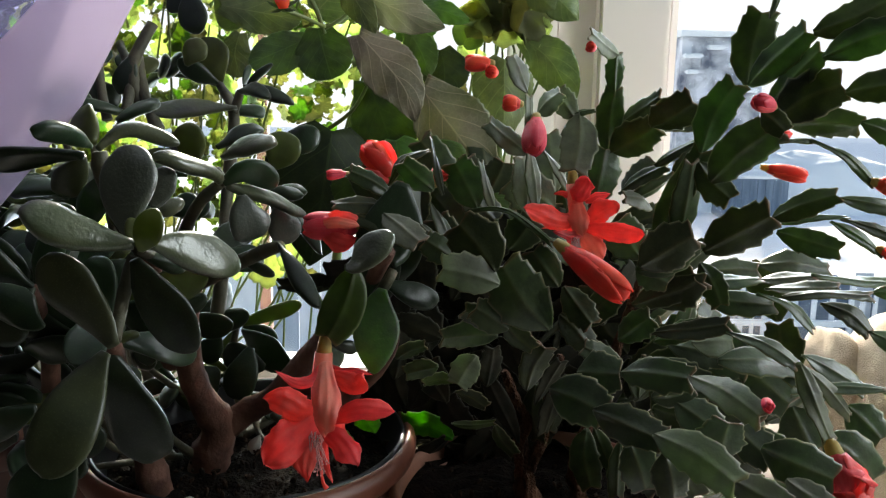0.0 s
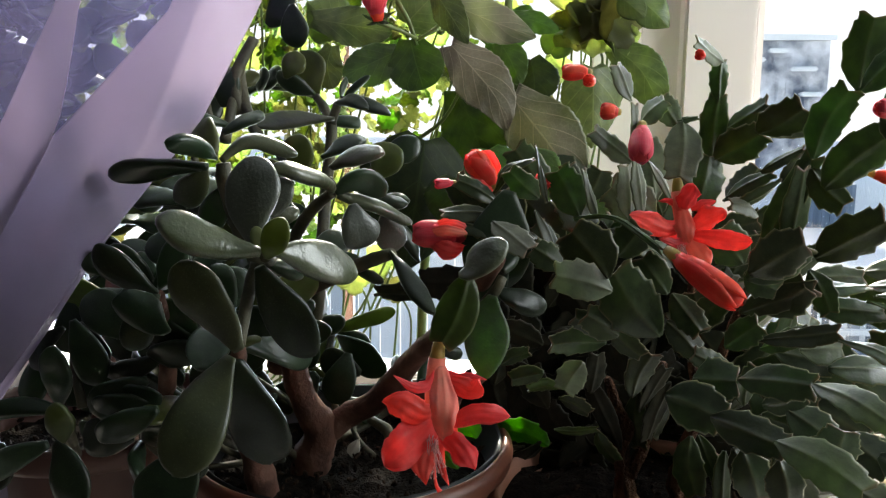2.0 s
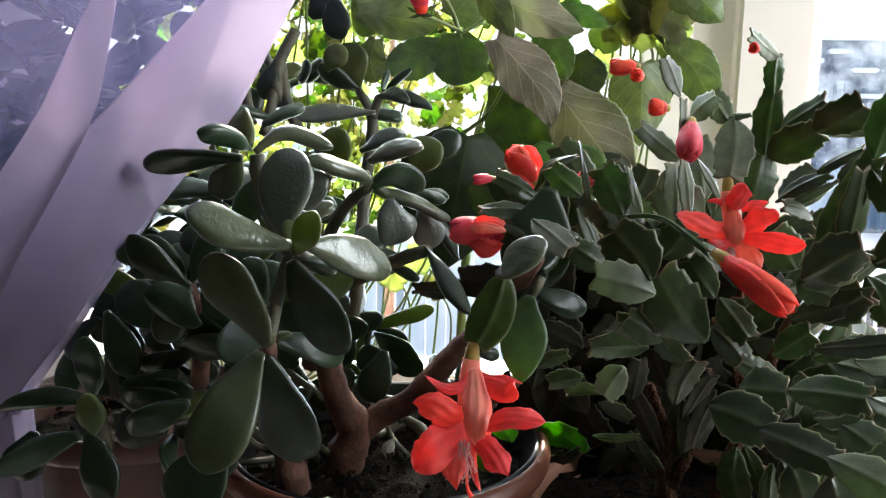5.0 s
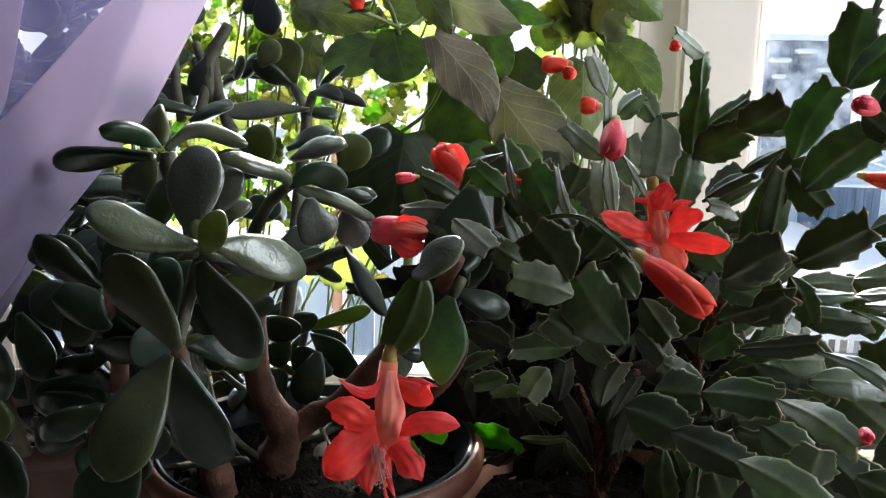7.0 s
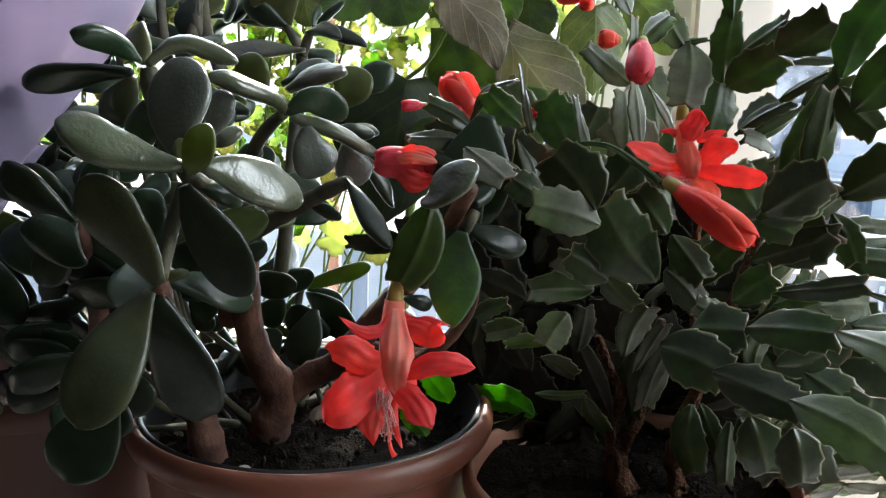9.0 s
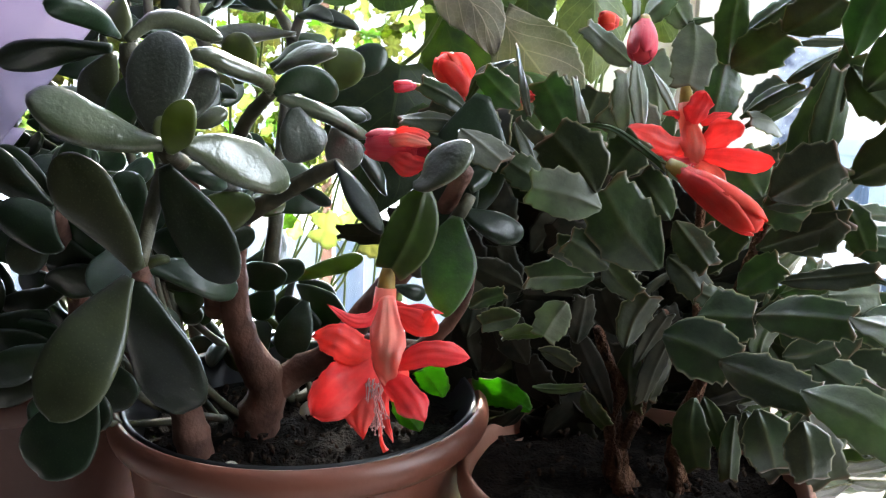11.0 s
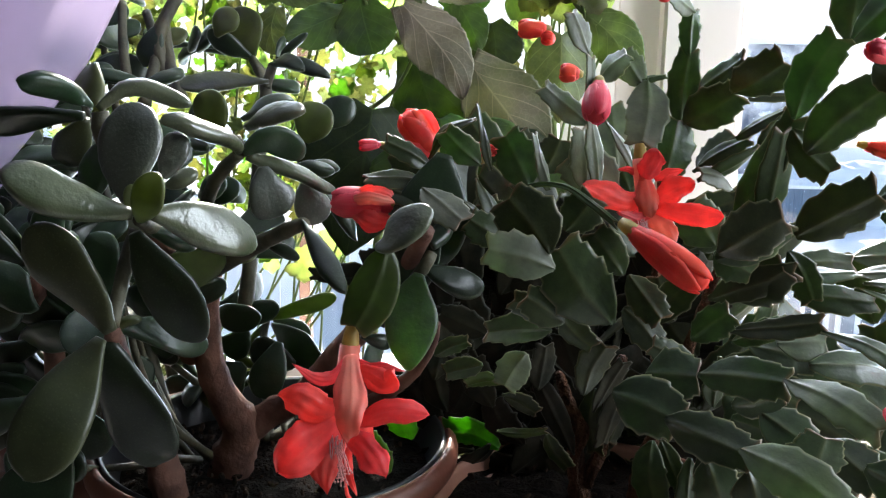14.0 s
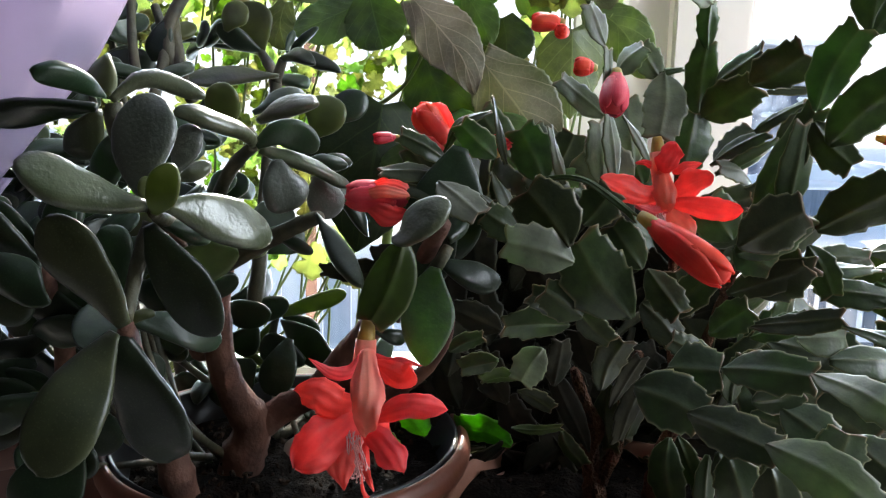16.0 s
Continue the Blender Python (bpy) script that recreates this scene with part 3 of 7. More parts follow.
def toothed_leaf(parent, points, width, tilt=0, skin=None, belly=.42, point=.5, fold=.16):
    """A thin broad leaf along a line of points (mm): heart-shaped foot, folded midrib, waved and toothed edge."""
    line, heads, faces, total = sweep(points, tilt)
    w = width / 2000
    ph = random.Random(repr(points)).uniform(0, 6)
    us = [i / 34 for i in range(35)]
    vs = [-1, -.93, -.8, -.55, -.28, -.06, .06, .28, .55, .8, .93, 1]

    def place(u, v):
        c, h, f = at_step(line, u), at_step(heads, u), at_step(faces, u)
        saw = (u * 14 + ph) % 1
        hw = w * oval(u, belly, .38, point) * (1 + .07 * (saw - .5) * (1 if u > .22 else 0) * abs(v) ** 5)
        heart = -.07 * total * max(0, 1 - u / .14) * abs(v)
        ripple = .020 * total * math.sin(u * 12 + ph + (2 if v > 0 else 0)) * abs(v) ** 1.5 + .010 * total * math.sin(u * 29 + ph * 2 - abs(v) * 5) * abs(v)
        return c + h * heart + h.cross(f) * (hw * v) + f * (ripple - fold * hw * abs(v)), f

    return part("leaf", sheet(place, lambda u, v: .00035, us, vs), skin or M_HIB, parent)


def tube_mesh(points, radii, sides=10, steps=6, rough=0.06, seed=1, rings=0):
    """A branch: a smooth round body along points (mm) with radii (mm)."""
    pts = [mm(*p) for p in points]
    rad = [r / 1000 for r in radii]
    path, rr = [], []
    for i in range(len(pts) - 1):
        p0, p1, p2, p3 = pts[max(i - 1, 0)], pts[i], pts[i + 1], pts[min(i + 2, len(pts) - 1)]
        for k in range(steps):
            t = k / steps
            path.append(0.5 * ((2 * p1) + (p2 - p0) * t + (2 * p0 - 5 * p1 + 4 * p2 - p3) * t * t + (3 * p1 - p0 - 3 * p2 + p3) * t ** 3))
            rr.append(rad[i] + (rad[i + 1] - rad[i]) * t)
    path.append(pts[-1])
    rr.append(rad[-1])
    bm = bmesh.new()
    prev, loops = None, []
    side = None
    for i, p in enumerate(path):
        d = (path[min(i + 1, len(path) - 1)] - path[max(i - 1, 0)]).normalized()
        if side is None:
            side = d.orthogonal().normalized()
        side = (side - d * side.dot(d)).normalized()
        up = d.cross(side)
        ring = []
        for k in range(sides):
            a = 2 * math.pi * k / sides
            r = rr[i] * (1 + rough * noise.noise(Vector((math.cos(a) * 2 + seed, math.sin(a) * 2, i * .35))) * 2)
            if rings and i % rings == 0:
                r *= 1.09
            ring.append(bm.verts.new(p + (side * math.cos(a) + up * math.sin(a)) * r))
        loops.append(ring)
    for a, b in zip(loops, loops[1:]):
        for k in range(sides):
            bm.faces.new((a[k], a[(k + 1) % sides], b[(k + 1) % sides], b[k]))
    bm.faces.new(loops[0][::-1])
    bm.faces.new(loops[-1])
    return bm


def stem(parent, points, radii, name="stem", material=None, sides=10, rough=0.06, rings=0, seed=1, label=""):
    return part(name, tube_mesh(points, radii, sides=sides, rough=rough, rings=rings, seed=seed), material or M_BARK, parent, label)


def lathe(profile, centre, sides=64, wobble=0.0):
    """A turned body from (radius, height) pairs round a vertical axis."""
    bm = bmesh.new()
    loops = []
    for r, z in profile:
        loops.append([bm.verts.new((centre[0] + r * math.cos(2 * math.pi * k / sides), centre[1] + r * math.sin(2 * math.pi * k / sides), z)) for k in range(sides)])
    for a, b in zip(loops, loops[1:]):
        for k in range(sides):
            bm.faces.new((a[k], a[(k + 1) % sides], b[(k + 1) % sides], b[k]))
    return bm


def petal(parent, start, axis, out, length, width, a0, a1, material, point=0.25, cup=0.2, open_to=None, turned=0.0):
    """A petal that leaves along axis and bends towards out, from a0 to a1 degrees; turned twists its face towards open_to."""
    us = [0, .08, .16, .25, .34, .43, .52, .61, .7, .78, .86, .92, .97, 1]
    vs = [-1, -.8, -.6, -.4, -.2, 0, .2, .4, .6, .8, 1]
    rnd = random.Random(repr(tuple(start)) + repr(a0) + repr(tuple(out)))
    ph = rnd.uniform(0, 6)
    pos, spine = start.copy(), []
    n = 60
    for i in range(n + 1):
        th = radians(a0 + (a1 - a0) * (i / n) ** 1.3)
        d = axis * math.cos(th) + out * math.sin(th)
        nr = out * math.cos(th) - axis * math.sin(th)
        if open_to is not None:
            k = turned * min(1, i / n * 2.5)
            q = open_to - d * open_to.dot(d)
            nr = nr * (1 - k) + q * k
            nr = (nr - d * nr.dot(d)).normalized()
        spine.append((pos.copy(), nr, d.cross(nr)))
        pos = pos + d * (length / n)

    def place(u, v):
        p, nr, side = spine[round(u * n)]
        hw = width / 2 * interp(((0, .38), (.2, .58), (.42, .84), (.62, 1.0), (.78, .94), (.88, .70), (.95, .36), (1, point * .3)), u)
        hw *= 1 + .11 * math.sin(u * 13 + ph * 2 + (1.7 if v > 0 else 0))
        fl = .14 * width * math.sin(u * 9 + ph + v * 2.4) * abs(v) * u
        crease = .022 * width * math.cos(v * 9 + ph) * math.sin(3.1 * u)
        return p + side * (hw * v) - nr * (cup * hw * v * v - fl - crease), nr

    return part("petal", sheet(place, lambda u, v: .0004 * (1 - .6 * v * v), us, vs), material, parent)


def flower_frame(base, tip):
    base, tip = mm(*base), mm(*tip)
    ax = tip - base
    ln = ax.length
    ax.normalize()
    e1 = Vector((1, 0, 0)) - ax * ax.x
    if e1.length < 0.3:
        e1 = Vector((0, 0, 1)) - ax * ax.z
    e1.normalize()
    e2 = ax.cross(e1)
    if e2.y > 0:
        e2 = -e2
    return base, ax, e1, e2, ln


def flower_tube(parent, base, ax, e1, e2, prof, material, name):
    bm = bmesh.new()
    loops = []
    for d, r in prof:
        loops.append([bm.verts.new(base + ax * d + (e1 * math.cos(k * math.pi / 6) + e2 * math.sin(k * math.pi / 6)) * r * (1 + .05 * math.sin(3 * k + d * 400))) for k in range(12)])
    for a, b in zip(loops, loops[1:]):
        for k in range(12):
            bm.faces.new((a[k], a[(k + 1) % 12], b[(k + 1) % 12], b[k]))
    bm.faces.new(loops[0][::-1])
    bm.faces.new(loops[-1])
    bmesh.ops.recalc_face_normals(bm, faces=bm.faces[:])
    return part(name, bm, material, parent)


def petal_sweep(parent, points, width, tilt=0, pale=False, belly=.55, point=.35):
    """A thin, ruffled petal along a line of points (mm), creased lengthwise, its edges curling."""
    line, heads, faces, total = sweep(points, tilt)
    w = width / 2000
    rnd = random.Random(repr(points))
    ph, curl, roll = rnd.uniform(0, 6), rnd.uniform(.1, .5), rnd.uniform(-.5, .5)
    us = [i / 22 for i in range(23)]
    vs = [-1, -.84, -.66, -.48, -.3, -.12, .12, .3, .48, .66, .84, 1]

    def place(u, v):
        c, h, f = at_step(line, u), at_step(heads, u), at_step(faces, u)
        hw = w * oval(u, belly, .42, point) * (1 + .08 * math.sin(u * 13 + ph + (2 if v > 0 else 0)) + .05 * u * math.sin(u * 41 + ph * 3 + v))
        rise = -.30 * hw * v * v - curl * total * max(0, u - .7) ** 2 + roll * hw * v * u * .5
        rise += .34 * w * math.sin(u * 11 + ph + v * 2.2) * abs(v) ** 1.5 * u
        rise += .075 * w * math.cos(v * 10 + ph + 1.5 * math.sin(u * 5)) * math.sin(3.1 * u)
        return c + h.cross(f) * (hw * v) + f * rise, f

    return part("petal", sheet(place, lambda u, v: .0003 * (1 - .6 * v * v), us, vs), M_PETAL_PALE if pale else M_PETAL, parent)


def flower_body(parent, base, tip, neck=.2, radius=4.0, stamens=30):
    """Neck, tube and stamen tuft of an open flower that hangs from base to tip (mm); its petals are added to it."""
    base, ax, e1, e2, ln = flower_frame(base, tip)
    r = radius / 1000
    fl = flower_tube(parent, base, ax, e1, e2, [(0, .6 * r), (.4 * neck * ln, .8 * r), (neck * ln, r), (neck * ln + .002, .9 * r)], M_NECK, "flower")
    tagged(fl, "open red flower with reflexed pointed petals")
    flower_tube(fl, base, ax, e1, e2, [((neck - .03) * ln, 1.05 * r), (.34 * ln, 1.25 * r), (.5 * ln, 1.1 * r), (.62 * ln, .9 * r)], M_PETAL_PALE, "flower_tube")
    bm = bmesh.new()
    rnd = random.Random(repr(tuple(base)))
    for k in range(stamens):
        a, rr = rnd.uniform(0, 6.283), rnd.uniform(.0006, .0038)
        o = e1 * math.cos(a) + e2 * math.sin(a)
        p0 = base + ax * (.55 * ln) + o * rr * .6
        p1 = base + ax * (ln * rnd.uniform(.86, 1.02)) + o * rr * 1.5
        q = tube_mesh([tuple(p0 * 1000), tuple((p0 + p1) * 500 + o * rnd.uniform(-.4, .6)), tuple(p1 * 1000)], [.2, .18, .18], 4, 2)
        m0 = bpy.data.meshes.new("tmp")
        q.to_mesh(m0)
        q.free()
        bm.from_mesh(m0)
        bpy.data.meshes.remove(m0)
        bmesh.ops.create_icosphere(bm, subdivisions=1, radius=.0005, matrix=Matrix.Translation(p1))
    part("stamen_tuft", bm, M_STAMEN, fl, "tuft of thin pale pink stamens")
    q = tube_mesh([tuple((base + ax * .6 * ln) * 1000), tuple((base + ax * ln + e1 * .003) * 1000), tuple((base + ax * 1.1 * ln + e1 * .006) * 1000)], [.8, .7, 1.5], 6, 3)
    part("pistil", q, M_PETAL, fl)
    return fl


def stamen_bundle(flower, start, end, spread, n, seed):
    """Loose filaments that hang from start to end (mm), each with a small pollen head."""
    rnd = random.Random(seed)
    bm = bmesh.new()
    p, q = Vector(start), Vector(end)
    for k in range(n):
        a = p + Vector((rnd.gauss(0, 1.2), rnd.gauss(0, .8), rnd.gauss(0, .8)))
        b = p.lerp(q, rnd.uniform(.75, 1.08)) + Vector((rnd.uniform(-spread, spread), rnd.uniform(-spread, spread) * .5, 0))
        c = a.lerp(b, .55) + Vector((rnd.uniform(-1.2, 1.2), rnd.uniform(-1, 1), 0))
        hair = tube_mesh([tuple(a), tuple(c), tuple(b)], [.26, .24, .22], 4, 3)
        m0 = bpy.data.meshes.new("tmp")
        hair.to_mesh(m0)
        hair.free()
        bm.from_mesh(m0)
        bpy.data.meshes.remove(m0)
        bmesh.ops.create_icosphere(bm, subdivisions=1, radius=.00055, matrix=Matrix.Translation(b / 1000))
    return part("stamen_tuft", bm, M_STAMEN, flower, "loose pale pink stamens hanging free")


def half_flower(parent, base, tip, width, open_deg=18, pale=False):
    """A flower whose petals are still folded over each other."""
    base, ax, e1, e2, ln = flower_frame(base, tip)
    w = width / 1000
    fl = flower_tube(parent, base, ax, e1, e2, [(0, .0024), (.08 * ln, .0038), (.24 * ln, .0045), (.34 * ln, w * .26), (.6 * ln, w * .36), (.85 * ln, w * .3), (.95 * ln, w * .14)], M_NECK if not pale else M_BUD_PINK, "flower")
    tagged(fl, "half-open red flower with folded petals")
    for tier, (u, n, lp) in enumerate(((.24, 4, .60), (.34, 5, .66))):
        for k in range(n):
            a = 2 * math.pi * (k + .5 * tier) / n + .7
            out = e1 * math.cos(a) + e2 * math.sin(a)
            petal(fl, base + ax * (u * ln) + out * (w * .2), ax, out, lp * ln, w * .85, 22 if tier else open_deg, -12 if tier else open_deg - 8, M_PETAL if not pale else M_BUD_PINK, cup=.38)
    return fl


def closed_bud(parent, base, tip, width, pink=False, name="bud", neck=True):
    base, ax, e1, e2, ln = flower_frame(base, tip)
    w = width / 2000
    bd = flower_tube(parent, base, ax, e1, e2, [(0, w * .35), (.1 * ln, w * .5), (.3 * ln, w * .62), (.42 * ln, w * .75)], M_NECK if neck else M_BUD, name)
    tagged(bd, "closed red flower bud")
    prof = ((.15, .52), (.3, .72), (.45, .90), (.65, 1.0), (.82, .94), (.92, .78), (1.0, .42))
    skin = M_BUD_PINK if pink else M_BUD
    flower_tube(bd, base, ax, e1, e2, [(d * ln, r * w) for d, r in prof], skin, "bud_core")
    rnd = random.Random(repr(tuple(base)))
    for k in range(5):
        a0, d0, lift = 2 * math.pi * k / 5 + rnd.uniform(-.2, .2), rnd.uniform(.16, .34), .0002 + .00015 * (k % 3)
        skew = rnd.uniform(-.35, .35)

        def place(u, v):
            d = d0 + (1.01 - d0) * u
            hw = interp(((0, .70), (.3, 1.0), (.7, .92), (.9, .60), (1, .12)), u)
            a = a0 + hw * v + skew * u
            o = e1 * math.cos(a) + e2 * math.sin(a)
            return base + ax * (d * ln) + o * (interp(prof, d) * w + lift + .0005 * u * u * (1 - v * v) + .10 * w * u ** 4), o

        part("petal", sheet(place, lambda u, v: .0003 * (1 - .7 * v * v), [q / 10 for q in range(11)], [-1, -.7, -.35, 0, .35, .7, 1]), skin, bd)
    return bd


# leaves that the sun reaches through gaps in the foliage behind them
SUNLIT = [mm(-8, 562, 1028), mm(-27, 414, 1112), mm(-118, 628, 1078), mm(-69, 684, 1224), mm(14, 665, 1219)]


def in_gap(p, radius):
    """True where a leaf at p would shade one of the sunlit leaves."""
    for s in SUNLIT:
        d = p - s
        along = d.dot(SUN_FROM)
        if along > .004 and (d - SUN_FROM * along).length < radius:
            return True
    return False


# ---------------------------------------------------------------- room shell and window
SILL = 0.84
WY = 0.86                     # inner face of the window frame


def slab(name, lo, hi, material, label, category, bevel=0.0):
    return tagged(part(name, boxed(lo, hi, bevel), material, smooth=False), label, category, kind="structure")


slab("floor", (-1.9, -3.4, -0.12), (1.9, 1.05, 0.0), M_FLOOR, "brown laminate floor of the room", "floor")
slab("ceiling", (-1.9, -3.4, 2.90), (1.9, 1.05, 3.02), M_CEIL, "white painted ceiling of the room", "ceiling")
slab("wall_west", (-2.05, -3.4, -0.12), (-1.9, 1.05, 3.02), M_WALL, "plain beige papered side wall", "wall")
# this wall's opening is unseen, cut to let the side fill lamp in
bm = bmesh.new()
box(bm, (0.98, -3.4, -0.12), (1.13, 1.05, 1.12))
box(bm, (0.98, -3.4, 2.00), (1.13, 1.05, 3.02))
box(bm, (0.98, -3.4, 1.12), (1.13, -0.10, 2.00))
box(bm, (0.98, 0.74, 1.12), (1.13, 1.05, 2.00))
tagged(part("wall_east", bm, M_WALL, smooth=False), "plain beige papered side wall with an added unseen opening", "wall", kind="structure")
slab("wall_south", (-2.05, -3.55, -0.12), (2.05, -3.4, 3.02), M_WALL, "plain beige papered wall behind the viewer", "wall")
bm = bmesh.new()
box(bm, (-1.9, 0.80, 0.0), (1.9, 1.05, SILL - 0.04))
box(bm, (-1.9, 0.80, SILL - 0.04), (-0.60, 1.05, 2.90))
box(bm, (0.85, 0.80, SILL - 0.04), (1.9, 1.05, 2.90))
box(bm, (-0.60, 0.80, 2.15), (0.85, 1.05, 2.90))
tagged(part("wall_north", bm, M_WALL, smooth=False), "beige window wall with a wide opening", "wall", kind="structure")
slab("window_sill", (-0.95, 0.16, SILL - 0.035), (0.95, 0.858, SILL), M_SILL, "wide white window sill holding the plant pots", "window sill", 0.006)

window = thing("window_1", (0, WY + .05, SILL), "cream painted two-sash window with clear glass", "window", kind="structure")


def bar(name, lo, hi, bevel=0.003, material=None, label=""):
    return part(name, boxed(lo, hi, bevel), material or M_FRAME, window, label, smooth=False)


bar("bottom_frame", (-0.60, WY + .004, SILL + .001), (0.85, WY + .10, SILL + .055))
bar("top_frame", (-0.60, WY + .004, 2.09), (0.85, WY + .10, 2.15))
bar("left_frame", (-0.60, WY + .004, SILL + .055), (-0.56, WY + .10, 2.09))
bar("right_frame", (0.79, WY + .004, SILL + .055), (0.85, WY + .10, 2.09))
bar("mullion", (0.108, WY + .012, SILL + .055), (0.150, WY + .10, 2.09))
# right sash, standing proud of the mullion
bar("sash_stile", (0.146, WY - .012, SILL + .057), (0.213, WY + .05, 2.087))
bar("sash_bead", (0.2135, WY + .004, SILL + .125), (0.2245, WY + .05, 2.02), 0.004)
bar("sash_stile", (0.735, WY - .012, SILL + .057), (0.789, WY + .05, 2.087))
bar("sash_rail", (0.2135, WY - .010, SILL + .057), (0.7345, WY + .05, SILL + .122))
bar("sash_rail", (0.2135, WY - .010, 2.025), (0.7345, WY + .05, 2.087))
# left sash
bar("sash_stile", (0.060, WY - .006, SILL + .057), (0.1075, WY + .05, 2.087))
bar("sash_stile", (-0.559, WY - .006, SILL + .057), (-0.515, WY + .05, 2.087))
bar("sash_rail", (-0.5145, WY - .004, SILL + .057), (0.0595, WY + .05, SILL + .118))
bar("sash_rail", (-0.5145, WY - .004, 2.025), (0.0595, WY + .05, 2.087))
bar("glazing_bar", (-0.199, WY + .085, SILL + .055), (-0.187, WY + .10, 2.09), 0.001, M_STAKE, "thin brown wooden bar")
for nm, x0, x1 in (("pane", -0.515, 0.060), ("pane", 0.2235, 0.735)):
    p = part(nm, boxed((x0, WY + .030, SILL + .11), (x1, WY + .034, 2.03)), M_GLASS, window, "clear window glass", smooth=False)
    p.visible_shadow = False


# ---------------------------------------------------------------- outside
def haze_mat():
    m, n, l, p = mat_base("winter_distance")
    tc = n.new("ShaderNodeTexCoord")
    tex = n.new("ShaderNodeTexNoise")
    tex.inputs["Scale"].default_value = 0.30
    tex.inputs["Detail"].default_value = 2.5
    l.new(tc.outputs["Object"], tex.inputs[0])
    sep = n.new("ShaderNodeSeparateXYZ")
    l.new(tc.outputs["Object"], sep.inputs[0])

    def op(kind, a, b=0.0):
        q = n.new("ShaderNodeMath")
        q.operation = kind
        for i, v in enumerate((a, b)):
            if isinstance(v, (int, float)):
                q.inputs[i].default_value = v
            else:
                l.new(v, q.inputs[i])
        return q.outputs[0]

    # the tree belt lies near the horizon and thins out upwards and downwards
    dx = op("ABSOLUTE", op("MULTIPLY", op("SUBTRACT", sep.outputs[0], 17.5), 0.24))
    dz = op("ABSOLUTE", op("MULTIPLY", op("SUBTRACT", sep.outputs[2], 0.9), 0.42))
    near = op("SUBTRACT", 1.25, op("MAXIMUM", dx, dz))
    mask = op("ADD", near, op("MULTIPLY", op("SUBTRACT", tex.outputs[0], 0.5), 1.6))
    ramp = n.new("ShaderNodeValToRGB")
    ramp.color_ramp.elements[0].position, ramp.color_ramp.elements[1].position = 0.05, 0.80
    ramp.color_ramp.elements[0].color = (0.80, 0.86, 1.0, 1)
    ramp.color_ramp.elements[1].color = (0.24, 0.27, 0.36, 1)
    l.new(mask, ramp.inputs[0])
    # The emission stands in for daylight on the distance.
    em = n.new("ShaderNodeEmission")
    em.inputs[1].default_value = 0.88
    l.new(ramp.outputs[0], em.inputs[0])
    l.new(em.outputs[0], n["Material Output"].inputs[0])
    return m


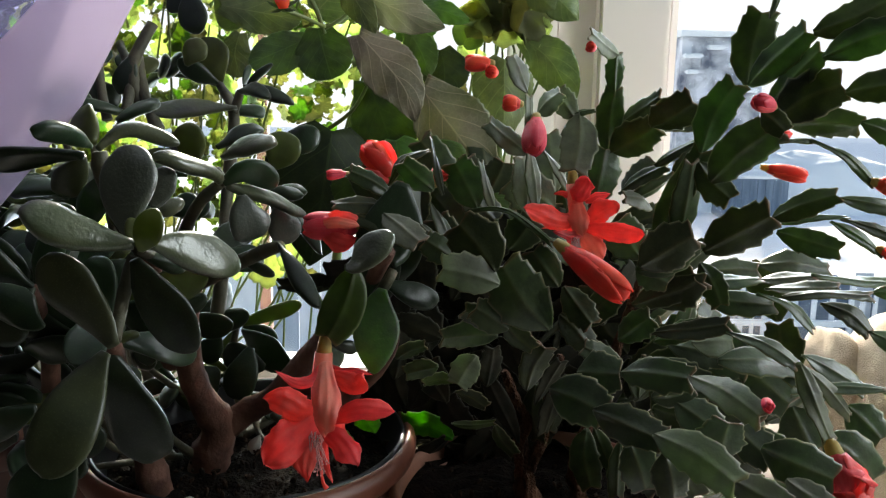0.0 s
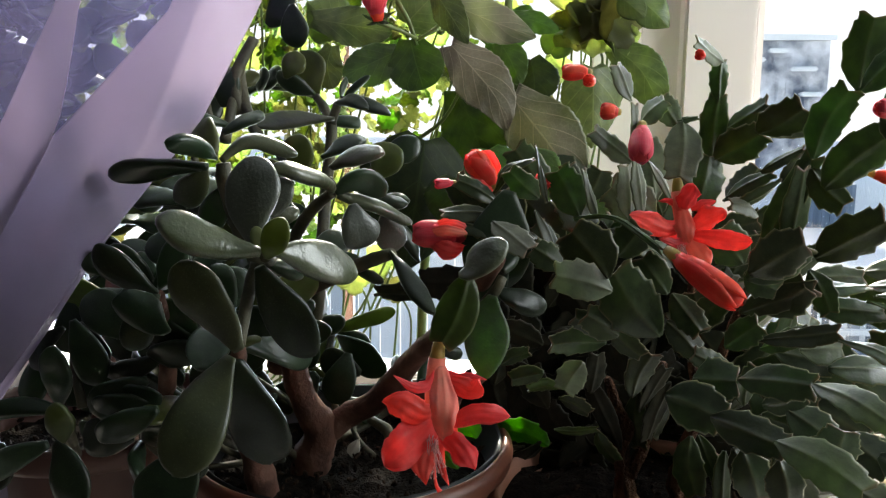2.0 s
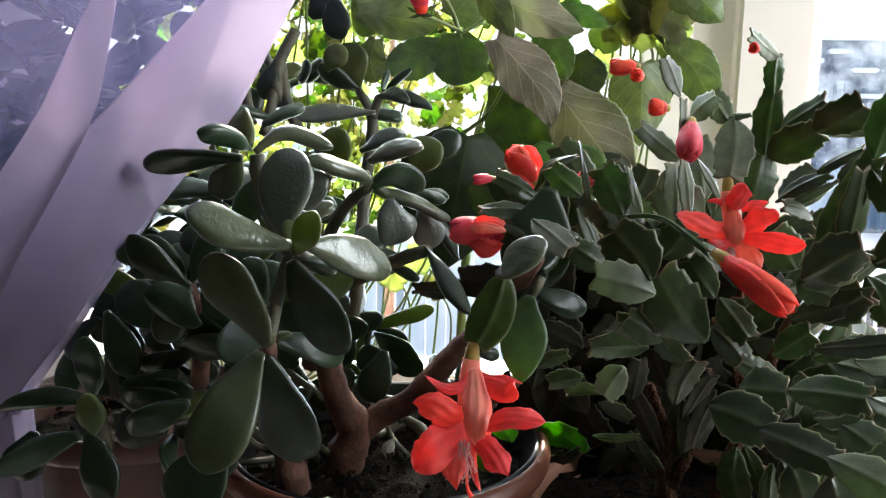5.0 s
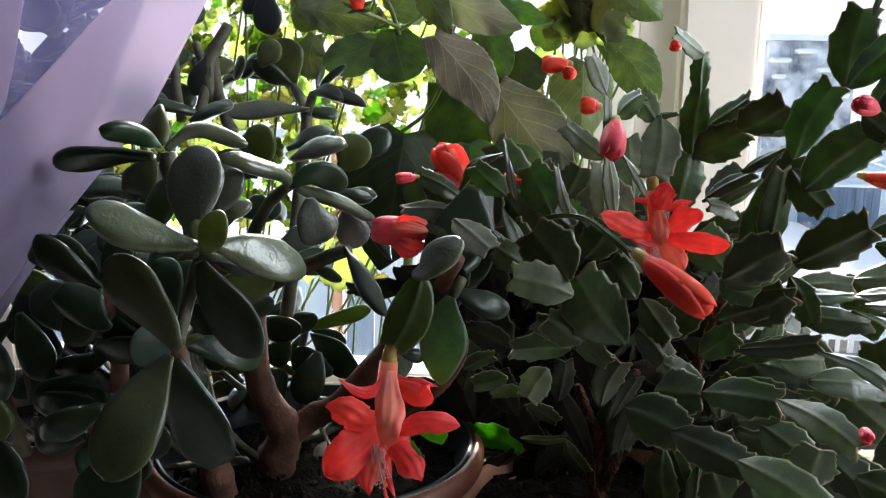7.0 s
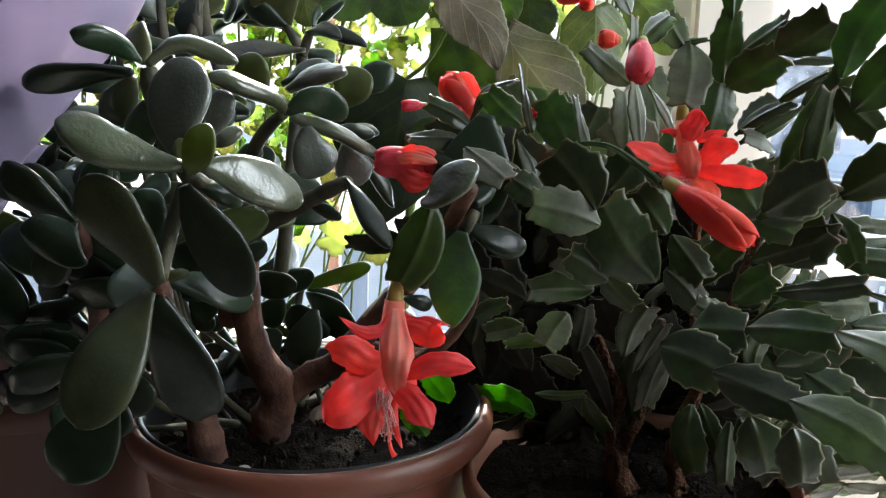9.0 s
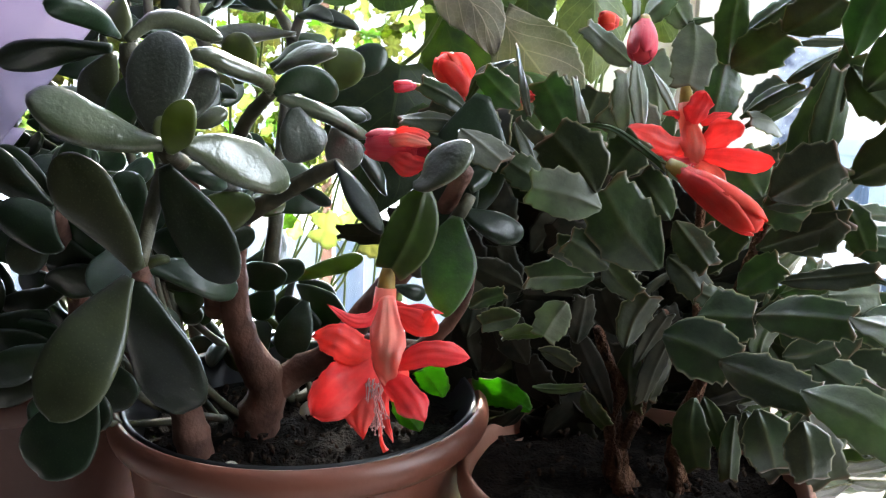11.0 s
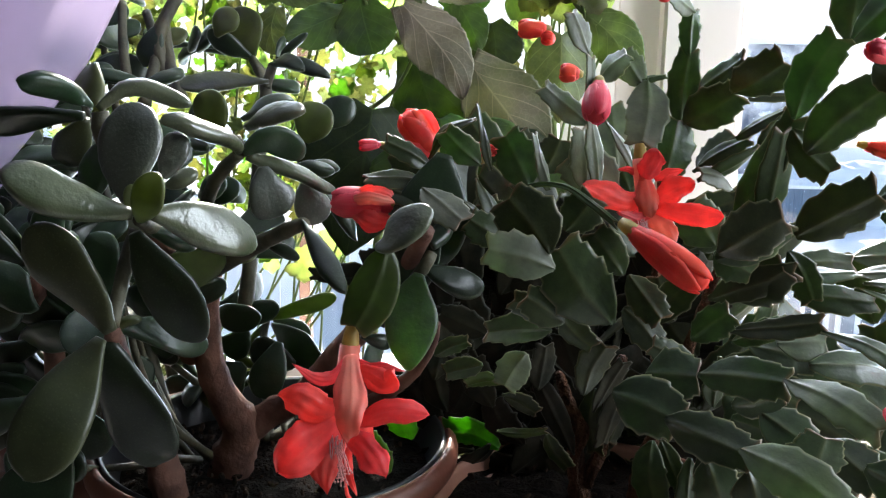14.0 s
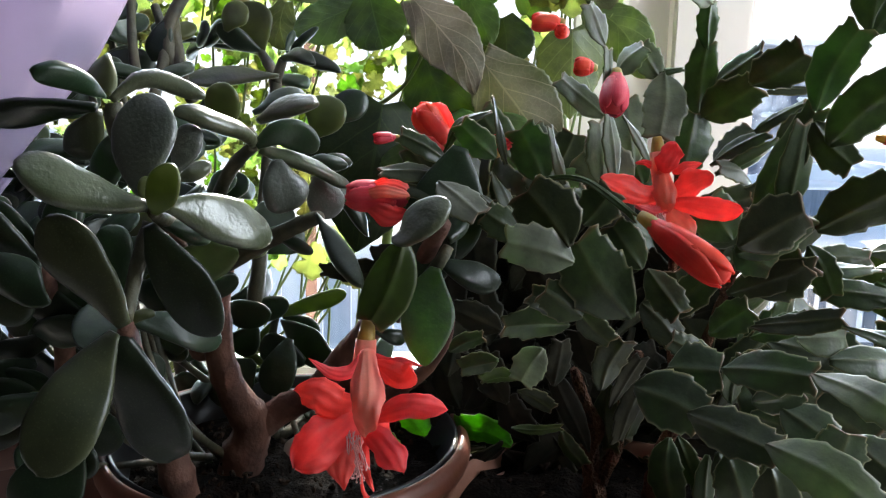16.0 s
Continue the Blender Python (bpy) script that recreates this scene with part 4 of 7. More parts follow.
def outside():
    bm = bmesh.new()
    ys = [1.3, 3, 6, 10, 16, 26, 45, 90, 250, 900, 2500]
    xs = [-2500, -600, -120, -40, -16, -8, -4, 0, 4, 8, 16, 40, 120, 600, 2500]
    grid = [[bm.verts.new((x, y, -2.2 + .12 * noise.noise(Vector((x * .3, y * .3, 0))))) for x in xs] for y in ys]
    for a, b in zip(grid, grid[1:]):
        for i in range(len(xs) - 1):
            bm.faces.new((a[i], a[i + 1], b[i + 1], b[i]))
    tagged(part("ground", bm, M_SNOW), "bright snow-covered ground outside the window", "ground", kind="structure")

    fence = thing("board_fence", (-3, 10, -2.2), "pale blue-grey board fence standing in the snow", "fence")
    rnd = random.Random(5)
    x = -7.5
    while x < 1.2:
        wd = rnd.uniform(.24, .50)
        dark = rnd.random() < .25
        part("board", boxed((x, 9.98, -2.2), (x + wd - .008, 10.01, -.62 + rnd.uniform(-.04, .03))), M_FENCE_DARK if dark else M_FENCE, fence, smooth=False)
        x += wd
    part("rail", boxed((-7.6, 9.93, -.70), (1.25, 9.975, -.58)), M_SNOW, fence, "snowy top rail", smooth=False)

    low = thing("picket_fence", (4.3, 11, -2.2), "weathered picket fence with pale pales before grey boards in the snow", "fence")
    x = 2.6
    while x < 6.4:
        part("board", boxed((x, 11.25, -2.25), (x + .235, 11.28, -1.18 + rnd.uniform(-.05, .05))), M_SHED if rnd.random() < .35 else M_FENCE_DARK, low, smooth=False)
        x += .24
    x = 2.6
    while x < 6.3:
        wd = rnd.uniform(.05, .085)
        part("picket", boxed((x, 11.0, -2.25), (x + wd, 11.03, -1.25 + rnd.uniform(-.10, .06)), .008), M_PICKET_TAN if rnd.random() < .25 else M_FENCE, low, smooth=False)
        x += rnd.choice((.15, .17, .24))
    part("rail", boxed((2.5, 10.94, -1.82), (6.4, 10.995, -1.74)), M_FENCE, low, smooth=False)
    part("rail", boxed((2.5, 10.92, -2.16), (6.4, 10.995, -2.00)), M_SHED, low, "dark lower rail", smooth=False)

    house = thing("house", (8.2, 26, -2.2), "dark bluish house with pale windows and snowy roof", "house")
    part("wall", boxed((6.9, 26.0, -2.3), (9.3, 31.0, 2.55)), M_HOUSE, house, smooth=False)
    bm = bmesh.new()
    ring = [(6.8, 25.8, 2.56), (9.4, 25.8, 2.56), (9.4, 31, 2.6), (6.8, 31, 2.6), (6.8, 25.8, 2.74), (9.4, 25.8, 2.70), (9.4, 31, 2.8), (6.8, 31, 2.8)]
    vs = [bm.verts.new(c) for c in ring]
    for f in ((0, 1, 2, 3), (7, 6, 5, 4), (0, 4, 5, 1), (1, 5, 6, 2), (2, 6, 7, 3), (3, 7, 4, 0)):
        bm.faces.new([vs[i] for i in f])
    bmesh.ops.recalc_face_normals(bm, faces=bm.faces[:])
    part("roof", bm, M_SNOW, house, "snow-covered roof", smooth=False)
    for lx, lz, lw in ((6.9, 1.95, .55), (7.55, 2.2, .5), (8.2, 1.7, .7), (7.0, 1.5, .35), (7.5, .55, .8), (8.5, 1.0, .6)):
        part("ledge", boxed((lx, 25.62, lz), (lx + lw, 25.998, lz + .13), .04), M_SNOW, house, "snow lying on a ledge", smooth=False)
    for wx, wz in ((7.05, .75), (7.85, .75), (8.6, .55), (7.15, -.45), (8.35, -.45), (7.2, 1.66)):
        win = part("window", boxed((wx, 25.93, wz), (wx + .5, 25.998, wz + .75), .02), M_HOUSE, house, "blue-grey window frame", smooth=False)
        for dx in (.05, .26):
            part("pane", boxed((wx + dx, 25.90, wz + .06), (wx + dx + .19, 25.928, wz + .69)), M_HOUSE, win, smooth=False)
    bm = bmesh.new()
    bmesh.ops.create_icosphere(bm, subdivisions=4, radius=1)
    for v in bm.verts:
        c = v.co.copy()
        v.co = Vector((9.5 + 5.5 * c.x, 24.3 + .9 * c.y, -2.4 + c.z * (1.75 + .35 * noise.noise(c * 4))))
    tagged(part("snow_bank", bm, M_SNOW), "long bank of piled bright snow before the house", "snow bank", kind="structure")

    shed = thing("shed", (8.0, 22.3, -2.2), "low dark blue garden shed far out in the snow", "shed")
    x = 7.3
    while x < 8.7:
        part("board", boxed((x, 22.30 + rnd.uniform(0, .015), -2.25), (x + .19, 22.34, -1.12)), M_SHED, shed, smooth=False)
        x += .2
    part("body", boxed((7.32, 22.35, -2.25), (8.7, 23.5, -1.12)), M_SHED, shed, smooth=False)
    part("roof", boxed((7.2, 22.2, -1.115), (8.82, 23.6, -1.0), .03), M_SNOW, shed, "snow-covered roof")

    # soft distance: glowing pale winter haze with blurred dark clumps of trees painted in
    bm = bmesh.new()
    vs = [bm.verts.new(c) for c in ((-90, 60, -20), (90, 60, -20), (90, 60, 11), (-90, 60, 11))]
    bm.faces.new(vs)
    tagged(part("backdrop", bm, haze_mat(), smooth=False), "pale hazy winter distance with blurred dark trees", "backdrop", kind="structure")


outside()


# ---------------------------------------------------------------- pots
def pot(name, centre, top, r, material, label, liner=True):
    cx, cy = centre
    z0 = SILL
    ob = thing(name, (cx, cy, z0), label, "flower pot")
    body = [(r * .20, z0), (r * .70, z0), (r * .73, z0 + .004), (r * .85, top - .020), (r * .88, top - .012)]
    part("body", lathe(body, centre), material, ob)
    bead = ((.86, -.017), (.93, -.0175), (.965, -.0165), (.990, -.0135), (1.003, -.010), (1.005, -.0065), (.998, -.0035), (.982, -.001), (.962, .0008), (.945, .0005), (.93, -.004), (.84, -.09))
    rim = [(r * q, top + dz) for q, dz in bead]
    part("rim", lathe(rim, centre), material, ob)
    if liner:
        lin = [(r * .93, top - .006), (r * .935, top - .001), (r * .925, top + .0015), (r * .905, top), (r * .875, top - .010), (r * .835, top - .020), (r * .80, top - .09)]
        part("liner", lathe(lin, centre), M_LINER, ob, "black plastic inner pot")
    return ob


def soil(centre, z, r, label, n=260, seed=3):
    rnd = random.Random(seed)
    bm = bmesh.new()
    rings, seg = 14, 40
    rows = []
    for i in range(rings + 1):
        rr = r * i / rings
        row = []
        for k in range(seg):
            a = 2 * math.pi * k / seg
            x, y = centre[0] + rr * math.cos(a), centre[1] + rr * math.sin(a)
            row.append(bm.verts.new((x, y, z + .006 * noise.noise(Vector((x * 60, y * 60, 1))) + .003 * noise.noise(Vector((x * 200, y * 200, 5))))))
        rows.append(row)
    for a, b in zip(rows, rows[1:]):
        for k in range(seg):
            bm.faces.new((a[k], b[k], b[(k + 1) % seg], a[(k + 1) % seg]))
    bmesh.ops.remove_doubles(bm, verts=bm.verts[:], dist=.00001)
    top = tagged(part("soil", bm, M_SOIL), label, "soil", kind="stuff")
    bm = bmesh.new()
    for k in range(n):
        a, q = rnd.uniform(0, 6.283), r * math.sqrt(rnd.uniform(0, .95))
        s = rnd.uniform(.0008, .0026)
        bmesh.ops.create_icosphere(bm, subdivisions=1, radius=s, matrix=Matrix.Translation((centre[0] + q * math.cos(a), centre[1] + q * math.sin(a), z + .004)) @ Euler((k, k * 2, k * 3)).to_matrix().to_4x4() @ Matrix.Diagonal((1.5, .8, .7, 1)))
    part("crumbs", bm, M_CRUMB, top, smooth=False)
    return top


JADE_C, CACT_C = (-0.122, 0.543), (0.064, 0.508)
pot("flower_pot", JADE_C, 1.020, 0.108, M_TERRA, "large terracotta-coloured pot with a black liner on the sill")
soil(JADE_C, 1.000, 0.0905, "dark crumbly potting soil round the jade stems")
pot("flower_pot", CACT_C, 1.002, 0.093, M_TERRA_LIT, "terracotta-coloured pot holding the flowering cactus", liner=False)
soil(CACT_C, 0.991, 0.086, "dark potting soil under the cactus", 120, 4)
pot("flower_pot", (-0.305, 0.56), 1.03, 0.085, M_TERRA_DARK, "brown plastic pot standing beside the curtain", liner=False)
soil((-0.305, 0.56), 1.005, 0.073, "dark soil in the brown pot", 80, 5)
pot("flower_pot", (-0.10, 0.745), 0.965, 0.075, M_TERRA_DARK, "brown pot close to the window glass", liner=False)
soil((-0.10, 0.745), 0.94, 0.064, "dark soil in the pot by the glass", 60, 6)
tray = tagged(part("plant_tray", boxed((-0.075, .60, SILL), (0.02, .70, SILL + .07), .006), M_CHARTREUSE), "chartreuse plastic tray on the sill between the pots", "tray")


# ---------------------------------------------------------------- jade plant
jade = thing("jade_plant", (JADE_C[0], JADE_C[1], 1.0), "large jade plant with thick glossy dark green leaves", "plant")
stem(jade, [(-169, 500, 987), (-169, 490, 1011), (-174, 490, 1033), (-178, 480, 1056), (-160, 420, 1101), (-146, 380, 1130)], [10, 9.5, 8.5, 7, 5, 3.2], seed=0, rings=7)
stem(jade, [(-151, 535, 985), (-146, 533, 1009), (-140, 530, 1029), (-148, 520, 1053), (-151, 510, 1077), (-148, 500, 1108), (-142, 490, 1131)], [14, 12.5, 11.5, 9, 8, 6.5, 5.5], seed=1, rings=7)
stem(jade, [(-142, 490, 1131), (-136, 460, 1152), (-136, 410, 1165), (-131, 375, 1175)], [4.5, 4, 3.2, 2.6], seed=2, rings=7, material=M_TWIG)
stem(jade, [(-142, 490, 1131), (-122, 470, 1143), (-98, 450, 1157), (-80, 432, 1166)], [5, 4.5, 4, 3], seed=3, rings=7, material=M_TWIG)
stem(jade, [(-142, 490, 1131), (-149, 500, 1154), (-131, 470, 1181), (-114, 452, 1195)], [5, 4, 3.5, 2.8], seed=4, rings=7, material=M_TWIG)
stem(jade, [(-114, 452, 1195), (-117, 455, 1202)], [3.5, 2.5], seed=5, rings=7, material=M_TWIG)
stem(jade, [(-140, 530, 1025), (-123, 535, 1037), (-102, 530, 1051), (-77, 510, 1085), (-60, 490, 1107), (-39, 450, 1140), (-25, 420, 1167)], [9.5, 8.5, 7.8, 7, 6, 4.5, 3.5], seed=6, rings=7)
stem(jade, [(-98, 530, 1056), (-77, 520, 1059), (-49, 500, 1064)], [7.5, 6, 5], seed=7, rings=7)
stem(jade, [(-82, 512, 1043), (-59, 502, 1059), (-40, 494, 1075), (-28, 486, 1093), (-24, 478, 1110)], [4.2, 4.0, 3.6, 3.0, 2.4], seed=16, rings=7)
stem(jade, [(-49, 470, 1113), (-29, 430, 1145), (-23, 430, 1155)], [4, 3, 2.5], seed=8, rings=7, material=M_TWIG)
stem(jade, [(-158, 600, 1074), (-153, 600, 1109), (-152, 620, 1169), (-147, 625, 1221), (-164, 655, 1243)], [5.8, 5, 4.4, 4, 3], seed=9, rings=7, material=M_TWIG)
stem(jade, [(-147, 625, 1224), (-142, 625, 1238)], [3.5, 3], seed=10, rings=7, material=M_TWIG)
stem(jade, [(-158, 460, 1157), (-158, 430, 1179), (-158, 410, 1203), (-159, 408, 1214)], [5.5, 5, 4.5, 3.5], seed=11, rings=7, material=M_TWIG)
stem(jade, [(-164, 520, 1076), (-155, 480, 1118), (-158, 460, 1157)], [7, 6, 5.5], seed=12, rings=7)
stem(jade, [(-140, 395, 1167), (-143, 390, 1156), (-146, 380, 1131)], [3.5, 3, 3], seed=13, rings=7, material=M_TWIG)
stem(jade, [(-147, 600, 1040), (-151, 620, 1053), (-150, 630, 1067)], [4, 3, 2.5], seed=14, rings=7, material=M_TWIG)
stem(jade, [(-212, 620, 1230), (-215, 620, 1255), (-203, 630, 1284)], [5, 4.5, 4], seed=15, rings=7, material=M_TWIG)
stem(jade, [(-218, 600, 1212), (-217, 620, 1244), (-230, 640, 1271)], [4, 3.5, 3], seed=16, rings=7, material=M_TWIG)
stem(jade, [(-227, 600, 1219), (-234, 610, 1244), (-238, 620, 1276)], [3.5, 3, 3], seed=17, rings=7, material=M_TWIG)
stem(jade, [(-193, 600, 1213), (-208, 620, 1237), (-215, 630, 1263)], [4.5, 4, 4], seed=18, rings=7, material=M_TWIG)
stem(jade, [(-271, 460, 1038), (-264, 440, 1067), (-261, 430, 1081)], [4, 3, 3], seed=19, rings=7, material=M_TWIG)
stem(jade, [(-278, 500, 1013), (-291, 560, 1063), (-303, 600, 1111)], [9, 8, 7], seed=20, rings=7)
stem(jade, [(-267, 520, 1005), (-282, 560, 1055), (-296, 600, 1102)], [8, 7, 6], seed=21, rings=7)
stem(jade, [(-242, 500, 1015), (-212, 460, 1090), (-198, 416, 1146)], [7, 5, 3.5], seed=22, rings=7)
stem(jade, [(-283, 500, 1103), (-277, 480, 1088), (-269, 470, 1063)], [3, 3, 3], seed=23, rings=7, material=M_TWIG)
stem(jade, [(-97, 560, 1003), (-101, 570, 1013), (-115, 580, 1017)], [4, 4, 3], seed=24, rings=7, material=M_TWIG)
stem(jade, [(-108, 550, 1003), (-122, 570, 1006), (-128, 580, 1014)], [2, 2, 2], seed=25, rings=7, material=M_TWIG)
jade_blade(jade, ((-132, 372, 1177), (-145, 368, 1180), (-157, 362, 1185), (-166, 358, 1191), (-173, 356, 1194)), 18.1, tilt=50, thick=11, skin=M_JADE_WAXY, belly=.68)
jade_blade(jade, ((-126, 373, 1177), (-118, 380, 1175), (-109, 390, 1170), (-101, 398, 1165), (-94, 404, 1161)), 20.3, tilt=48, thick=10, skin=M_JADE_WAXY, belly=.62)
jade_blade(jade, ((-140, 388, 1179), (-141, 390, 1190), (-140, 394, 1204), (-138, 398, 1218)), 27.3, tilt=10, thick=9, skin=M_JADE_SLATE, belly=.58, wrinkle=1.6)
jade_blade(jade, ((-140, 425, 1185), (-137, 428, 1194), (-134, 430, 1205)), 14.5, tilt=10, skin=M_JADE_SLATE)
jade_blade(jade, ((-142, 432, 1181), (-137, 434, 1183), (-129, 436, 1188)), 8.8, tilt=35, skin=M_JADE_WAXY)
jade_blade(jade, ((-129, 372, 1175), (-124, 368, 1185), (-120, 366, 1194)), 13.0, tilt=-8, thick=5, skin=M_JADE_YOUNG, belly=.55, cup=.3)
jade_blade(jade, ((-131, 376, 1175), (-135, 380, 1181), (-137, 384, 1187)), 7.0, tilt=20, thick=4, skin=M_JADE_YOUNG)
jade_blade(jade, ((-145, 377, 1130), (-152, 374, 1145), (-159, 371, 1157), (-164, 368, 1166), (-167, 366, 1174)), 24.7, tilt=-6, thick=7, skin=M_JADE_OLIVE, belly=.66)
jade_blade(jade, ((-135, 380, 1169), (-130, 384, 1156), (-123, 388, 1141), (-115, 393, 1122)), 24.4, tilt=-4, skin=M_JADE, belly=.62)
jade_blade(jade, ((-149, 377, 1127), (-156, 370, 1112), (-162, 360, 1097), (-170, 353, 1078)), 29.1, tilt=8, thick=8, skin=M_JADE_OLIVE, belly=.68)
jade_blade(jade, ((-150, 384, 1124), (-147, 388, 1107), (-141, 393, 1087), (-137, 398, 1065)), 32.2, tilt=-10, thick=8, skin=M_JADE, belly=.66)
jade_blade(jade, ((-149, 387, 1129), (-139, 395, 1126), (-128, 405, 1119), (-119, 414, 1113)), 14.9, tilt=50, skin=M_JADE, belly=.6)
jade_blade(jade, ((-149, 386, 1128), (-144, 388, 1131), (-138, 390, 1132)), 4.6, tilt=60, thick=4, skin=M_JADE_YOUNG)
jade_blade(jade, ((-179, 404, 1069), (-187, 402, 1056), (-195, 398, 1045), (-201, 396, 1034)), 31.7, tilt=5, skin=M_JADE, belly=.62)
jade_blade(jade, ((-188, 412, 1069), (-183, 410, 1061), (-177, 408, 1051)), 15.6, tilt=5, skin=M_JADE)
jade_blade(jade, ((-167, 410, 1212), (-184, 414, 1212), (-205, 420, 1209), (-224, 425, 1206)), 14.0, tilt=-30, skin=M_JADE, belly=.66)
jade_blade(jade, ((-162, 406, 1217), (-164, 392, 1222), (-167, 380, 1225), (-172, 370, 1225)), 11.0, tilt=18, thick=9, skin=M_JADE, belly=.7)
jade_blade(jade, ((-170, 430, 1216), (-177, 440, 1224), (-183, 450, 1232)), 16.6, tilt=-5, skin=M_JADE_YOUNG, belly=.66)
jade_blade(jade, ((-174, 426, 1210), (-182, 432, 1200), (-193, 440, 1189)), 16.5, tilt=-10, skin=M_JADE_OLIVE, belly=.6)
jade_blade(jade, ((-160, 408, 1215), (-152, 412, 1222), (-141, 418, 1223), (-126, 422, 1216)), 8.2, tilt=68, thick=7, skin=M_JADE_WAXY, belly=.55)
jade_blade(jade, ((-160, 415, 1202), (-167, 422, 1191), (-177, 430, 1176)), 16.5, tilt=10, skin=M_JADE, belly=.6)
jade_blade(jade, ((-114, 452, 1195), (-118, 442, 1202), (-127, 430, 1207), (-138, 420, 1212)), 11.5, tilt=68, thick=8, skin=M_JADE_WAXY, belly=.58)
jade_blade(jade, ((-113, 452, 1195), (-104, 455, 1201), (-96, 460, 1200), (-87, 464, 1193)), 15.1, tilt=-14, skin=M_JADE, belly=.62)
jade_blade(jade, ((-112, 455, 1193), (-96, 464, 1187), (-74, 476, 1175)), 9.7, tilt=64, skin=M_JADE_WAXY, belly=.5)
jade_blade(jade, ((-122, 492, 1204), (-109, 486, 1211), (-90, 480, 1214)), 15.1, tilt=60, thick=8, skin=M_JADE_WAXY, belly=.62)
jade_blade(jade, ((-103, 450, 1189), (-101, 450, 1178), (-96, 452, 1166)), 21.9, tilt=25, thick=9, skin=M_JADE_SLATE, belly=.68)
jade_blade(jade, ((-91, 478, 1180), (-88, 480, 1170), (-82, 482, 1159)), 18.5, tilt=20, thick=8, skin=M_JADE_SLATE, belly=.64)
jade_blade(jade, ((-145, 505, 1198), (-143, 503, 1210), (-145, 500, 1223)), 19.2, tilt=-5, skin=M_JADE_YOUNG, belly=.6)
jade_blade(jade, ((-81, 432, 1166), (-69, 415, 1155), (-56, 396, 1143)), 9.2, tilt=50, skin=M_JADE, belly=.6)
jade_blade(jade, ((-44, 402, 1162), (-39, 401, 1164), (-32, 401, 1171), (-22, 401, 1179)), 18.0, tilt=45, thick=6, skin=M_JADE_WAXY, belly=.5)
jade_blade(jade, ((-268, 470, 1115), (-261, 470, 1101), (-257, 468, 1085)), 22.5, tilt=-10)
jade_blade(jade, ((-293, 478, 1097), (-299, 476, 1080), (-304, 474, 1060)), 16.6, tilt=0)
jade_blade(jade, ((-282, 486, 1124), (-279, 484, 1110), (-283, 482, 1093)), 20.2, tilt=-20)
jade_blade(jade, ((-169, 530, 1103), (-180, 528, 1088), (-183, 526, 1070)), 18.5, tilt=0)
jade_blade(jade, ((-222, 540, 1083), (-217, 538, 1068), (-221, 536, 1049)), 21.3, tilt=0)
jade_blade(jade, ((-259, 490, 1081), (-275, 490, 1069), (-293, 488, 1062)), 18.0, tilt=10)
# Hidden leaf, added to shade part of the thin leaf that follows.
jade_blade(jade, ((-24, 446, 1172), (-30, 443, 1158), (-36, 440, 1143), (-44, 437, 1128)), 26, tilt=8, thick=5, belly=.5, point=.3)
jade_blade(jade, ((-28, 424, 1147), (-30, 422, 1137), (-31, 416, 1122), (-31, 411, 1107)), 23.5, tilt=8, thick=5, skin=M_JADE_THIN, belly=.5, point=.5)
jade_blade(jade, ((-27, 430, 1149), (-16, 432, 1143), (-1, 438, 1137)), 14.0, tilt=30, skin=M_JADE, belly=.6)
jade_blade(jade, ((-245, 405, 1086), (-264, 408, 1087), (-284, 410, 1084), (-307, 412, 1076)), 11.5, tilt=40, skin=M_JADE, belly=.45, point=.8)
jade_blade(jade, ((-264, 420, 1062), (-280, 412, 1057), (-295, 402, 1050), (-312, 396, 1044)), 16.7, tilt=-25, skin=M_JADE, belly=.5, point=.8)
jade_blade(jade, ((-252, 405, 1070), (-245, 402, 1058), (-239, 398, 1034)), 21.0, tilt=0, skin=M_JADE, belly=.6)
jade_blade(jade, ((-258, 424, 1083), (-256, 420, 1101), (-256, 416, 1117)), 19.2, tilt=6, skin=M_JADE, belly=.6)
jade_blade(jade, ((-256, 440, 1125), (-249, 440, 1108), (-244, 440, 1088)), 19.8, tilt=8, skin=M_JADE, belly=.62)
jade_blade(jade, ((-245, 400, 1072), (-245, 398, 1084), (-246, 396, 1094)), 15.0, tilt=5, skin=M_JADE_YOUNG, belly=.5)
jade_blade(jade, ((-212, 432, 1123), (-204, 432, 1130), (-188, 434, 1116)), 31.0, tilt=-10, skin=M_JADE, belly=.55)
jade_blade(jade, ((-243, 438, 1076), (-224, 436, 1081), (-207, 434, 1086)), 22.4, tilt=-15, skin=M_JADE, belly=.55)
jade_blade(jade, ((-203, 424, 1148), (-212, 420, 1159), (-223, 416, 1170)), 16.1, tilt=5, skin=M_JADE, belly=.62)
jade_blade(jade, ((-203, 424, 1148), (-194, 428, 1157), (-186, 430, 1170)), 14.4, tilt=5, skin=M_JADE, belly=.62)
jade_blade(jade, ((-303, 440, 1053), (-305, 436, 1042), (-312, 432, 1028)), 23.9, tilt=-10, skin=M_JADE, belly=.6)
jade_leaf(jade, (-195, 450, 1190), (-226, 460, 1187), 16, 60, 0.05)
jade_leaf(jade, (-197, 460, 1185), (-231, 480, 1191), 12, 50, 0.05)
jade_leaf(jade, (-99, 520, 1196), (-92, 525, 1217), 23, 0, 0.04, young=True)
jade_leaf(jade, (-97, 540, 1202), (-76, 545, 1217), 18, 15, 0.04)
jade_leaf(jade, (-98, 495, 1185), (-79, 500, 1182), 10, 70, 0.04)
jade_leaf(jade, (-100, 510, 1181), (-79, 515, 1183), 9, 72, 0.04)
jade_leaf(jade, (-146, 520, 1200), (-160, 530, 1216), 16, 20, 0.04)
jade_leaf(jade, (-135, 530, 1206), (-109, 540, 1218), 14, 55, 0.06)
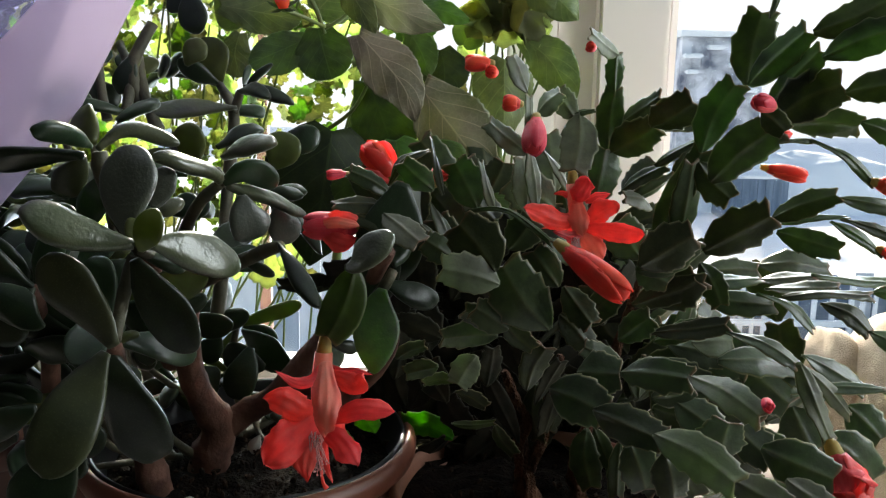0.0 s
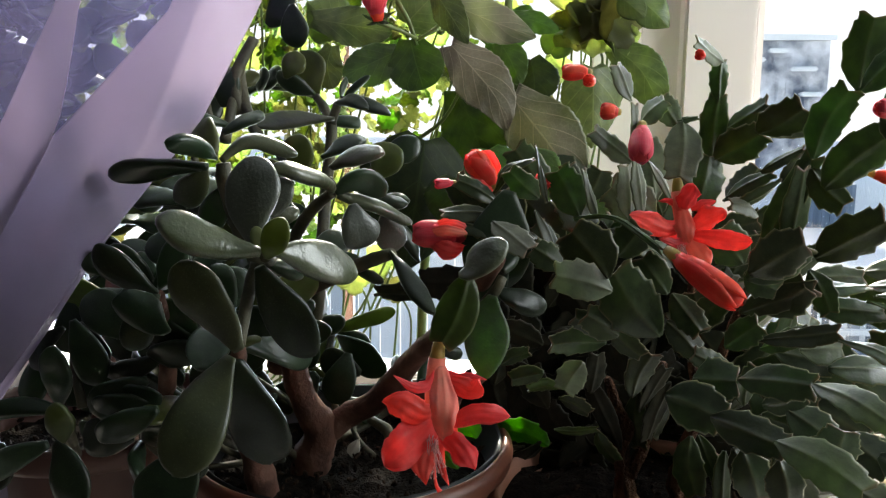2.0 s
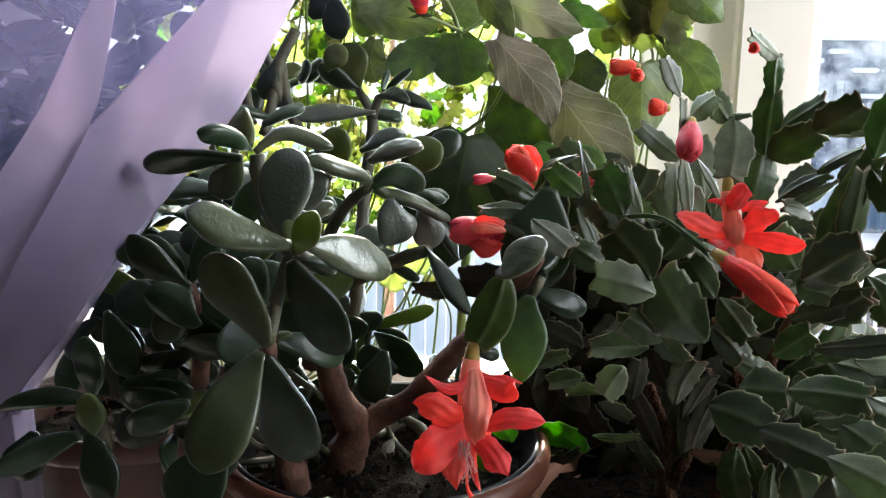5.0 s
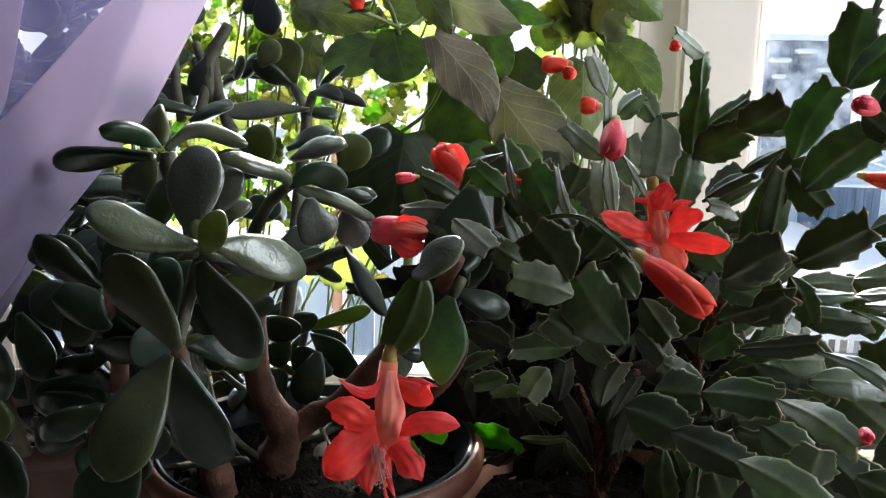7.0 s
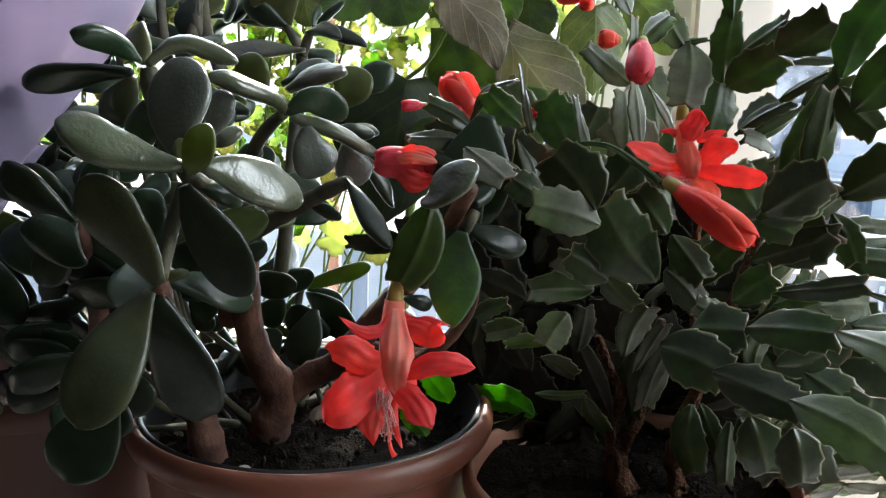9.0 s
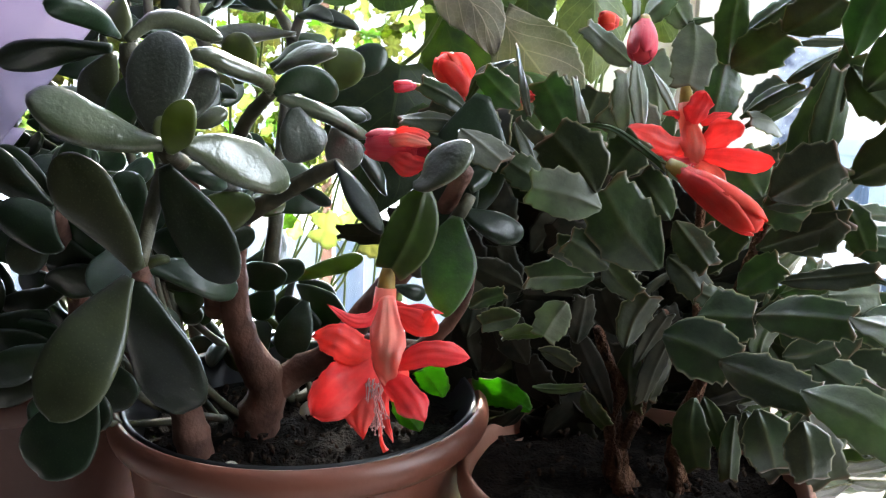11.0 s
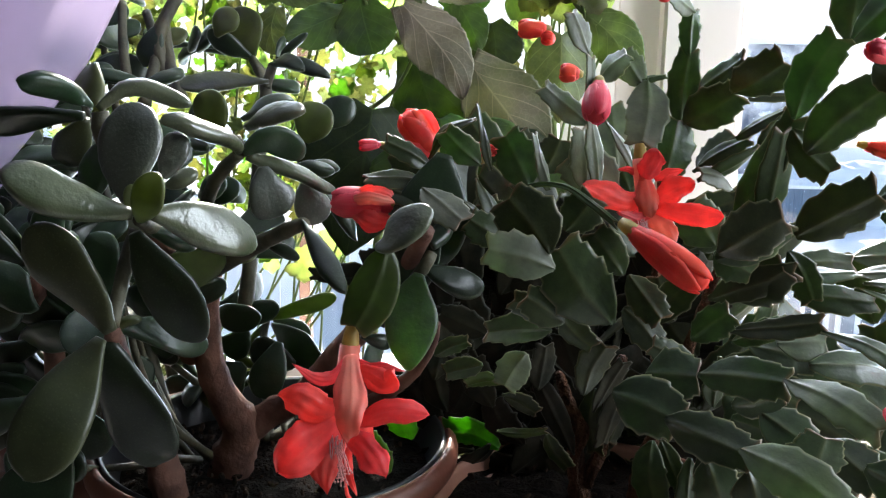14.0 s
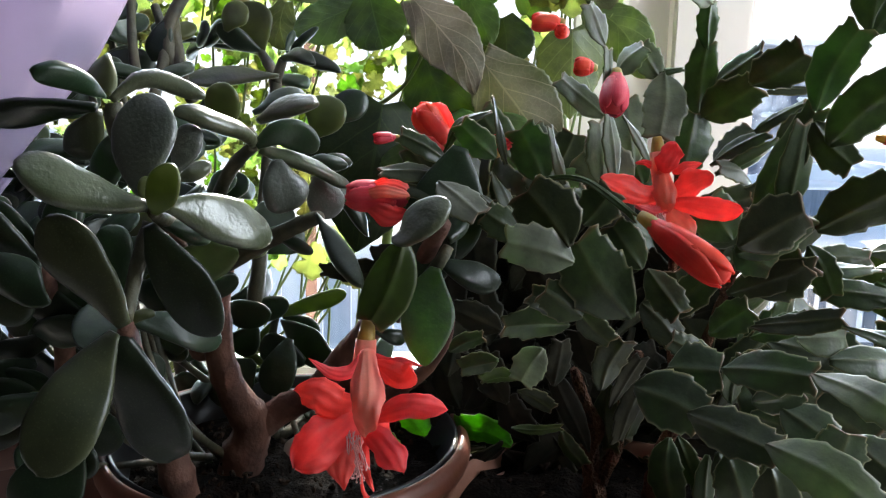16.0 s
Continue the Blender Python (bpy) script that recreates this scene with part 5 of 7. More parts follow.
jade_leaf(jade, (-151, 520, 1191), (-180, 530, 1191), 12, 60, 0.05)
jade_leaf(jade, (-143, 618, 1227), (-206, 610, 1223), 16, 48, 0.04, waxy=True)
jade_leaf(jade, (-164, 655, 1243), (-179, 660, 1275), 36, -5, 0.03, young=True)
jade_leaf(jade, (-164, 652, 1244), (-191, 645, 1260), 16, -25, 0.05)
jade_leaf(jade, (-143, 625, 1238), (-117, 600, 1235), 11, 55, 0.10)
jade_leaf(jade, (-139, 625, 1242), (-102, 610, 1231), 11, 50, 0.06)
jade_leaf(jade, (-137, 625, 1240), (-117, 615, 1258), 5, 20, 0.02)
jade_leaf(jade, (-140, 630, 1241), (-138, 640, 1257), 4, 20, 0.02)
jade_leaf(jade, (-152, 630, 1224), (-128, 640, 1222), 15, 65, 0.03)
jade_leaf(jade, (-214, 600, 1222), (-240, 580, 1230), 9, 40, 0.05)
jade_leaf(jade, (-161, 415, 1134), (-168, 420, 1162), 18, 5, 0.05)
jade_leaf(jade, (-137, 395, 1168), (-123, 415, 1158), 10, 50, 0.05)
jade_leaf(jade, (-185, 430, 1118), (-224, 440, 1136), 20, -10, 0.05)
jade_leaf(jade, (-170, 420, 1118), (-210, 430, 1109), 17, -20, 0.05)
jade_leaf(jade, (-231, 460, 1109), (-258, 460, 1134), 24, 20, 0.05)
jade_leaf(jade, (-223, 440, 1152), (-247, 440, 1162), 18, 30, 0.05)
jade_leaf(jade, (-216, 440, 1092), (-245, 430, 1078), 20, -10, 0.05)
jade_leaf(jade, (-104, 455, 1152), (-88, 455, 1145), 6, 40, 0.06)
jade_leaf(jade, (-176, 600, 1058), (-156, 610, 1056), 26, -20, 0.04)
jade_leaf(jade, (-152, 580, 1050), (-171, 580, 1030), 31, 20, 0.04)
jade_leaf(jade, (-151, 630, 1067), (-102, 630, 1085), 13, -10, 0.06, young=True)
jade_leaf(jade, (-152, 635, 1065), (-170, 630, 1087), 15, 10, 0.05)
jade_leaf(jade, (-150, 630, 1064), (-162, 625, 1043), 11, 20, 0.05, young=True)
jade_leaf(jade, (-144, 625, 1064), (-105, 600, 1046), 26, -15, 0.05)
jade_leaf(jade, (-148, 640, 1064), (-125, 650, 1049), 16, 0, 0.05)
jade_leaf(jade, (-124, 600, 1045), (-152, 600, 1059), 24, -10, 0.05)
jade_leaf(jade, (-129, 580, 1066), (-139, 570, 1032), 24, 10, 0.05)
jade_leaf(jade, (-23, 430, 1158), (-18, 450, 1167), 10, 30, 0.05)
jade_leaf(jade, (-59, 460, 1107), (-46, 470, 1101), 8, 10, 0.05)
jade_leaf(jade, (-102, 550, 1174), (-77, 560, 1136), 10, 60, 0.04)
jade_leaf(jade, (-206, 440, 1076), (-244, 430, 1082), 23, -20, 0.05)
jade_leaf(jade, (-203, 420, 1083), (-237, 420, 1067), 18, -10, 0.05)
jade_leaf(jade, (-198, 416, 1147), (-225, 408, 1173), 17, -10, 0.05)
jade_leaf(jade, (-198, 416, 1147), (-211, 410, 1118), 17, -10, 0.05)
jade_leaf(jade, (-194, 405, 1147), (-204, 400, 1133), 32, 0, 0.05)
jade_leaf(jade, (-198, 420, 1149), (-184, 420, 1177), 15, 10, 0.05)
jade_leaf(jade, (-231, 470, 1132), (-262, 470, 1129), 14, 60, 0.05)
jade_leaf(jade, (-228, 470, 1144), (-244, 470, 1113), 11, 10, 0.05)
jade_leaf(jade, (-202, 440, 1110), (-246, 450, 1092), 12, -10, 0.05)
jade_leaf(jade, (-277, 470, 1112), (-296, 470, 1086), 14, 20, 0.05)
jade_leaf(jade, (-224, 480, 1142), (-245, 490, 1146), 20, 40, 0.05)
jade_leaf(jade, (-204, 460, 1150), (-218, 470, 1169), 20, 20, 0.05)
jade_leaf(jade, (-162, 430, 1102), (-180, 430, 1126), 26, -5, 0.05)
jade_leaf(jade, (-146, 480, 1191), (-170, 470, 1191), 29, 20, 0.04)
jade_leaf(jade, (-177, 470, 1169), (-170, 470, 1191), 19, 10, 0.04, young=True)
jade_leaf(jade, (-195, 460, 1118), (-229, 470, 1103), 25, -10, 0.05)
jade_leaf(jade, (-227, 460, 1190), (-244, 450, 1206), 18, 20, 0.05)
jade_leaf(jade, (-200, 660, 1295), (-181, 660, 1315), 26, 10, 0.04)
jade_leaf(jade, (-167, 600, 1305), (-164, 600, 1276), 21, -15, 0.04)
jade_leaf(jade, (-214, 620, 1263), (-226, 620, 1236), 16, 0, 0.05)
jade_leaf(jade, (-206, 560, 1220), (-181, 570, 1232), 16, 60, 0.05)
jade_leaf(jade, (-222, 630, 1244), (-203, 640, 1259), 14, 30, 0.05, young=True)
jade_leaf(jade, (-183, 640, 1256), (-169, 640, 1272), 19, 20, 0.05, young=True)


def jade_rosette(parent, at, n, size, seed, up=0.4):
    """A shoot end with n leaves round it."""
    rnd = random.Random(seed)
    for k in range(n):
        a = k * 2.4 + rnd.uniform(-.4, .4)
        el = rnd.uniform(-.5, .9) * up
        d = Vector((math.cos(a), math.sin(a), el)) * size * rnd.uniform(.75, 1.15)
        b = Vector(at)
        jade_leaf(parent, tuple(b + d * .12), tuple(b + d), size * rnd.uniform(.42, .56), rnd.uniform(-55, 5) if at[2] < 1130 else rnd.uniform(-10, 60), rnd.uniform(.02, .1), young=rnd.random() < .15)


for k, (x, y, z) in enumerate(((-230, 560, 1130), (-260, 600, 1170), (-200, 640, 1150), (-270, 620, 1230), (-215, 690, 1250), (-180, 600, 1080),
                               (-240, 520, 1080), (-300, 640, 1120), (-205, 560, 1185), (-285, 680, 1290), (-160, 560, 1130), (-205, 500, 1100))):
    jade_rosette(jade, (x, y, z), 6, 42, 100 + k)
    if k % 3 == 0:
        stem(jade, [(x * .5 - 70, y * .6 + 215, 1010), (x * .8 - 25, y * .9 + 50, (z + 1000) / 2), (x, y, z)], [4.5, 3.2, 2.2], seed=k, rings=7, material=M_TWIG)
for k in range(22):
    r2 = random.Random(900 + k)
    jade_rosette(jade, (r2.uniform(-480, -270), r2.uniform(600, 740), r2.uniform(1060, 1330)), 5, r2.uniform(40, 60), 1000 + k)
for k, (x, y, z) in enumerate(((-205, 470, 1070), (-185, 490, 1105), (-235, 470, 1045), (-215, 505, 1135), (-250, 500, 1120), (-175, 455, 1125), (-270, 540, 1060))):
    jade_rosette(jade, (x, y, z), 6, 46, 1200 + k, up=.7)
    stem(jade, [(x * .4 - 85, 535, 1005), (x * .8 - 25, y * .8 + 105, (z + 1000) / 2), (x, y, z)], [2.4, 2.0, 1.6], seed=k, rings=7, material=M_TWIG)

# a hidden leaf added behind the branch to shade the thin drooping leaf before it
jade_leaf(jade, (-20, 457, 1196), (-30, 451, 1143), 36, 0, 0.04)

# leaves hanging low behind the trunk
for k, (x, y, z) in enumerate(((-150, 615, 1035), (-195, 620, 1025), (-115, 622, 1012), (-225, 610, 1050), (-85, 625, 1022))):
    jade_rosette(jade, (x, y, z), 7, 32, 1500 + k, up=.8)
    stem(jade, [(-135, 575, 1003), ((x - 135) / 2, (y + 580) / 2, (z + 1000) / 2), (x, y, z)], [3.0, 2.6, 2.0], seed=k, rings=7, material=M_TWIG)
for k in range(56):
    r2 = random.Random(2100 + k)
    z = r2.uniform(1120, 1420)
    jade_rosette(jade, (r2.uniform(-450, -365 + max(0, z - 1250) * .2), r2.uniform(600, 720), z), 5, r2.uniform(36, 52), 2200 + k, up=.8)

# ---------------------------------------------------------------- holiday cactus
cactus = thing("holiday_cactus", (CACT_C[0], CACT_C[1], 0.968), "flowering holiday cactus with flat toothed pads and red flowers", "plant")
stem(cactus, [(59, 500, 993), (54, 498, 1011), (50, 494, 1032), (52, 490, 1051), (46, 486, 1066), (38, 480, 1086)], [7.0, 5.1, 4.3, 3.6, 3.1, 2.3], seed=0, material=M_WOODY, rough=0.45, sides=14)
stem(cactus, [(91, 510, 989), (85, 505, 1010), (87, 500, 1032), (95, 490, 1067), (101, 475, 1102), (104, 462, 1131)], [5.5, 3.9, 3.3, 2.8, 2.5, 2.0], seed=1, material=M_WOODY, rough=0.45, sides=14)
stem(cactus, [(57, 496, 1019), (63, 492, 1043), (64, 486, 1067), (70, 480, 1096)], [3.5, 3.1, 2.7, 2.0], seed=2, material=M_WOODY, rough=0.45, sides=14)
stem(cactus, [(104, 462, 1131), (106, 456, 1143), (108, 450, 1154)], [2.2, 2.0, 1.7], seed=4, material=M_WOODY, rough=0.45, sides=14)
stem(cactus, [(95, 490, 1067), (86, 492, 1105), (86, 494, 1146), (85, 490, 1183)], [2.8, 2.3, 2.0, 1.7], seed=5, material=M_WOODY, rough=0.45, sides=14)
# On the upper pads the pale skin carries sunlight and sheen.
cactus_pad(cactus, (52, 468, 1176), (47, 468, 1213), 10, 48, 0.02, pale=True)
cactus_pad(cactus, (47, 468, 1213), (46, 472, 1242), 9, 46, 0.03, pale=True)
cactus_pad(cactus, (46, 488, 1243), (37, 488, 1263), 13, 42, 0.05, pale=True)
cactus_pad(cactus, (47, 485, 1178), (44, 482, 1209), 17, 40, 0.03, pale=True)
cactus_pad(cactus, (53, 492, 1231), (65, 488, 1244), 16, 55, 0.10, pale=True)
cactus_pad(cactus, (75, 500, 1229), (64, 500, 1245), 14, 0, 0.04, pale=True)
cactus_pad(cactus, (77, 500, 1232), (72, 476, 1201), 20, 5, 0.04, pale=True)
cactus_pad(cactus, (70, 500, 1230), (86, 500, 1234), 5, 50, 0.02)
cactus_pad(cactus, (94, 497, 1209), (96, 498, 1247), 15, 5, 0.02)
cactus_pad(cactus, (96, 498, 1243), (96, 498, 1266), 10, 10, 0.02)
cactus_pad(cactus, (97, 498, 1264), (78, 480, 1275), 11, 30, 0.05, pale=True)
cactus_pad(cactus, (86, 488, 1182), (92, 495, 1214), 24, -8, 0.03)
cactus_pad(cactus, (95, 496, 1211), (116, 480, 1227), 21, -10, 0.03)
cactus_pad(cactus, (112, 475, 1227), (129, 454, 1241), 21, -12, 0.03)
cactus_pad(cactus, (101, 500, 1226), (118, 480, 1243), 13, 45, 0.04)
cactus_pad(cactus, (102, 490, 1189), (122, 500, 1206), 18, 40, 0.04)
cactus_pad(cactus, (100, 490, 1188), (124, 480, 1205), 11, 60, 0.03)
cactus_pad(cactus, (117, 480, 1205), (136, 470, 1219), 9, 60, 0.03)
cactus_pad(cactus, (100, 480, 1185), (125, 470, 1202), 11, -50, 0.03)
cactus_pad(cactus, (125, 470, 1201), (134, 460, 1218), 9, -30, 0.03)
cactus_pad(cactus, (121, 510, 1221), (152, 510, 1225), 5, 60, 0.02)
pad_blade(cactus, ((112, 450, 1167), (120, 446, 1192), (131, 440, 1218)), 14.5, tilt=24, thick=3)
pad_blade(cactus, ((122, 442, 1171), (124, 440, 1193), (125, 438, 1212)), 15.7, tilt=-20)
pad_blade(cactus, ((126, 430, 1212), (133, 428, 1202), (142, 425, 1194)), 15.7, tilt=0)
pad_blade(cactus, ((130, 440, 1216), (134, 438, 1234), (143, 434, 1251)), 17.5, tilt=18, thick=3)
pad_blade(cactus, ((131, 426, 1203), (142, 420, 1218), (157, 414, 1231)), 21.6, tilt=4)
pad_blade(cactus, ((144, 400, 1238), (148, 396, 1234), (153, 393, 1229)), 11.5, tilt=-10)
pad_blade(cactus, ((134, 438, 1166), (149, 434, 1177), (165, 430, 1187)), 22.2, tilt=0)
pad_blade(cactus, ((154, 452, 1249), (156, 455, 1267), (161, 458, 1287)), 20.3, tilt=20, thick=2.6)
pad_blade(cactus, ((154, 448, 1249), (163, 440, 1262), (175, 432, 1276)), 16.8, tilt=38, thick=2.6)
pad_blade(cactus, ((162, 440, 1238), (169, 432, 1252), (179, 424, 1267)), 15.1, tilt=44, thick=2.6)
pad_blade(cactus, ((162, 430, 1234), (174, 425, 1244), (189, 420, 1251)), 22.7, tilt=14)
pad_blade(cactus, ((167, 430, 1231), (182, 428, 1233), (202, 426, 1231)), 15.1, tilt=-16)
cactus_pad(cactus, (101, 435, 1158), (128, 435, 1175), 24, -5, 0.03)
cactus_pad(cactus, (103, 450, 1155), (121, 450, 1146), 16, 0, 0.03)
cactus_pad(cactus, (166, 405, 1273), (200, 400, 1290), 16, 20, 0.04)
cactus_pad(cactus, (169, 400, 1262), (202, 390, 1276), 16, 20, 0.05)
cactus_pad(cactus, (181, 400, 1247), (208, 390, 1251), 15, 10, 0.06)
cactus_pad(cactus, (199, 420, 1233), (226, 420, 1222), 12, 5, 0.03)
cactus_pad(cactus, (151, 420, 1280), (155, 420, 1298), 3, 0, 0.02)
cactus_pad(cactus, (171, 450, 1181), (201, 440, 1196), 13, 35, 0.05)
cactus_pad(cactus, (200, 440, 1194), (238, 440, 1188), 9, 45, 0.04)
cactus_pad(cactus, (171, 450, 1180), (211, 450, 1183), 7, 60, 0.03)
cactus_pad(cactus, (208, 450, 1182), (248, 450, 1167), 7, 45, 0.04)
cactus_pad(cactus, (179, 460, 1173), (210, 450, 1165), 14, 10, 0.05)
cactus_pad(cactus, (180, 470, 1220), (197, 470, 1221), 5, 60, 0.02)
cactus_pad(cactus, (196, 470, 1221), (228, 460, 1199), 7, 45, 0.06)
cactus_pad(cactus, (207, 460, 1179), (236, 460, 1162), 7, 40, 0.05)
cactus_pad(cactus, (151, 500, 1136), (188, 500, 1138), 14, 72, 0.02)
cactus_pad(cactus, (186, 500, 1137), (219, 500, 1140), 15, 72, 0.02)
cactus_pad(cactus, (217, 500, 1141), (265, 500, 1137), 13, 72, 0.02)
cactus_pad(cactus, (160, 520, 1137), (194, 520, 1139), 17, 40, 0.03)
cactus_pad(cactus, (196, 530, 1140), (242, 530, 1137), 21, 50, 0.05)
cactus_pad(cactus, (147, 470, 1133), (186, 470, 1130), 15, 35, 0.10)
cactus_pad(cactus, (183, 480, 1137), (226, 480, 1138), 13, 60, 0.05)
cactus_pad(cactus, (188, 470, 1134), (239, 470, 1136), 9, 60, 0.03)
cactus_pad(cactus, (173, 465, 1138), (204, 460, 1119), 9, 60, 0.08)
cactus_pad(cactus, (215, 480, 1129), (240, 470, 1115), 13, 40, 0.08)
cactus_pad(cactus, (239, 470, 1116), (268, 460, 1102), 13, 40, 0.05, lighter=True)
cactus_pad(cactus, (244, 480, 1136), (275, 480, 1133), 11, 40, 0.05)
cactus_pad(cactus, (113, 450, 1119), (151, 440, 1127), 12, 45, 0.02)
cactus_pad(cactus, (148, 435, 1124), (180, 420, 1112), 10, 55, 0.08, lighter=True)
cactus_pad(cactus, (180, 420, 1114), (196, 410, 1076), 11, 15, 0.05, pale=True)
cactus_pad(cactus, (181, 420, 1113), (209, 420, 1085), 8, 30, 0.08, pale=True)
cactus_pad(cactus, (178, 420, 1096), (226, 420, 1100), 6, 70, 0.02, lighter=True)
cactus_pad(cactus, (223, 420, 1100), (248, 420, 1085), 6, 60, 0.02, lighter=True)
cactus_pad(cactus, (150, 450, 1104), (200, 460, 1096), 18, 55, 0.03, lighter=True)
cactus_pad(cactus, (127, 470, 1107), (163, 470, 1101), 19, 40, 0.03, lighter=True)
cactus_pad(cactus, (195, 450, 1108), (230, 450, 1089), 13, 40, 0.04, lighter=True)
cactus_pad(cactus, (63, 378, 1121), (81, 370, 1123), 20, 25, 0.04, lighter=True)
cactus_pad(cactus, (81, 370, 1124), (105, 345, 1130), 15, 35, 0.06, lighter=True)
cactus_pad(cactus, (104, 345, 1131), (122, 310, 1127), 12, 35, 0.10, pale=True)
cactus_pad(cactus, (50, 372, 1115), (73, 362, 1108), 22, 10, 0.05, lighter=True)
cactus_pad(cactus, (68, 362, 1109), (94, 342, 1104), 16, 20, 0.05, lighter=True)
cactus_pad(cactus, (90, 342, 1107), (118, 318, 1096), 17, 22, 0.10, pale=True)
cactus_pad(cactus, (94, 400, 1078), (103, 400, 1053), 19, -5, 0.04, lighter=True)
cactus_pad(cactus, (108, 390, 1078), (114, 390, 1054), 18, 0, 0.04, lighter=True)
cactus_pad(cactus, (136, 400, 1070), (141, 400, 1090), 25, -5, 0.04, lighter=True)
cactus_pad(cactus, (120, 420, 1092), (141, 410, 1079), 19, 20, 0.05, lighter=True)
cactus_pad(cactus, (108, 420, 1094), (129, 420, 1100), 15, 8, 0.05, lighter=True)
cactus_pad(cactus, (150, 420, 1080), (164, 400, 1069), 19, 10, 0.05, lighter=True)
cactus_pad(cactus, (158, 400, 1077), (191, 390, 1065), 23, 10, 0.05, lighter=True)
cactus_pad(cactus, (197, 420, 1075), (226, 420, 1051), 25, 10, 0.06, lighter=True)
cactus_pad(cactus, (160, 420, 1078), (188, 420, 1057), 17, 15, 0.05, lighter=True)
cactus_pad(cactus, (167, 390, 1065), (188, 380, 1053), 15, 20, 0.05, pale=True)
cactus_pad(cactus, (129, 360, 1080), (153, 350, 1071), 16, 20, 0.06, pale=True)
cactus_pad(cactus, (181, 460, 1101), (215, 450, 1086), 15, 40, 0.05, lighter=True)
cactus_pad(cactus, (28, 400, 1156), (0, 396, 1164), 18, 5, 0.04, pale=True)
cactus_pad(cactus, (26, 400, 1162), (8, 405, 1184), 25, -5, 0.04)
cactus_pad(cactus, (54, 415, 1130), (29, 410, 1164), 27, 0, 0.04)
cactus_pad(cactus, (34, 415, 1130), (17, 410, 1142), 16, 10, 0.04)
cactus_pad(cactus, (64, 450, 1128), (79, 440, 1113), 16, 20, 0.06)
pad_blade(cactus, ((-40, 406, 1162), (-43, 403, 1150), (-47, 400, 1139), (-53, 399, 1128)), 21.2, tilt=2, skin=M_PAD_OLIVE, thick=3.4, teeth=.3)
pad_blade(cactus, ((11, 556, 1012), (-5, 560, 1019), (-23, 564, 1018)), 21.8, tilt=-20, skin=M_PAD_YOUNG)
cactus_pad(cactus, (-37, 500, 1039), (-49, 500, 1054), 18, -20, 0.04, young=True)
cactus_pad(cactus, (-47, 480, 1028), (-59, 480, 1049), 17, -20, 0.04, young=True)
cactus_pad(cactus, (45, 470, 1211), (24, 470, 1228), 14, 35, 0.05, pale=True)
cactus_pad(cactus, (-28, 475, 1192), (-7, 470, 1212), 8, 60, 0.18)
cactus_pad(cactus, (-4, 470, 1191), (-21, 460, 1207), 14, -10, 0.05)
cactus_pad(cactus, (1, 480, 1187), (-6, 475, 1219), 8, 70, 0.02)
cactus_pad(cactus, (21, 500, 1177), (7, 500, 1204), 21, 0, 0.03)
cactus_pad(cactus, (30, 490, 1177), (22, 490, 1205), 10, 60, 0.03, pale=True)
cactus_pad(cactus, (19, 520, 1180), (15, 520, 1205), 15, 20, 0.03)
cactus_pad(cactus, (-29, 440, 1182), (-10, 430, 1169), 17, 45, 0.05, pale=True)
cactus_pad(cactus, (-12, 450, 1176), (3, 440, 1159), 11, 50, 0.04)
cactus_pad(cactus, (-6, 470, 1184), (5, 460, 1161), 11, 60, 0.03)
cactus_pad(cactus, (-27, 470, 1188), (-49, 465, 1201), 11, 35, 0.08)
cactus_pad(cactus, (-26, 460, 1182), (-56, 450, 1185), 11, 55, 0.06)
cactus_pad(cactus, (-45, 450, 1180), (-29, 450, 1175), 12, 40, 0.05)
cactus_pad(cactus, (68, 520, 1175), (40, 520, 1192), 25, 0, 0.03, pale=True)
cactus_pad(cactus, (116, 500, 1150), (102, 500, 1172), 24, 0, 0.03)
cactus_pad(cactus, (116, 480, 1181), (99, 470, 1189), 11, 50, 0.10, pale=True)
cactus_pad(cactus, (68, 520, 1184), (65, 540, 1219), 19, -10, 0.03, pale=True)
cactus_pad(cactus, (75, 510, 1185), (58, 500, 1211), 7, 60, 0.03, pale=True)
cactus_pad(cactus, (78, 470, 1117), (98, 460, 1143), 16, 30, 0.03)
cactus_pad(cactus, (98, 460, 1112), (113, 450, 1128), 16, 30, 0.03)
cactus_pad(cactus, (94, 480, 1115), (84, 480, 1138), 17, 0, 0.03)
cactus_pad(cactus, (115, 460, 1132), (136, 450, 1149), 24, 0, 0.03)
cactus_pad(cactus, (138, 460, 1111), (161, 460, 1112), 19, 40, 0.04, pale=True)
cactus_pad(cactus, (120, 470, 1108), (142, 460, 1122), 12, 50, 0.03)
cactus_pad(cactus, (31, 560, 1179), (40, 560, 1199), 20, 0, 0.03)
cactus_pad(cactus, (92, 420, 1111), (72, 420, 1120), 12, 20, 0.04, lighter=True)
cactus_pad(cactus, (8, 440, 1159), (-8, 440, 1169), 15, 20, 0.04)
cactus_pad(cactus, (35, 440, 1165), (47, 440, 1181), 18, 0, 0.04)
cactus_pad(cactus, (64, 440, 1146), (78, 430, 1128), 15, 10, 0.04)
cactus_pad(cactus, (60, 430, 1148), (46, 430, 1167), 17, -10, 0.04)
cactus_pad(cactus, (119, 460, 1100), (148, 450, 1085), 24, 10, 0.04, lighter=True)
cactus_pad(cactus, (145, 460, 1081), (174, 450, 1066), 27, 0, 0.04, lighter=True)
cactus_pad(cactus, (152, 500, 1101), (183, 490, 1088), 26, 10, 0.03, lighter=True)
cactus_pad(cactus, (177, 500, 1088), (209, 490, 1064), 29, 10, 0.03, lighter=True)
cactus_pad(cactus, (153, 480, 1060), (139, 470, 1026), 28, 0, 0.04, lighter=True)
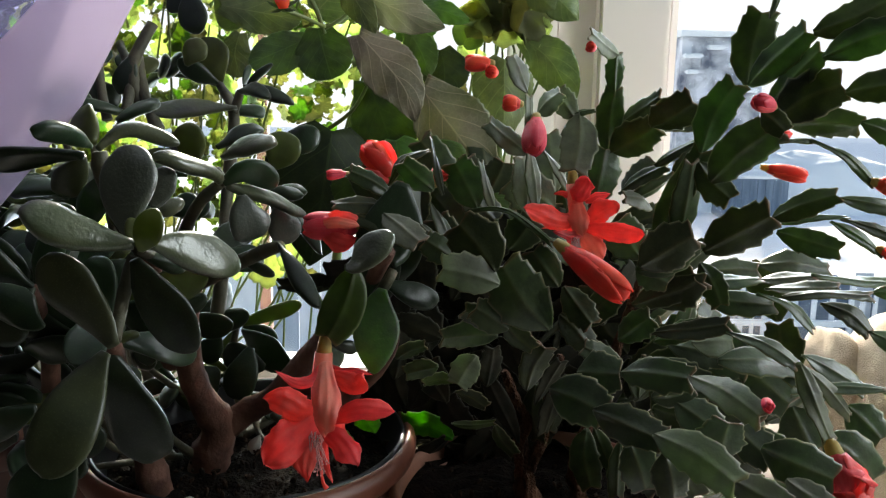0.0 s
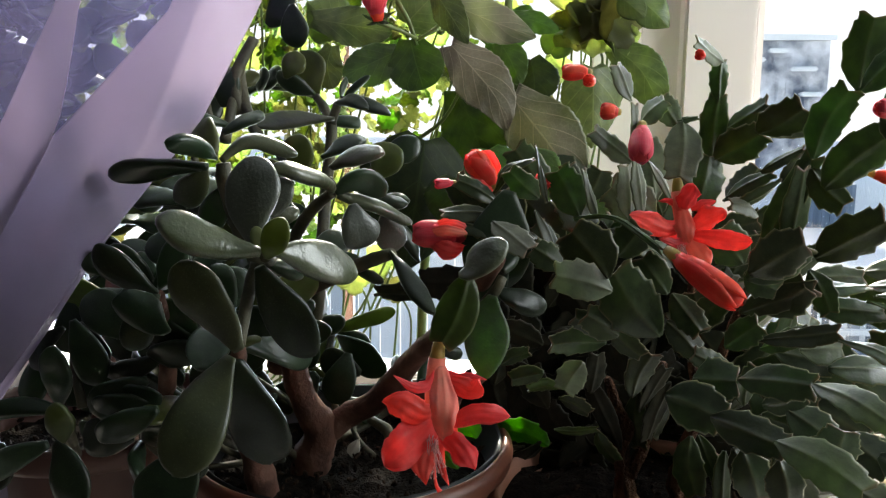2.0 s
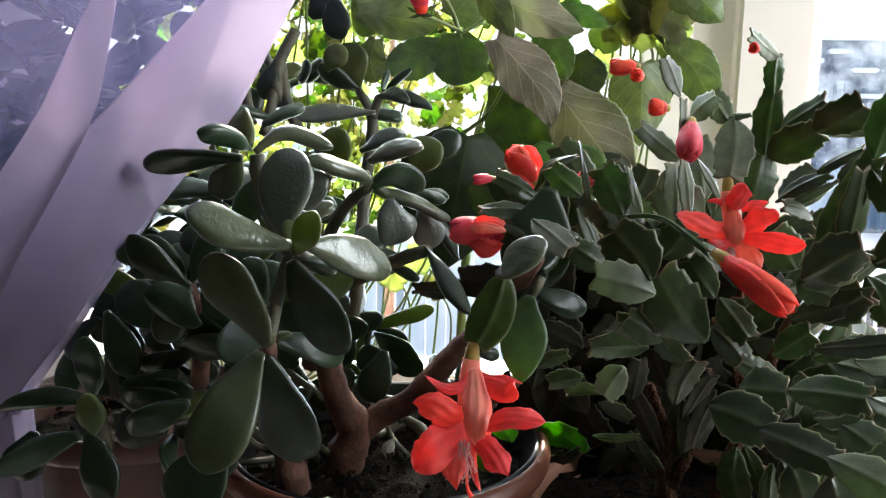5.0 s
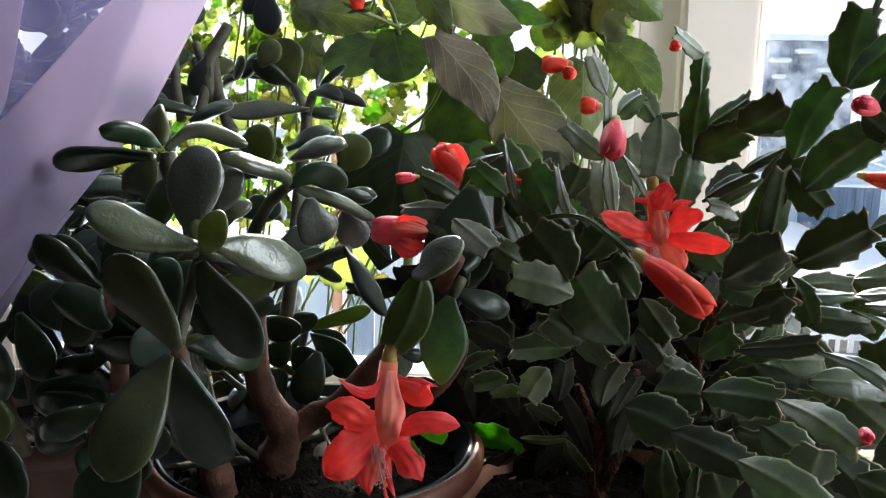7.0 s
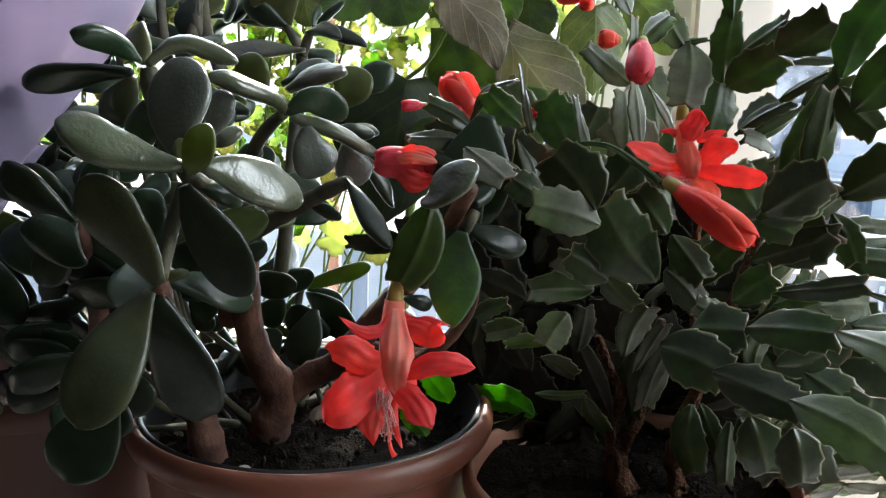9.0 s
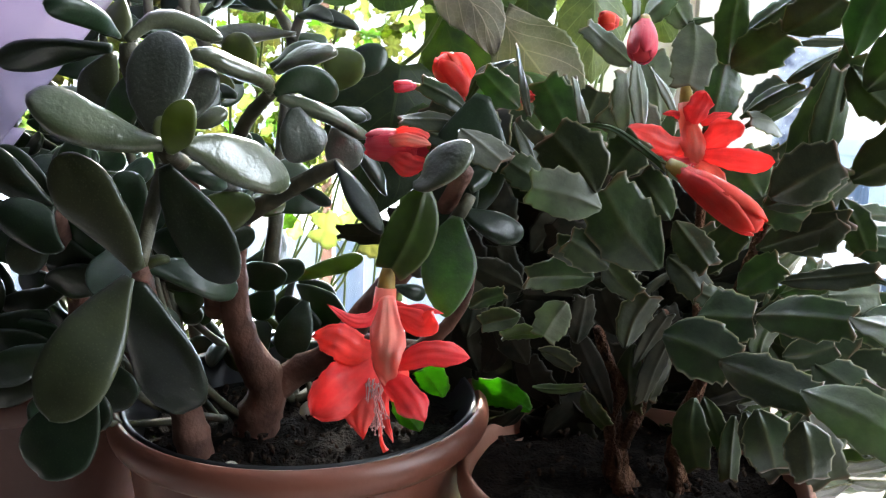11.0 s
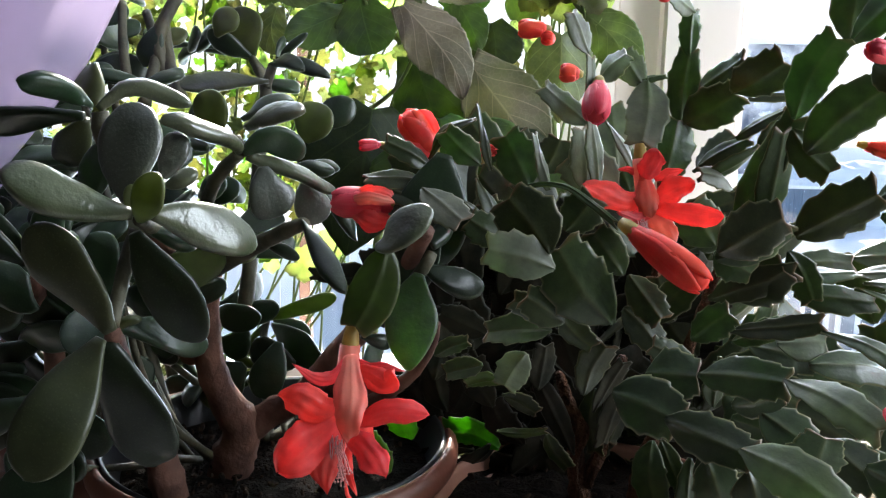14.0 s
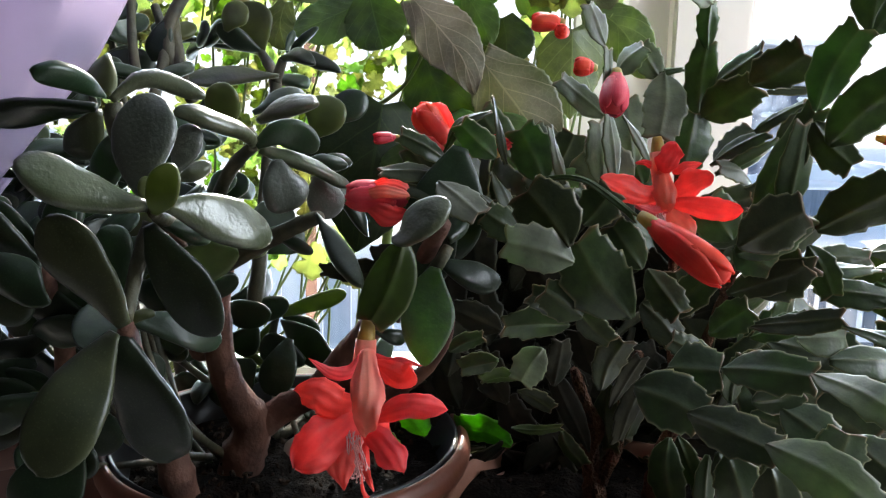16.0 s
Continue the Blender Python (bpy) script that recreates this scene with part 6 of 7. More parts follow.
cactus_pad(cactus, (181, 480, 1074), (167, 470, 1043), 28, 0, 0.04, lighter=True)
cactus_pad(cactus, (196, 460, 1075), (206, 450, 1053), 24, 0, 0.04, lighter=True)
pad_blade(cactus, ((85, 470, 1056), (84, 468, 1040), (89, 466, 1021)), 17.3, tilt=-10)
pad_blade(cactus, ((90, 472, 1056), (95, 470, 1044), (101, 468, 1031)), 10.8, tilt=-20)
pad_blade(cactus, ((103, 465, 1050), (102, 462, 1036), (102, 460, 1019)), 12.0, tilt=-15)
pad_blade(cactus, ((105, 455, 1056), (112, 452, 1043), (123, 450, 1027)), 18.0, tilt=4)
pad_blade(cactus, ((124, 430, 1066), (128, 428, 1052), (136, 425, 1037)), 22.2, tilt=8, skin=M_PAD_PALE_LIT)
pad_blade(cactus, ((114, 440, 1081), (128, 438, 1077), (146, 436, 1067)), 17.5, tilt=-12)
pad_blade(cactus, ((151, 458, 1065), (164, 455, 1053), (182, 452, 1043)), 26.1, tilt=-4)
pad_blade(cactus, ((113, 470, 1075), (114, 470, 1086), (119, 468, 1099)), 15.1, tilt=-20)
pad_blade(cactus, ((65, 478, 1085), (69, 480, 1067), (65, 482, 1048)), 15.1, tilt=-20)
pad_blade(cactus, ((57, 484, 1077), (56, 486, 1059), (60, 488, 1040)), 12.9, tilt=-30)
cactus_pad(cactus, (227, 460, 1076), (243, 450, 1060), 21, 10, 0.04, lighter=True)
pad_blade(cactus, ((20, 440, 1108), (15, 440, 1101), (10, 438, 1092)), 15.5, tilt=14, skin=M_PAD_PALE_LIT)
pad_blade(cactus, ((0, 452, 1098), (-9, 455, 1095), (-18, 455, 1092)), 12.0, tilt=-10)
pad_blade(cactus, ((11, 458, 1087), (2, 460, 1088), (-8, 460, 1085)), 8.8, tilt=-30, skin=M_PAD_OLIVE)
pad_blade(cactus, ((30, 428, 1123), (16, 425, 1124), (1, 420, 1123)), 14.4, tilt=-4)
pad_blade(cactus, ((34, 420, 1130), (23, 418, 1134), (12, 416, 1139)), 12.5, tilt=-8, skin=M_PAD_LIGHTER)
pad_blade(cactus, ((34, 428, 1129), (41, 430, 1121), (49, 430, 1115)), 12.5, tilt=-20)
pad_blade(cactus, ((27, 465, 1082), (29, 465, 1094), (30, 462, 1106)), 12.5, tilt=-12, skin=M_PAD_SHADED)
pad_blade(cactus, ((48, 482, 1042), (37, 478, 1065), (27, 474, 1086)), 12.9, tilt=-25, teeth=.8, skin=M_PAD_SHADED)
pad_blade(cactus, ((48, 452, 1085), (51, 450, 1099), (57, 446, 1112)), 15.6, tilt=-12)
pad_blade(cactus, ((54, 462, 1073), (60, 460, 1086), (67, 456, 1101)), 9.9, tilt=-25, skin=M_PAD_SHADED)
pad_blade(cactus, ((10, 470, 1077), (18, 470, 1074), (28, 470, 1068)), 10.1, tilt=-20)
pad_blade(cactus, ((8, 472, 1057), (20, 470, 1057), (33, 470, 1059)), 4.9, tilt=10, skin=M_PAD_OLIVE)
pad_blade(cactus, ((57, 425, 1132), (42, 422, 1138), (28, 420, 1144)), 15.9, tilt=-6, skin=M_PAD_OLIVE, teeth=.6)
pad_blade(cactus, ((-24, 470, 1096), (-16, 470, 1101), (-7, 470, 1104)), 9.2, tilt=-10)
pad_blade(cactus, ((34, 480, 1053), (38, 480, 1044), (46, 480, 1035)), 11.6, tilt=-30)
pad_blade(cactus, ((72, 470, 1088), (65, 470, 1070), (61, 474, 1051)), 11.9, tilt=-25, skin=M_PAD_SHADED)
# Dark pads added to close bright gaps; their skin carries the shade.
pad_blade(cactus, ((2, 500, 1099), (-12, 500, 1105), (-24, 500, 1110)), 18.0, tilt=-20, skin=M_PAD_SHADED)
pad_blade(cactus, ((6, 500, 1059), (-2, 500, 1071), (-5, 500, 1087)), 18.0, tilt=-20, skin=M_PAD_SHADED)
pad_blade(cactus, ((-17, 520, 1047), (-11, 520, 1061), (-15, 520, 1080)), 18.6, tilt=-20, skin=M_PAD_SHADED)
pad_blade(cactus, ((51, 500, 1077), (45, 500, 1089), (41, 500, 1101)), 17.4, tilt=-20, skin=M_PAD_SHADED)
pad_blade(cactus, ((24, 510, 1034), (11, 510, 1046), (5, 510, 1059)), 18.6, tilt=-20, skin=M_PAD_SHADED)
pad_blade(cactus, ((-27, 520, 1066), (-24, 520, 1083), (-26, 520, 1099)), 17.4, tilt=-10, skin=M_PAD_SHADED)
pad_blade(cactus, ((-18, 530, 1070), (-17, 530, 1087), (-22, 530, 1106)), 19.2, tilt=-10, skin=M_PAD_SHADED)
pad_blade(cactus, ((-29, 540, 1087), (-27, 540, 1104), (-30, 540, 1121)), 17.9, tilt=-10, skin=M_PAD_SHADED)
pad_blade(cactus, ((-6, 540, 1078), (-8, 540, 1098), (-13, 540, 1114)), 21.1, tilt=-10, skin=M_PAD_SHADED)
pad_blade(cactus, ((-20, 540, 1040), (-26, 540, 1053), (-29, 540, 1070)), 19.8, tilt=-10, skin=M_PAD_SHADED)
pad_blade(cactus, ((-37, 560, 1095), (-31, 560, 1109), (-29, 560, 1126)), 17.0, tilt=-10, skin=M_PAD_SHADED)
pad_blade(cactus, ((14, 452, 1182), (26, 446, 1185), (36, 440, 1184), (47, 434, 1177), (56, 428, 1170)), 4.2, tilt=30, thick=3, teeth=1)
pad_blade(cactus, ((103, 446, 1153), (116, 442, 1161), (130, 436, 1173)), 20.7, tilt=-5)
pad_blade(cactus, ((104, 458, 1132), (122, 455, 1140), (141, 450, 1148)), 16.0, tilt=-8)
pad_blade(cactus, ((140, 462, 1155), (147, 460, 1144), (152, 458, 1132)), 13.5, tilt=-10)
pad_blade(cactus, ((119, 470, 1145), (134, 470, 1154), (149, 470, 1165)), 15.6, tilt=-20)
closed_bud(cactus, (57, 425, 1172), (88, 400, 1151), 13.3)
bloom = closed_bud(cactus, (-38, 452, 1173), (-71, 450, 1174), 13.6, pink=True)
petal_sweep(bloom, ((-61, 448, 1178), (-52, 446, 1181), (-44, 448, 1179), (-38, 452, 1172)), 6.5, tilt=35, belly=.5)
petal_sweep(bloom, ((-62, 446, 1171), (-55, 444, 1167), (-49, 446, 1165), (-42, 450, 1167)), 10.9, tilt=-10, belly=.5)
petal_sweep(bloom, ((-53, 450, 1172), (-49, 450, 1167), (-48, 452, 1161)), 8.5, tilt=0, belly=.5, point=.7)
petal_sweep(bloom, ((-64, 446, 1175), (-52, 441, 1177), (-41, 446, 1175)), 6.0, tilt=10, pale=True, belly=.5)
bloom = closed_bud(cactus, (-27, 500, 1193), (-42, 490, 1213), 14.0)
petal_sweep(bloom, ((-28, 500, 1193), (-35, 490, 1202), (-41, 487, 1208), (-44, 489, 1213)), 10.1, tilt=10, belly=.6)
petal_sweep(bloom, ((-29, 500, 1198), (-30, 492, 1207), (-37, 490, 1215)), 9.0, tilt=-10, belly=.6)
petal_sweep(bloom, ((-29, 498, 1192), (-36, 489, 1195), (-43, 488, 1200)), 8.4, tilt=5, belly=.55)
closed_bud(cactus, (50, 470, 1232), (47, 452, 1214), 12.0, pink=True)
closed_bud(cactus, (33, 570, 1260), (14, 570, 1260), 9.9)
closed_bud(cactus, (34, 570, 1254), (29, 560, 1255), 6.8)
closed_bud(cactus, (51, 560, 1235), (38, 560, 1236), 9.4)
closed_bud(cactus, (-49, 465, 1200), (-60, 460, 1199), 4.1, pink=True)
closed_bud(cactus, (148, 395, 1240), (132, 372, 1243), 6.6, pink=True)
closed_bud(cactus, (189, 520, 1202), (215, 515, 1197), 8.5)
closed_bud(cactus, (226, 460, 1201), (245, 455, 1196), 10.2)
closed_bud(cactus, (233, 460, 1165), (249, 455, 1160), 9.0)
closed_bud(cactus, (76, 450, 1266), (72, 445, 1267), 3.8)
closed_bud(cactus, (122, 310, 1135), (120, 300, 1135), 3.2, pink=True)
closed_bud(cactus, (190, 480, 1224), (182, 475, 1223), 5.0)
half_flower(cactus, (195, 410, 1077), (203, 390, 1051), 24, 24)
half_flower(cactus, (-7, 500, 1190), (1, 500, 1199), 12, 10)
flower = flower_body(cactus, (-54, 402, 1129), (-58, 392, 1063), neck=.15, radius=4.0, stamens=44)
petal_sweep(flower, ((-52, 384, 1122), (-50, 370, 1113), (-49, 362, 1104), (-49, 364, 1094)), 13.0, tilt=0, pale=True, belly=.6)
petal_sweep(flower, ((-54, 386, 1119), (-58, 382, 1113), (-65, 378, 1114), (-73, 376, 1120)), 5.7, tilt=15, belly=.4, point=.9)
petal_sweep(flower, ((-49, 386, 1119), (-44, 384, 1117), (-37, 382, 1118), (-30, 384, 1116)), 4.4, tilt=15, belly=.4, point=.9)
petal_sweep(flower, ((-49, 384, 1116), (-43, 380, 1115), (-37, 378, 1113), (-34, 376, 1119)), 10.1, tilt=10, belly=.6)
petal_sweep(flower, ((-52, 374, 1105), (-59, 368, 1104), (-67, 366, 1109), (-78, 372, 1108)), 13.7, tilt=12, belly=.55, point=.5)
petal_sweep(flower, ((-48, 372, 1098), (-39, 370, 1103), (-30, 370, 1105), (-19, 372, 1103)), 10.1, tilt=18, belly=.6, point=.4)
petal_sweep(flower, ((-53, 372, 1101), (-60, 366, 1095), (-68, 360, 1089), (-75, 358, 1083)), 20.3, tilt=6, belly=.62)
petal_sweep(flower, ((-56, 368, 1091), (-59, 364, 1084), (-57, 362, 1073)), 11.5, tilt=0, belly=.45, point=.9)
petal_sweep(flower, ((-51, 370, 1095), (-44, 364, 1092), (-38, 362, 1086), (-35, 364, 1080)), 11.8, tilt=4, belly=.55)
petal_sweep(flower, ((-49, 372, 1091), (-51, 372, 1081), (-47, 370, 1069)), 4.0, tilt=0, belly=.5, point=.9)
petal_sweep(flower, ((-53, 390, 1096), (-61, 396, 1081), (-67, 402, 1066)), 12.0, tilt=0)
petal_sweep(flower, ((-52, 390, 1096), (-49, 396, 1082), (-47, 402, 1071)), 11.5, tilt=0)
stamen_bundle(flower, (-55, 368, 1093), (-55, 366, 1078), 6.5, 34, 5)
flower = flower_body(cactus, (71, 476, 1202), (76, 468, 1161), neck=.2, radius=3.6)
petal_sweep(flower, ((74, 470, 1185), (75, 464, 1192), (77, 460, 1200)), 12.5, tilt=-5, belly=.6, point=.6)
petal_sweep(flower, ((78, 470, 1186), (84, 468, 1189), (91, 468, 1191)), 5.7, tilt=20, belly=.45, point=.9)
petal_sweep(flower, ((72, 472, 1187), (67, 472, 1190), (61, 472, 1190)), 3.6, tilt=20, belly=.45, point=.9)
petal_sweep(flower, ((73, 470, 1187), (74, 464, 1178), (76, 460, 1169)), 11.4, tilt=0, pale=True, belly=.5)
petal_sweep(flower, ((74, 468, 1177), (65, 464, 1176), (54, 460, 1180), (44, 458, 1184)), 13.0, tilt=14, belly=.62)
petal_sweep(flower, ((77, 466, 1169), (69, 460, 1169), (60, 456, 1172)), 5.5, tilt=15, belly=.5, point=.8)
petal_sweep(flower, ((78, 468, 1174), (85, 464, 1181), (95, 462, 1186)), 12.5, tilt=-4, belly=.6)
petal_sweep(flower, ((77, 466, 1172), (87, 462, 1172), (97, 458, 1171), (108, 456, 1171)), 11.0, tilt=12, belly=.66)
petal_sweep(flower, ((77, 466, 1170), (81, 462, 1164), (87, 458, 1157)), 12.5, tilt=0, pale=True, belly=.55)
petal_sweep(flower, ((77, 480, 1173), (76, 486, 1165), (77, 490, 1156)), 10.8, tilt=0)
petal_sweep(flower, ((81, 480, 1173), (86, 486, 1164), (91, 490, 1156)), 10.8, tilt=0)
stamen_bundle(flower, (72, 458, 1168), (71, 452, 1162), 2.5, 16, 6)


def pad_chain(parent, start, heading, n, seed, back=560):
    """A limb of n pads that droops outwards."""
    rnd = random.Random(seed)
    p, d = Vector(start), Vector(heading).normalized()
    for k in range(n):
        ln = rnd.uniform(34, 46)
        q = p + d * ln
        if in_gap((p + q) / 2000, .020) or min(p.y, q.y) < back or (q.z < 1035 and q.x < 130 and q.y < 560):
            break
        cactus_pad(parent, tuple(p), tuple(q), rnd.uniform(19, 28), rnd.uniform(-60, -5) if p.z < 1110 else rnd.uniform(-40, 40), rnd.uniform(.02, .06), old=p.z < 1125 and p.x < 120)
        p = q
        d = (d + Vector((rnd.uniform(-.25, .25), rnd.uniform(-.25, .25), rnd.uniform(-.45, .05)))).normalized()


rnd = random.Random(77)
for k in range(46):
    a = rnd.uniform(0, 6.283)
    h = rnd.uniform(1010, 1120)
    r = rnd.uniform(12, 45)
    up = rnd.uniform(.1, 1.2)
    at = (64 + 1.3 * r * math.cos(a), 600 + r * .6 * math.sin(a), h)
    pad_chain(cactus, at, (math.cos(a), .3 * math.sin(a), up), rnd.choice((1, 2, 2, 3)), 300 + k)
for k in range(26):
    at = (rnd.uniform(-30, 100), rnd.uniform(570, 615), rnd.uniform(1085, 1150))
    pad_chain(cactus, at, (rnd.uniform(-.7, .5), rnd.uniform(-.1, .4), rnd.uniform(.4, 1)), rnd.choice((1, 1, 2)), 500 + k)
# crowded low pads in the heart of the plant, whose shade is put into their skin
for k in range(190):
    a = rnd.uniform(0, 6.283)
    at = (60 + rnd.uniform(-70, 85), 600 + rnd.uniform(-30, 30), rnd.uniform(955, 1110))
    pad_chain(cactus, at, (rnd.uniform(-.8, .8), rnd.uniform(-.1, .15), rnd.uniform(-.3, .9)), rnd.choice((1, 2, 2)), 700 + k)
for k in range(34):
    at = (rnd.uniform(120, 230), rnd.uniform(490, 590), rnd.uniform(960, 1080))
    pad_chain(cactus, at, (rnd.uniform(-.2, .9), rnd.uniform(-.2, .3), rnd.uniform(-.3, .5)), rnd.choice((1, 1, 2)), 900 + k, 500)
for k in range(26):
    at = (rnd.uniform(-45, 45), rnd.uniform(560, 610), rnd.uniform(990, 1085))
    pad_chain(cactus, at, (rnd.uniform(-.7, .7), rnd.uniform(-.1, .2), rnd.uniform(-.5, .9)), rnd.choice((1, 2)), 1100 + k)

# ---------------------------------------------------------------- hibiscus
hibiscus = thing("hibiscus", (-0.10, 0.745, 0.94), "leggy hibiscus with broad toothed leaves close to the window", "plant")
stem(hibiscus, [(-20, 700, 1318), (-22, 705, 1284), (-38, 710, 1249), (-66, 720, 1199), (-87, 740, 1115), (-93, 745, 1012)], [3, 3, 3.2, 3.6, 4, 4.5], seed=0, material=M_STEM_GREEN, sides=8)
stem(hibiscus, [(-56, 690, 1249), (-73, 700, 1222), (-109, 720, 1198)], [1.5, 1.5, 2], seed=1, material=M_STEM_GREEN, sides=8)
stem(hibiscus, [(-91, 690, 1282), (-97, 690, 1299), (-106, 690, 1315)], [1.6, 1.8, 2], seed=2, material=M_STEM_GREEN, sides=8)
stem(hibiscus, [(-91, 690, 1286), (-76, 690, 1295), (-59, 690, 1312)], [1.5, 1.5, 1.5], seed=3, material=M_STEM_GREEN, sides=8)
stem(hibiscus, [(-118, 660, 1299), (-104, 675, 1293), (-91, 690, 1287)], [1.4, 1.4, 1.6], seed=4, material=M_STEM_GREEN, sides=8)
stem(hibiscus, [(72, 740, 1276), (54, 730, 1295), (42, 730, 1317)], [1.5, 1.6, 1.6], seed=5, material=M_STEM_GREEN, sides=8)
stem(hibiscus, [(39, 740, 1296), (15, 720, 1294), (-12, 710, 1304)], [2, 2, 2], seed=6, material=M_STEM_GREEN, sides=8)
stem(hibiscus, [(54, 780, 1121), (52, 780, 1172), (48, 780, 1221)], [3, 3, 3], seed=7, material=M_STEM_GREEN, sides=8)
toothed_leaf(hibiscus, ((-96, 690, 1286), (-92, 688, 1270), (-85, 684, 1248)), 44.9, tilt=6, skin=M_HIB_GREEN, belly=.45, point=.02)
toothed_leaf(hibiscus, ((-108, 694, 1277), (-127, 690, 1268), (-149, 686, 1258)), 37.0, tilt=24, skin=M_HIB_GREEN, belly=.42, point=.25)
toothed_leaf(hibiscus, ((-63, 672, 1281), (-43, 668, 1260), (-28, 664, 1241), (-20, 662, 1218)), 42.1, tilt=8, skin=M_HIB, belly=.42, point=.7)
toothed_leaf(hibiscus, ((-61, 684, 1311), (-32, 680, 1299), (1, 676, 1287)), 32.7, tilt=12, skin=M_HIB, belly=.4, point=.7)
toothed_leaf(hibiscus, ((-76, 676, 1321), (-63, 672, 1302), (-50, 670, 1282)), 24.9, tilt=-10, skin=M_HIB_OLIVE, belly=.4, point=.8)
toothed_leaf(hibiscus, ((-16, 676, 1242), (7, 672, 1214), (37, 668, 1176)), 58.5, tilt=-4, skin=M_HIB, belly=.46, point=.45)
# The dark skin also holds the shade on this down-turned leaf.
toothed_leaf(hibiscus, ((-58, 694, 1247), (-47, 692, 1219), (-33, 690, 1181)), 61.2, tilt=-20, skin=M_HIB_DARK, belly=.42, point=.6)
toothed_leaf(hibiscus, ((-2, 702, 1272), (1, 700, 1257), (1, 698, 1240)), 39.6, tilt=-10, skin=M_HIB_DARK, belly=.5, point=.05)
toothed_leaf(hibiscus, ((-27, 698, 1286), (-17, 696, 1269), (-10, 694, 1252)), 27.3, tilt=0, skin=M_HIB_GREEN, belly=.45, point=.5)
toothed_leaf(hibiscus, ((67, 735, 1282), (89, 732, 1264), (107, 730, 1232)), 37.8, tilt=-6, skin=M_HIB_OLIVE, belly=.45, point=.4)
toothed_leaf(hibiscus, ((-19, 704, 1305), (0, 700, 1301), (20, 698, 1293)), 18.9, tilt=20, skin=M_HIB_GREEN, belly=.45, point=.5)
toothed_leaf(hibiscus, ((-181, 735, 1305), (-150, 732, 1300), (-115, 730, 1294)), 33.8, tilt=10, skin=M_HIB_OLIVE, belly=.5, point=.3)
toothed_leaf(hibiscus, ((-165, 730, 1283), (-169, 728, 1266), (-164, 726, 1248)), 26.9, tilt=0, skin=M_HIB_OLIVE, belly=.5, point=.2)
toothed_leaf(hibiscus, ((-38, 720, 1284), (-19, 720, 1292), (-2, 720, 1314)), 27.0, tilt=0, skin=M_HIB_GREEN, belly=.5, point=.2)
# Its shade comes from the near-black skin.
broad_leaf(hibiscus, (-82, 660, 1210), (-97, 640, 1111), 90, -15, 0.04, material=M_HIB_SHADED)
broad_leaf(hibiscus, (49, 720, 1266), (50, 720, 1201), 52, -8, 0.04, material=M_HIB_OLIVE)
broad_leaf(hibiscus, (84, 700, 1315), (104, 700, 1296), 28, 10, 0.05, material=M_HIB_OLIVE)
broad_leaf(hibiscus, (67, 700, 1319), (87, 700, 1302), 23, -10, 0.05, material=M_HIB_OLIVE)
broad_leaf(hibiscus, (-160, 740, 1297), (-187, 740, 1319), 44, 0, 0.04, material=M_HIB_OLIVE)
broad_leaf(hibiscus, (-104, 740, 1302), (-77, 740, 1329), 44, 0, 0.04, material=M_HIB_OLIVE)
broad_leaf(hibiscus, (28, 620, 1179), (47, 600, 1158), 48, 0, 0.03, material=M_HIB_GREEN)
broad_leaf(hibiscus, (16, 740, 1277), (30, 740, 1305), 29, 0, 0.04, material=M_HIB_OLIVE)
broad_leaf(hibiscus, (-33, 630, 1206), (-24, 620, 1162), 45, 0, 0.04, material=M_HIB_GREEN)
broad_leaf(hibiscus, (-9, 620, 1203), (8, 600, 1170), 44, -5, 0.04, material=M_HIB_GREEN)
broad_leaf(hibiscus, (-58, 640, 1184), (-58, 640, 1142), 46, -5, 0.04, material=M_HIB_GREEN)


# the hibiscus bud at the top
closed_bud(hibiscus, (-117, 660, 1298), (-121, 655, 1330), 19.3, name="flower_bud", neck=False, pink=True)
stem(hibiscus, [(-118, 661, 1297), (-105, 670, 1293), (-90, 684, 1287)], [1.3, 1.2, 1.4], seed=8, material=M_STEM_GREEN, sides=8)
toothed_leaf(hibiscus, ((-117, 660, 1298), (-123, 657, 1300), (-129, 655, 1303)), 2.6, skin=M_HIB_DARK, point=.9)
toothed_leaf(hibiscus, ((-117, 660, 1298), (-122, 659, 1296), (-126, 658, 1295)), 2.6, skin=M_HIB_DARK, point=.9)
toothed_leaf(hibiscus, ((-117, 660, 1298), (-113, 660, 1297), (-108, 661, 1297)), 2.6, skin=M_HIB_DARK, point=.9)
toothed_leaf(hibiscus, ((-117, 660, 1298), (-111, 662, 1302), (-104, 664, 1306)), 2.6, skin=M_HIB_DARK, point=.9)


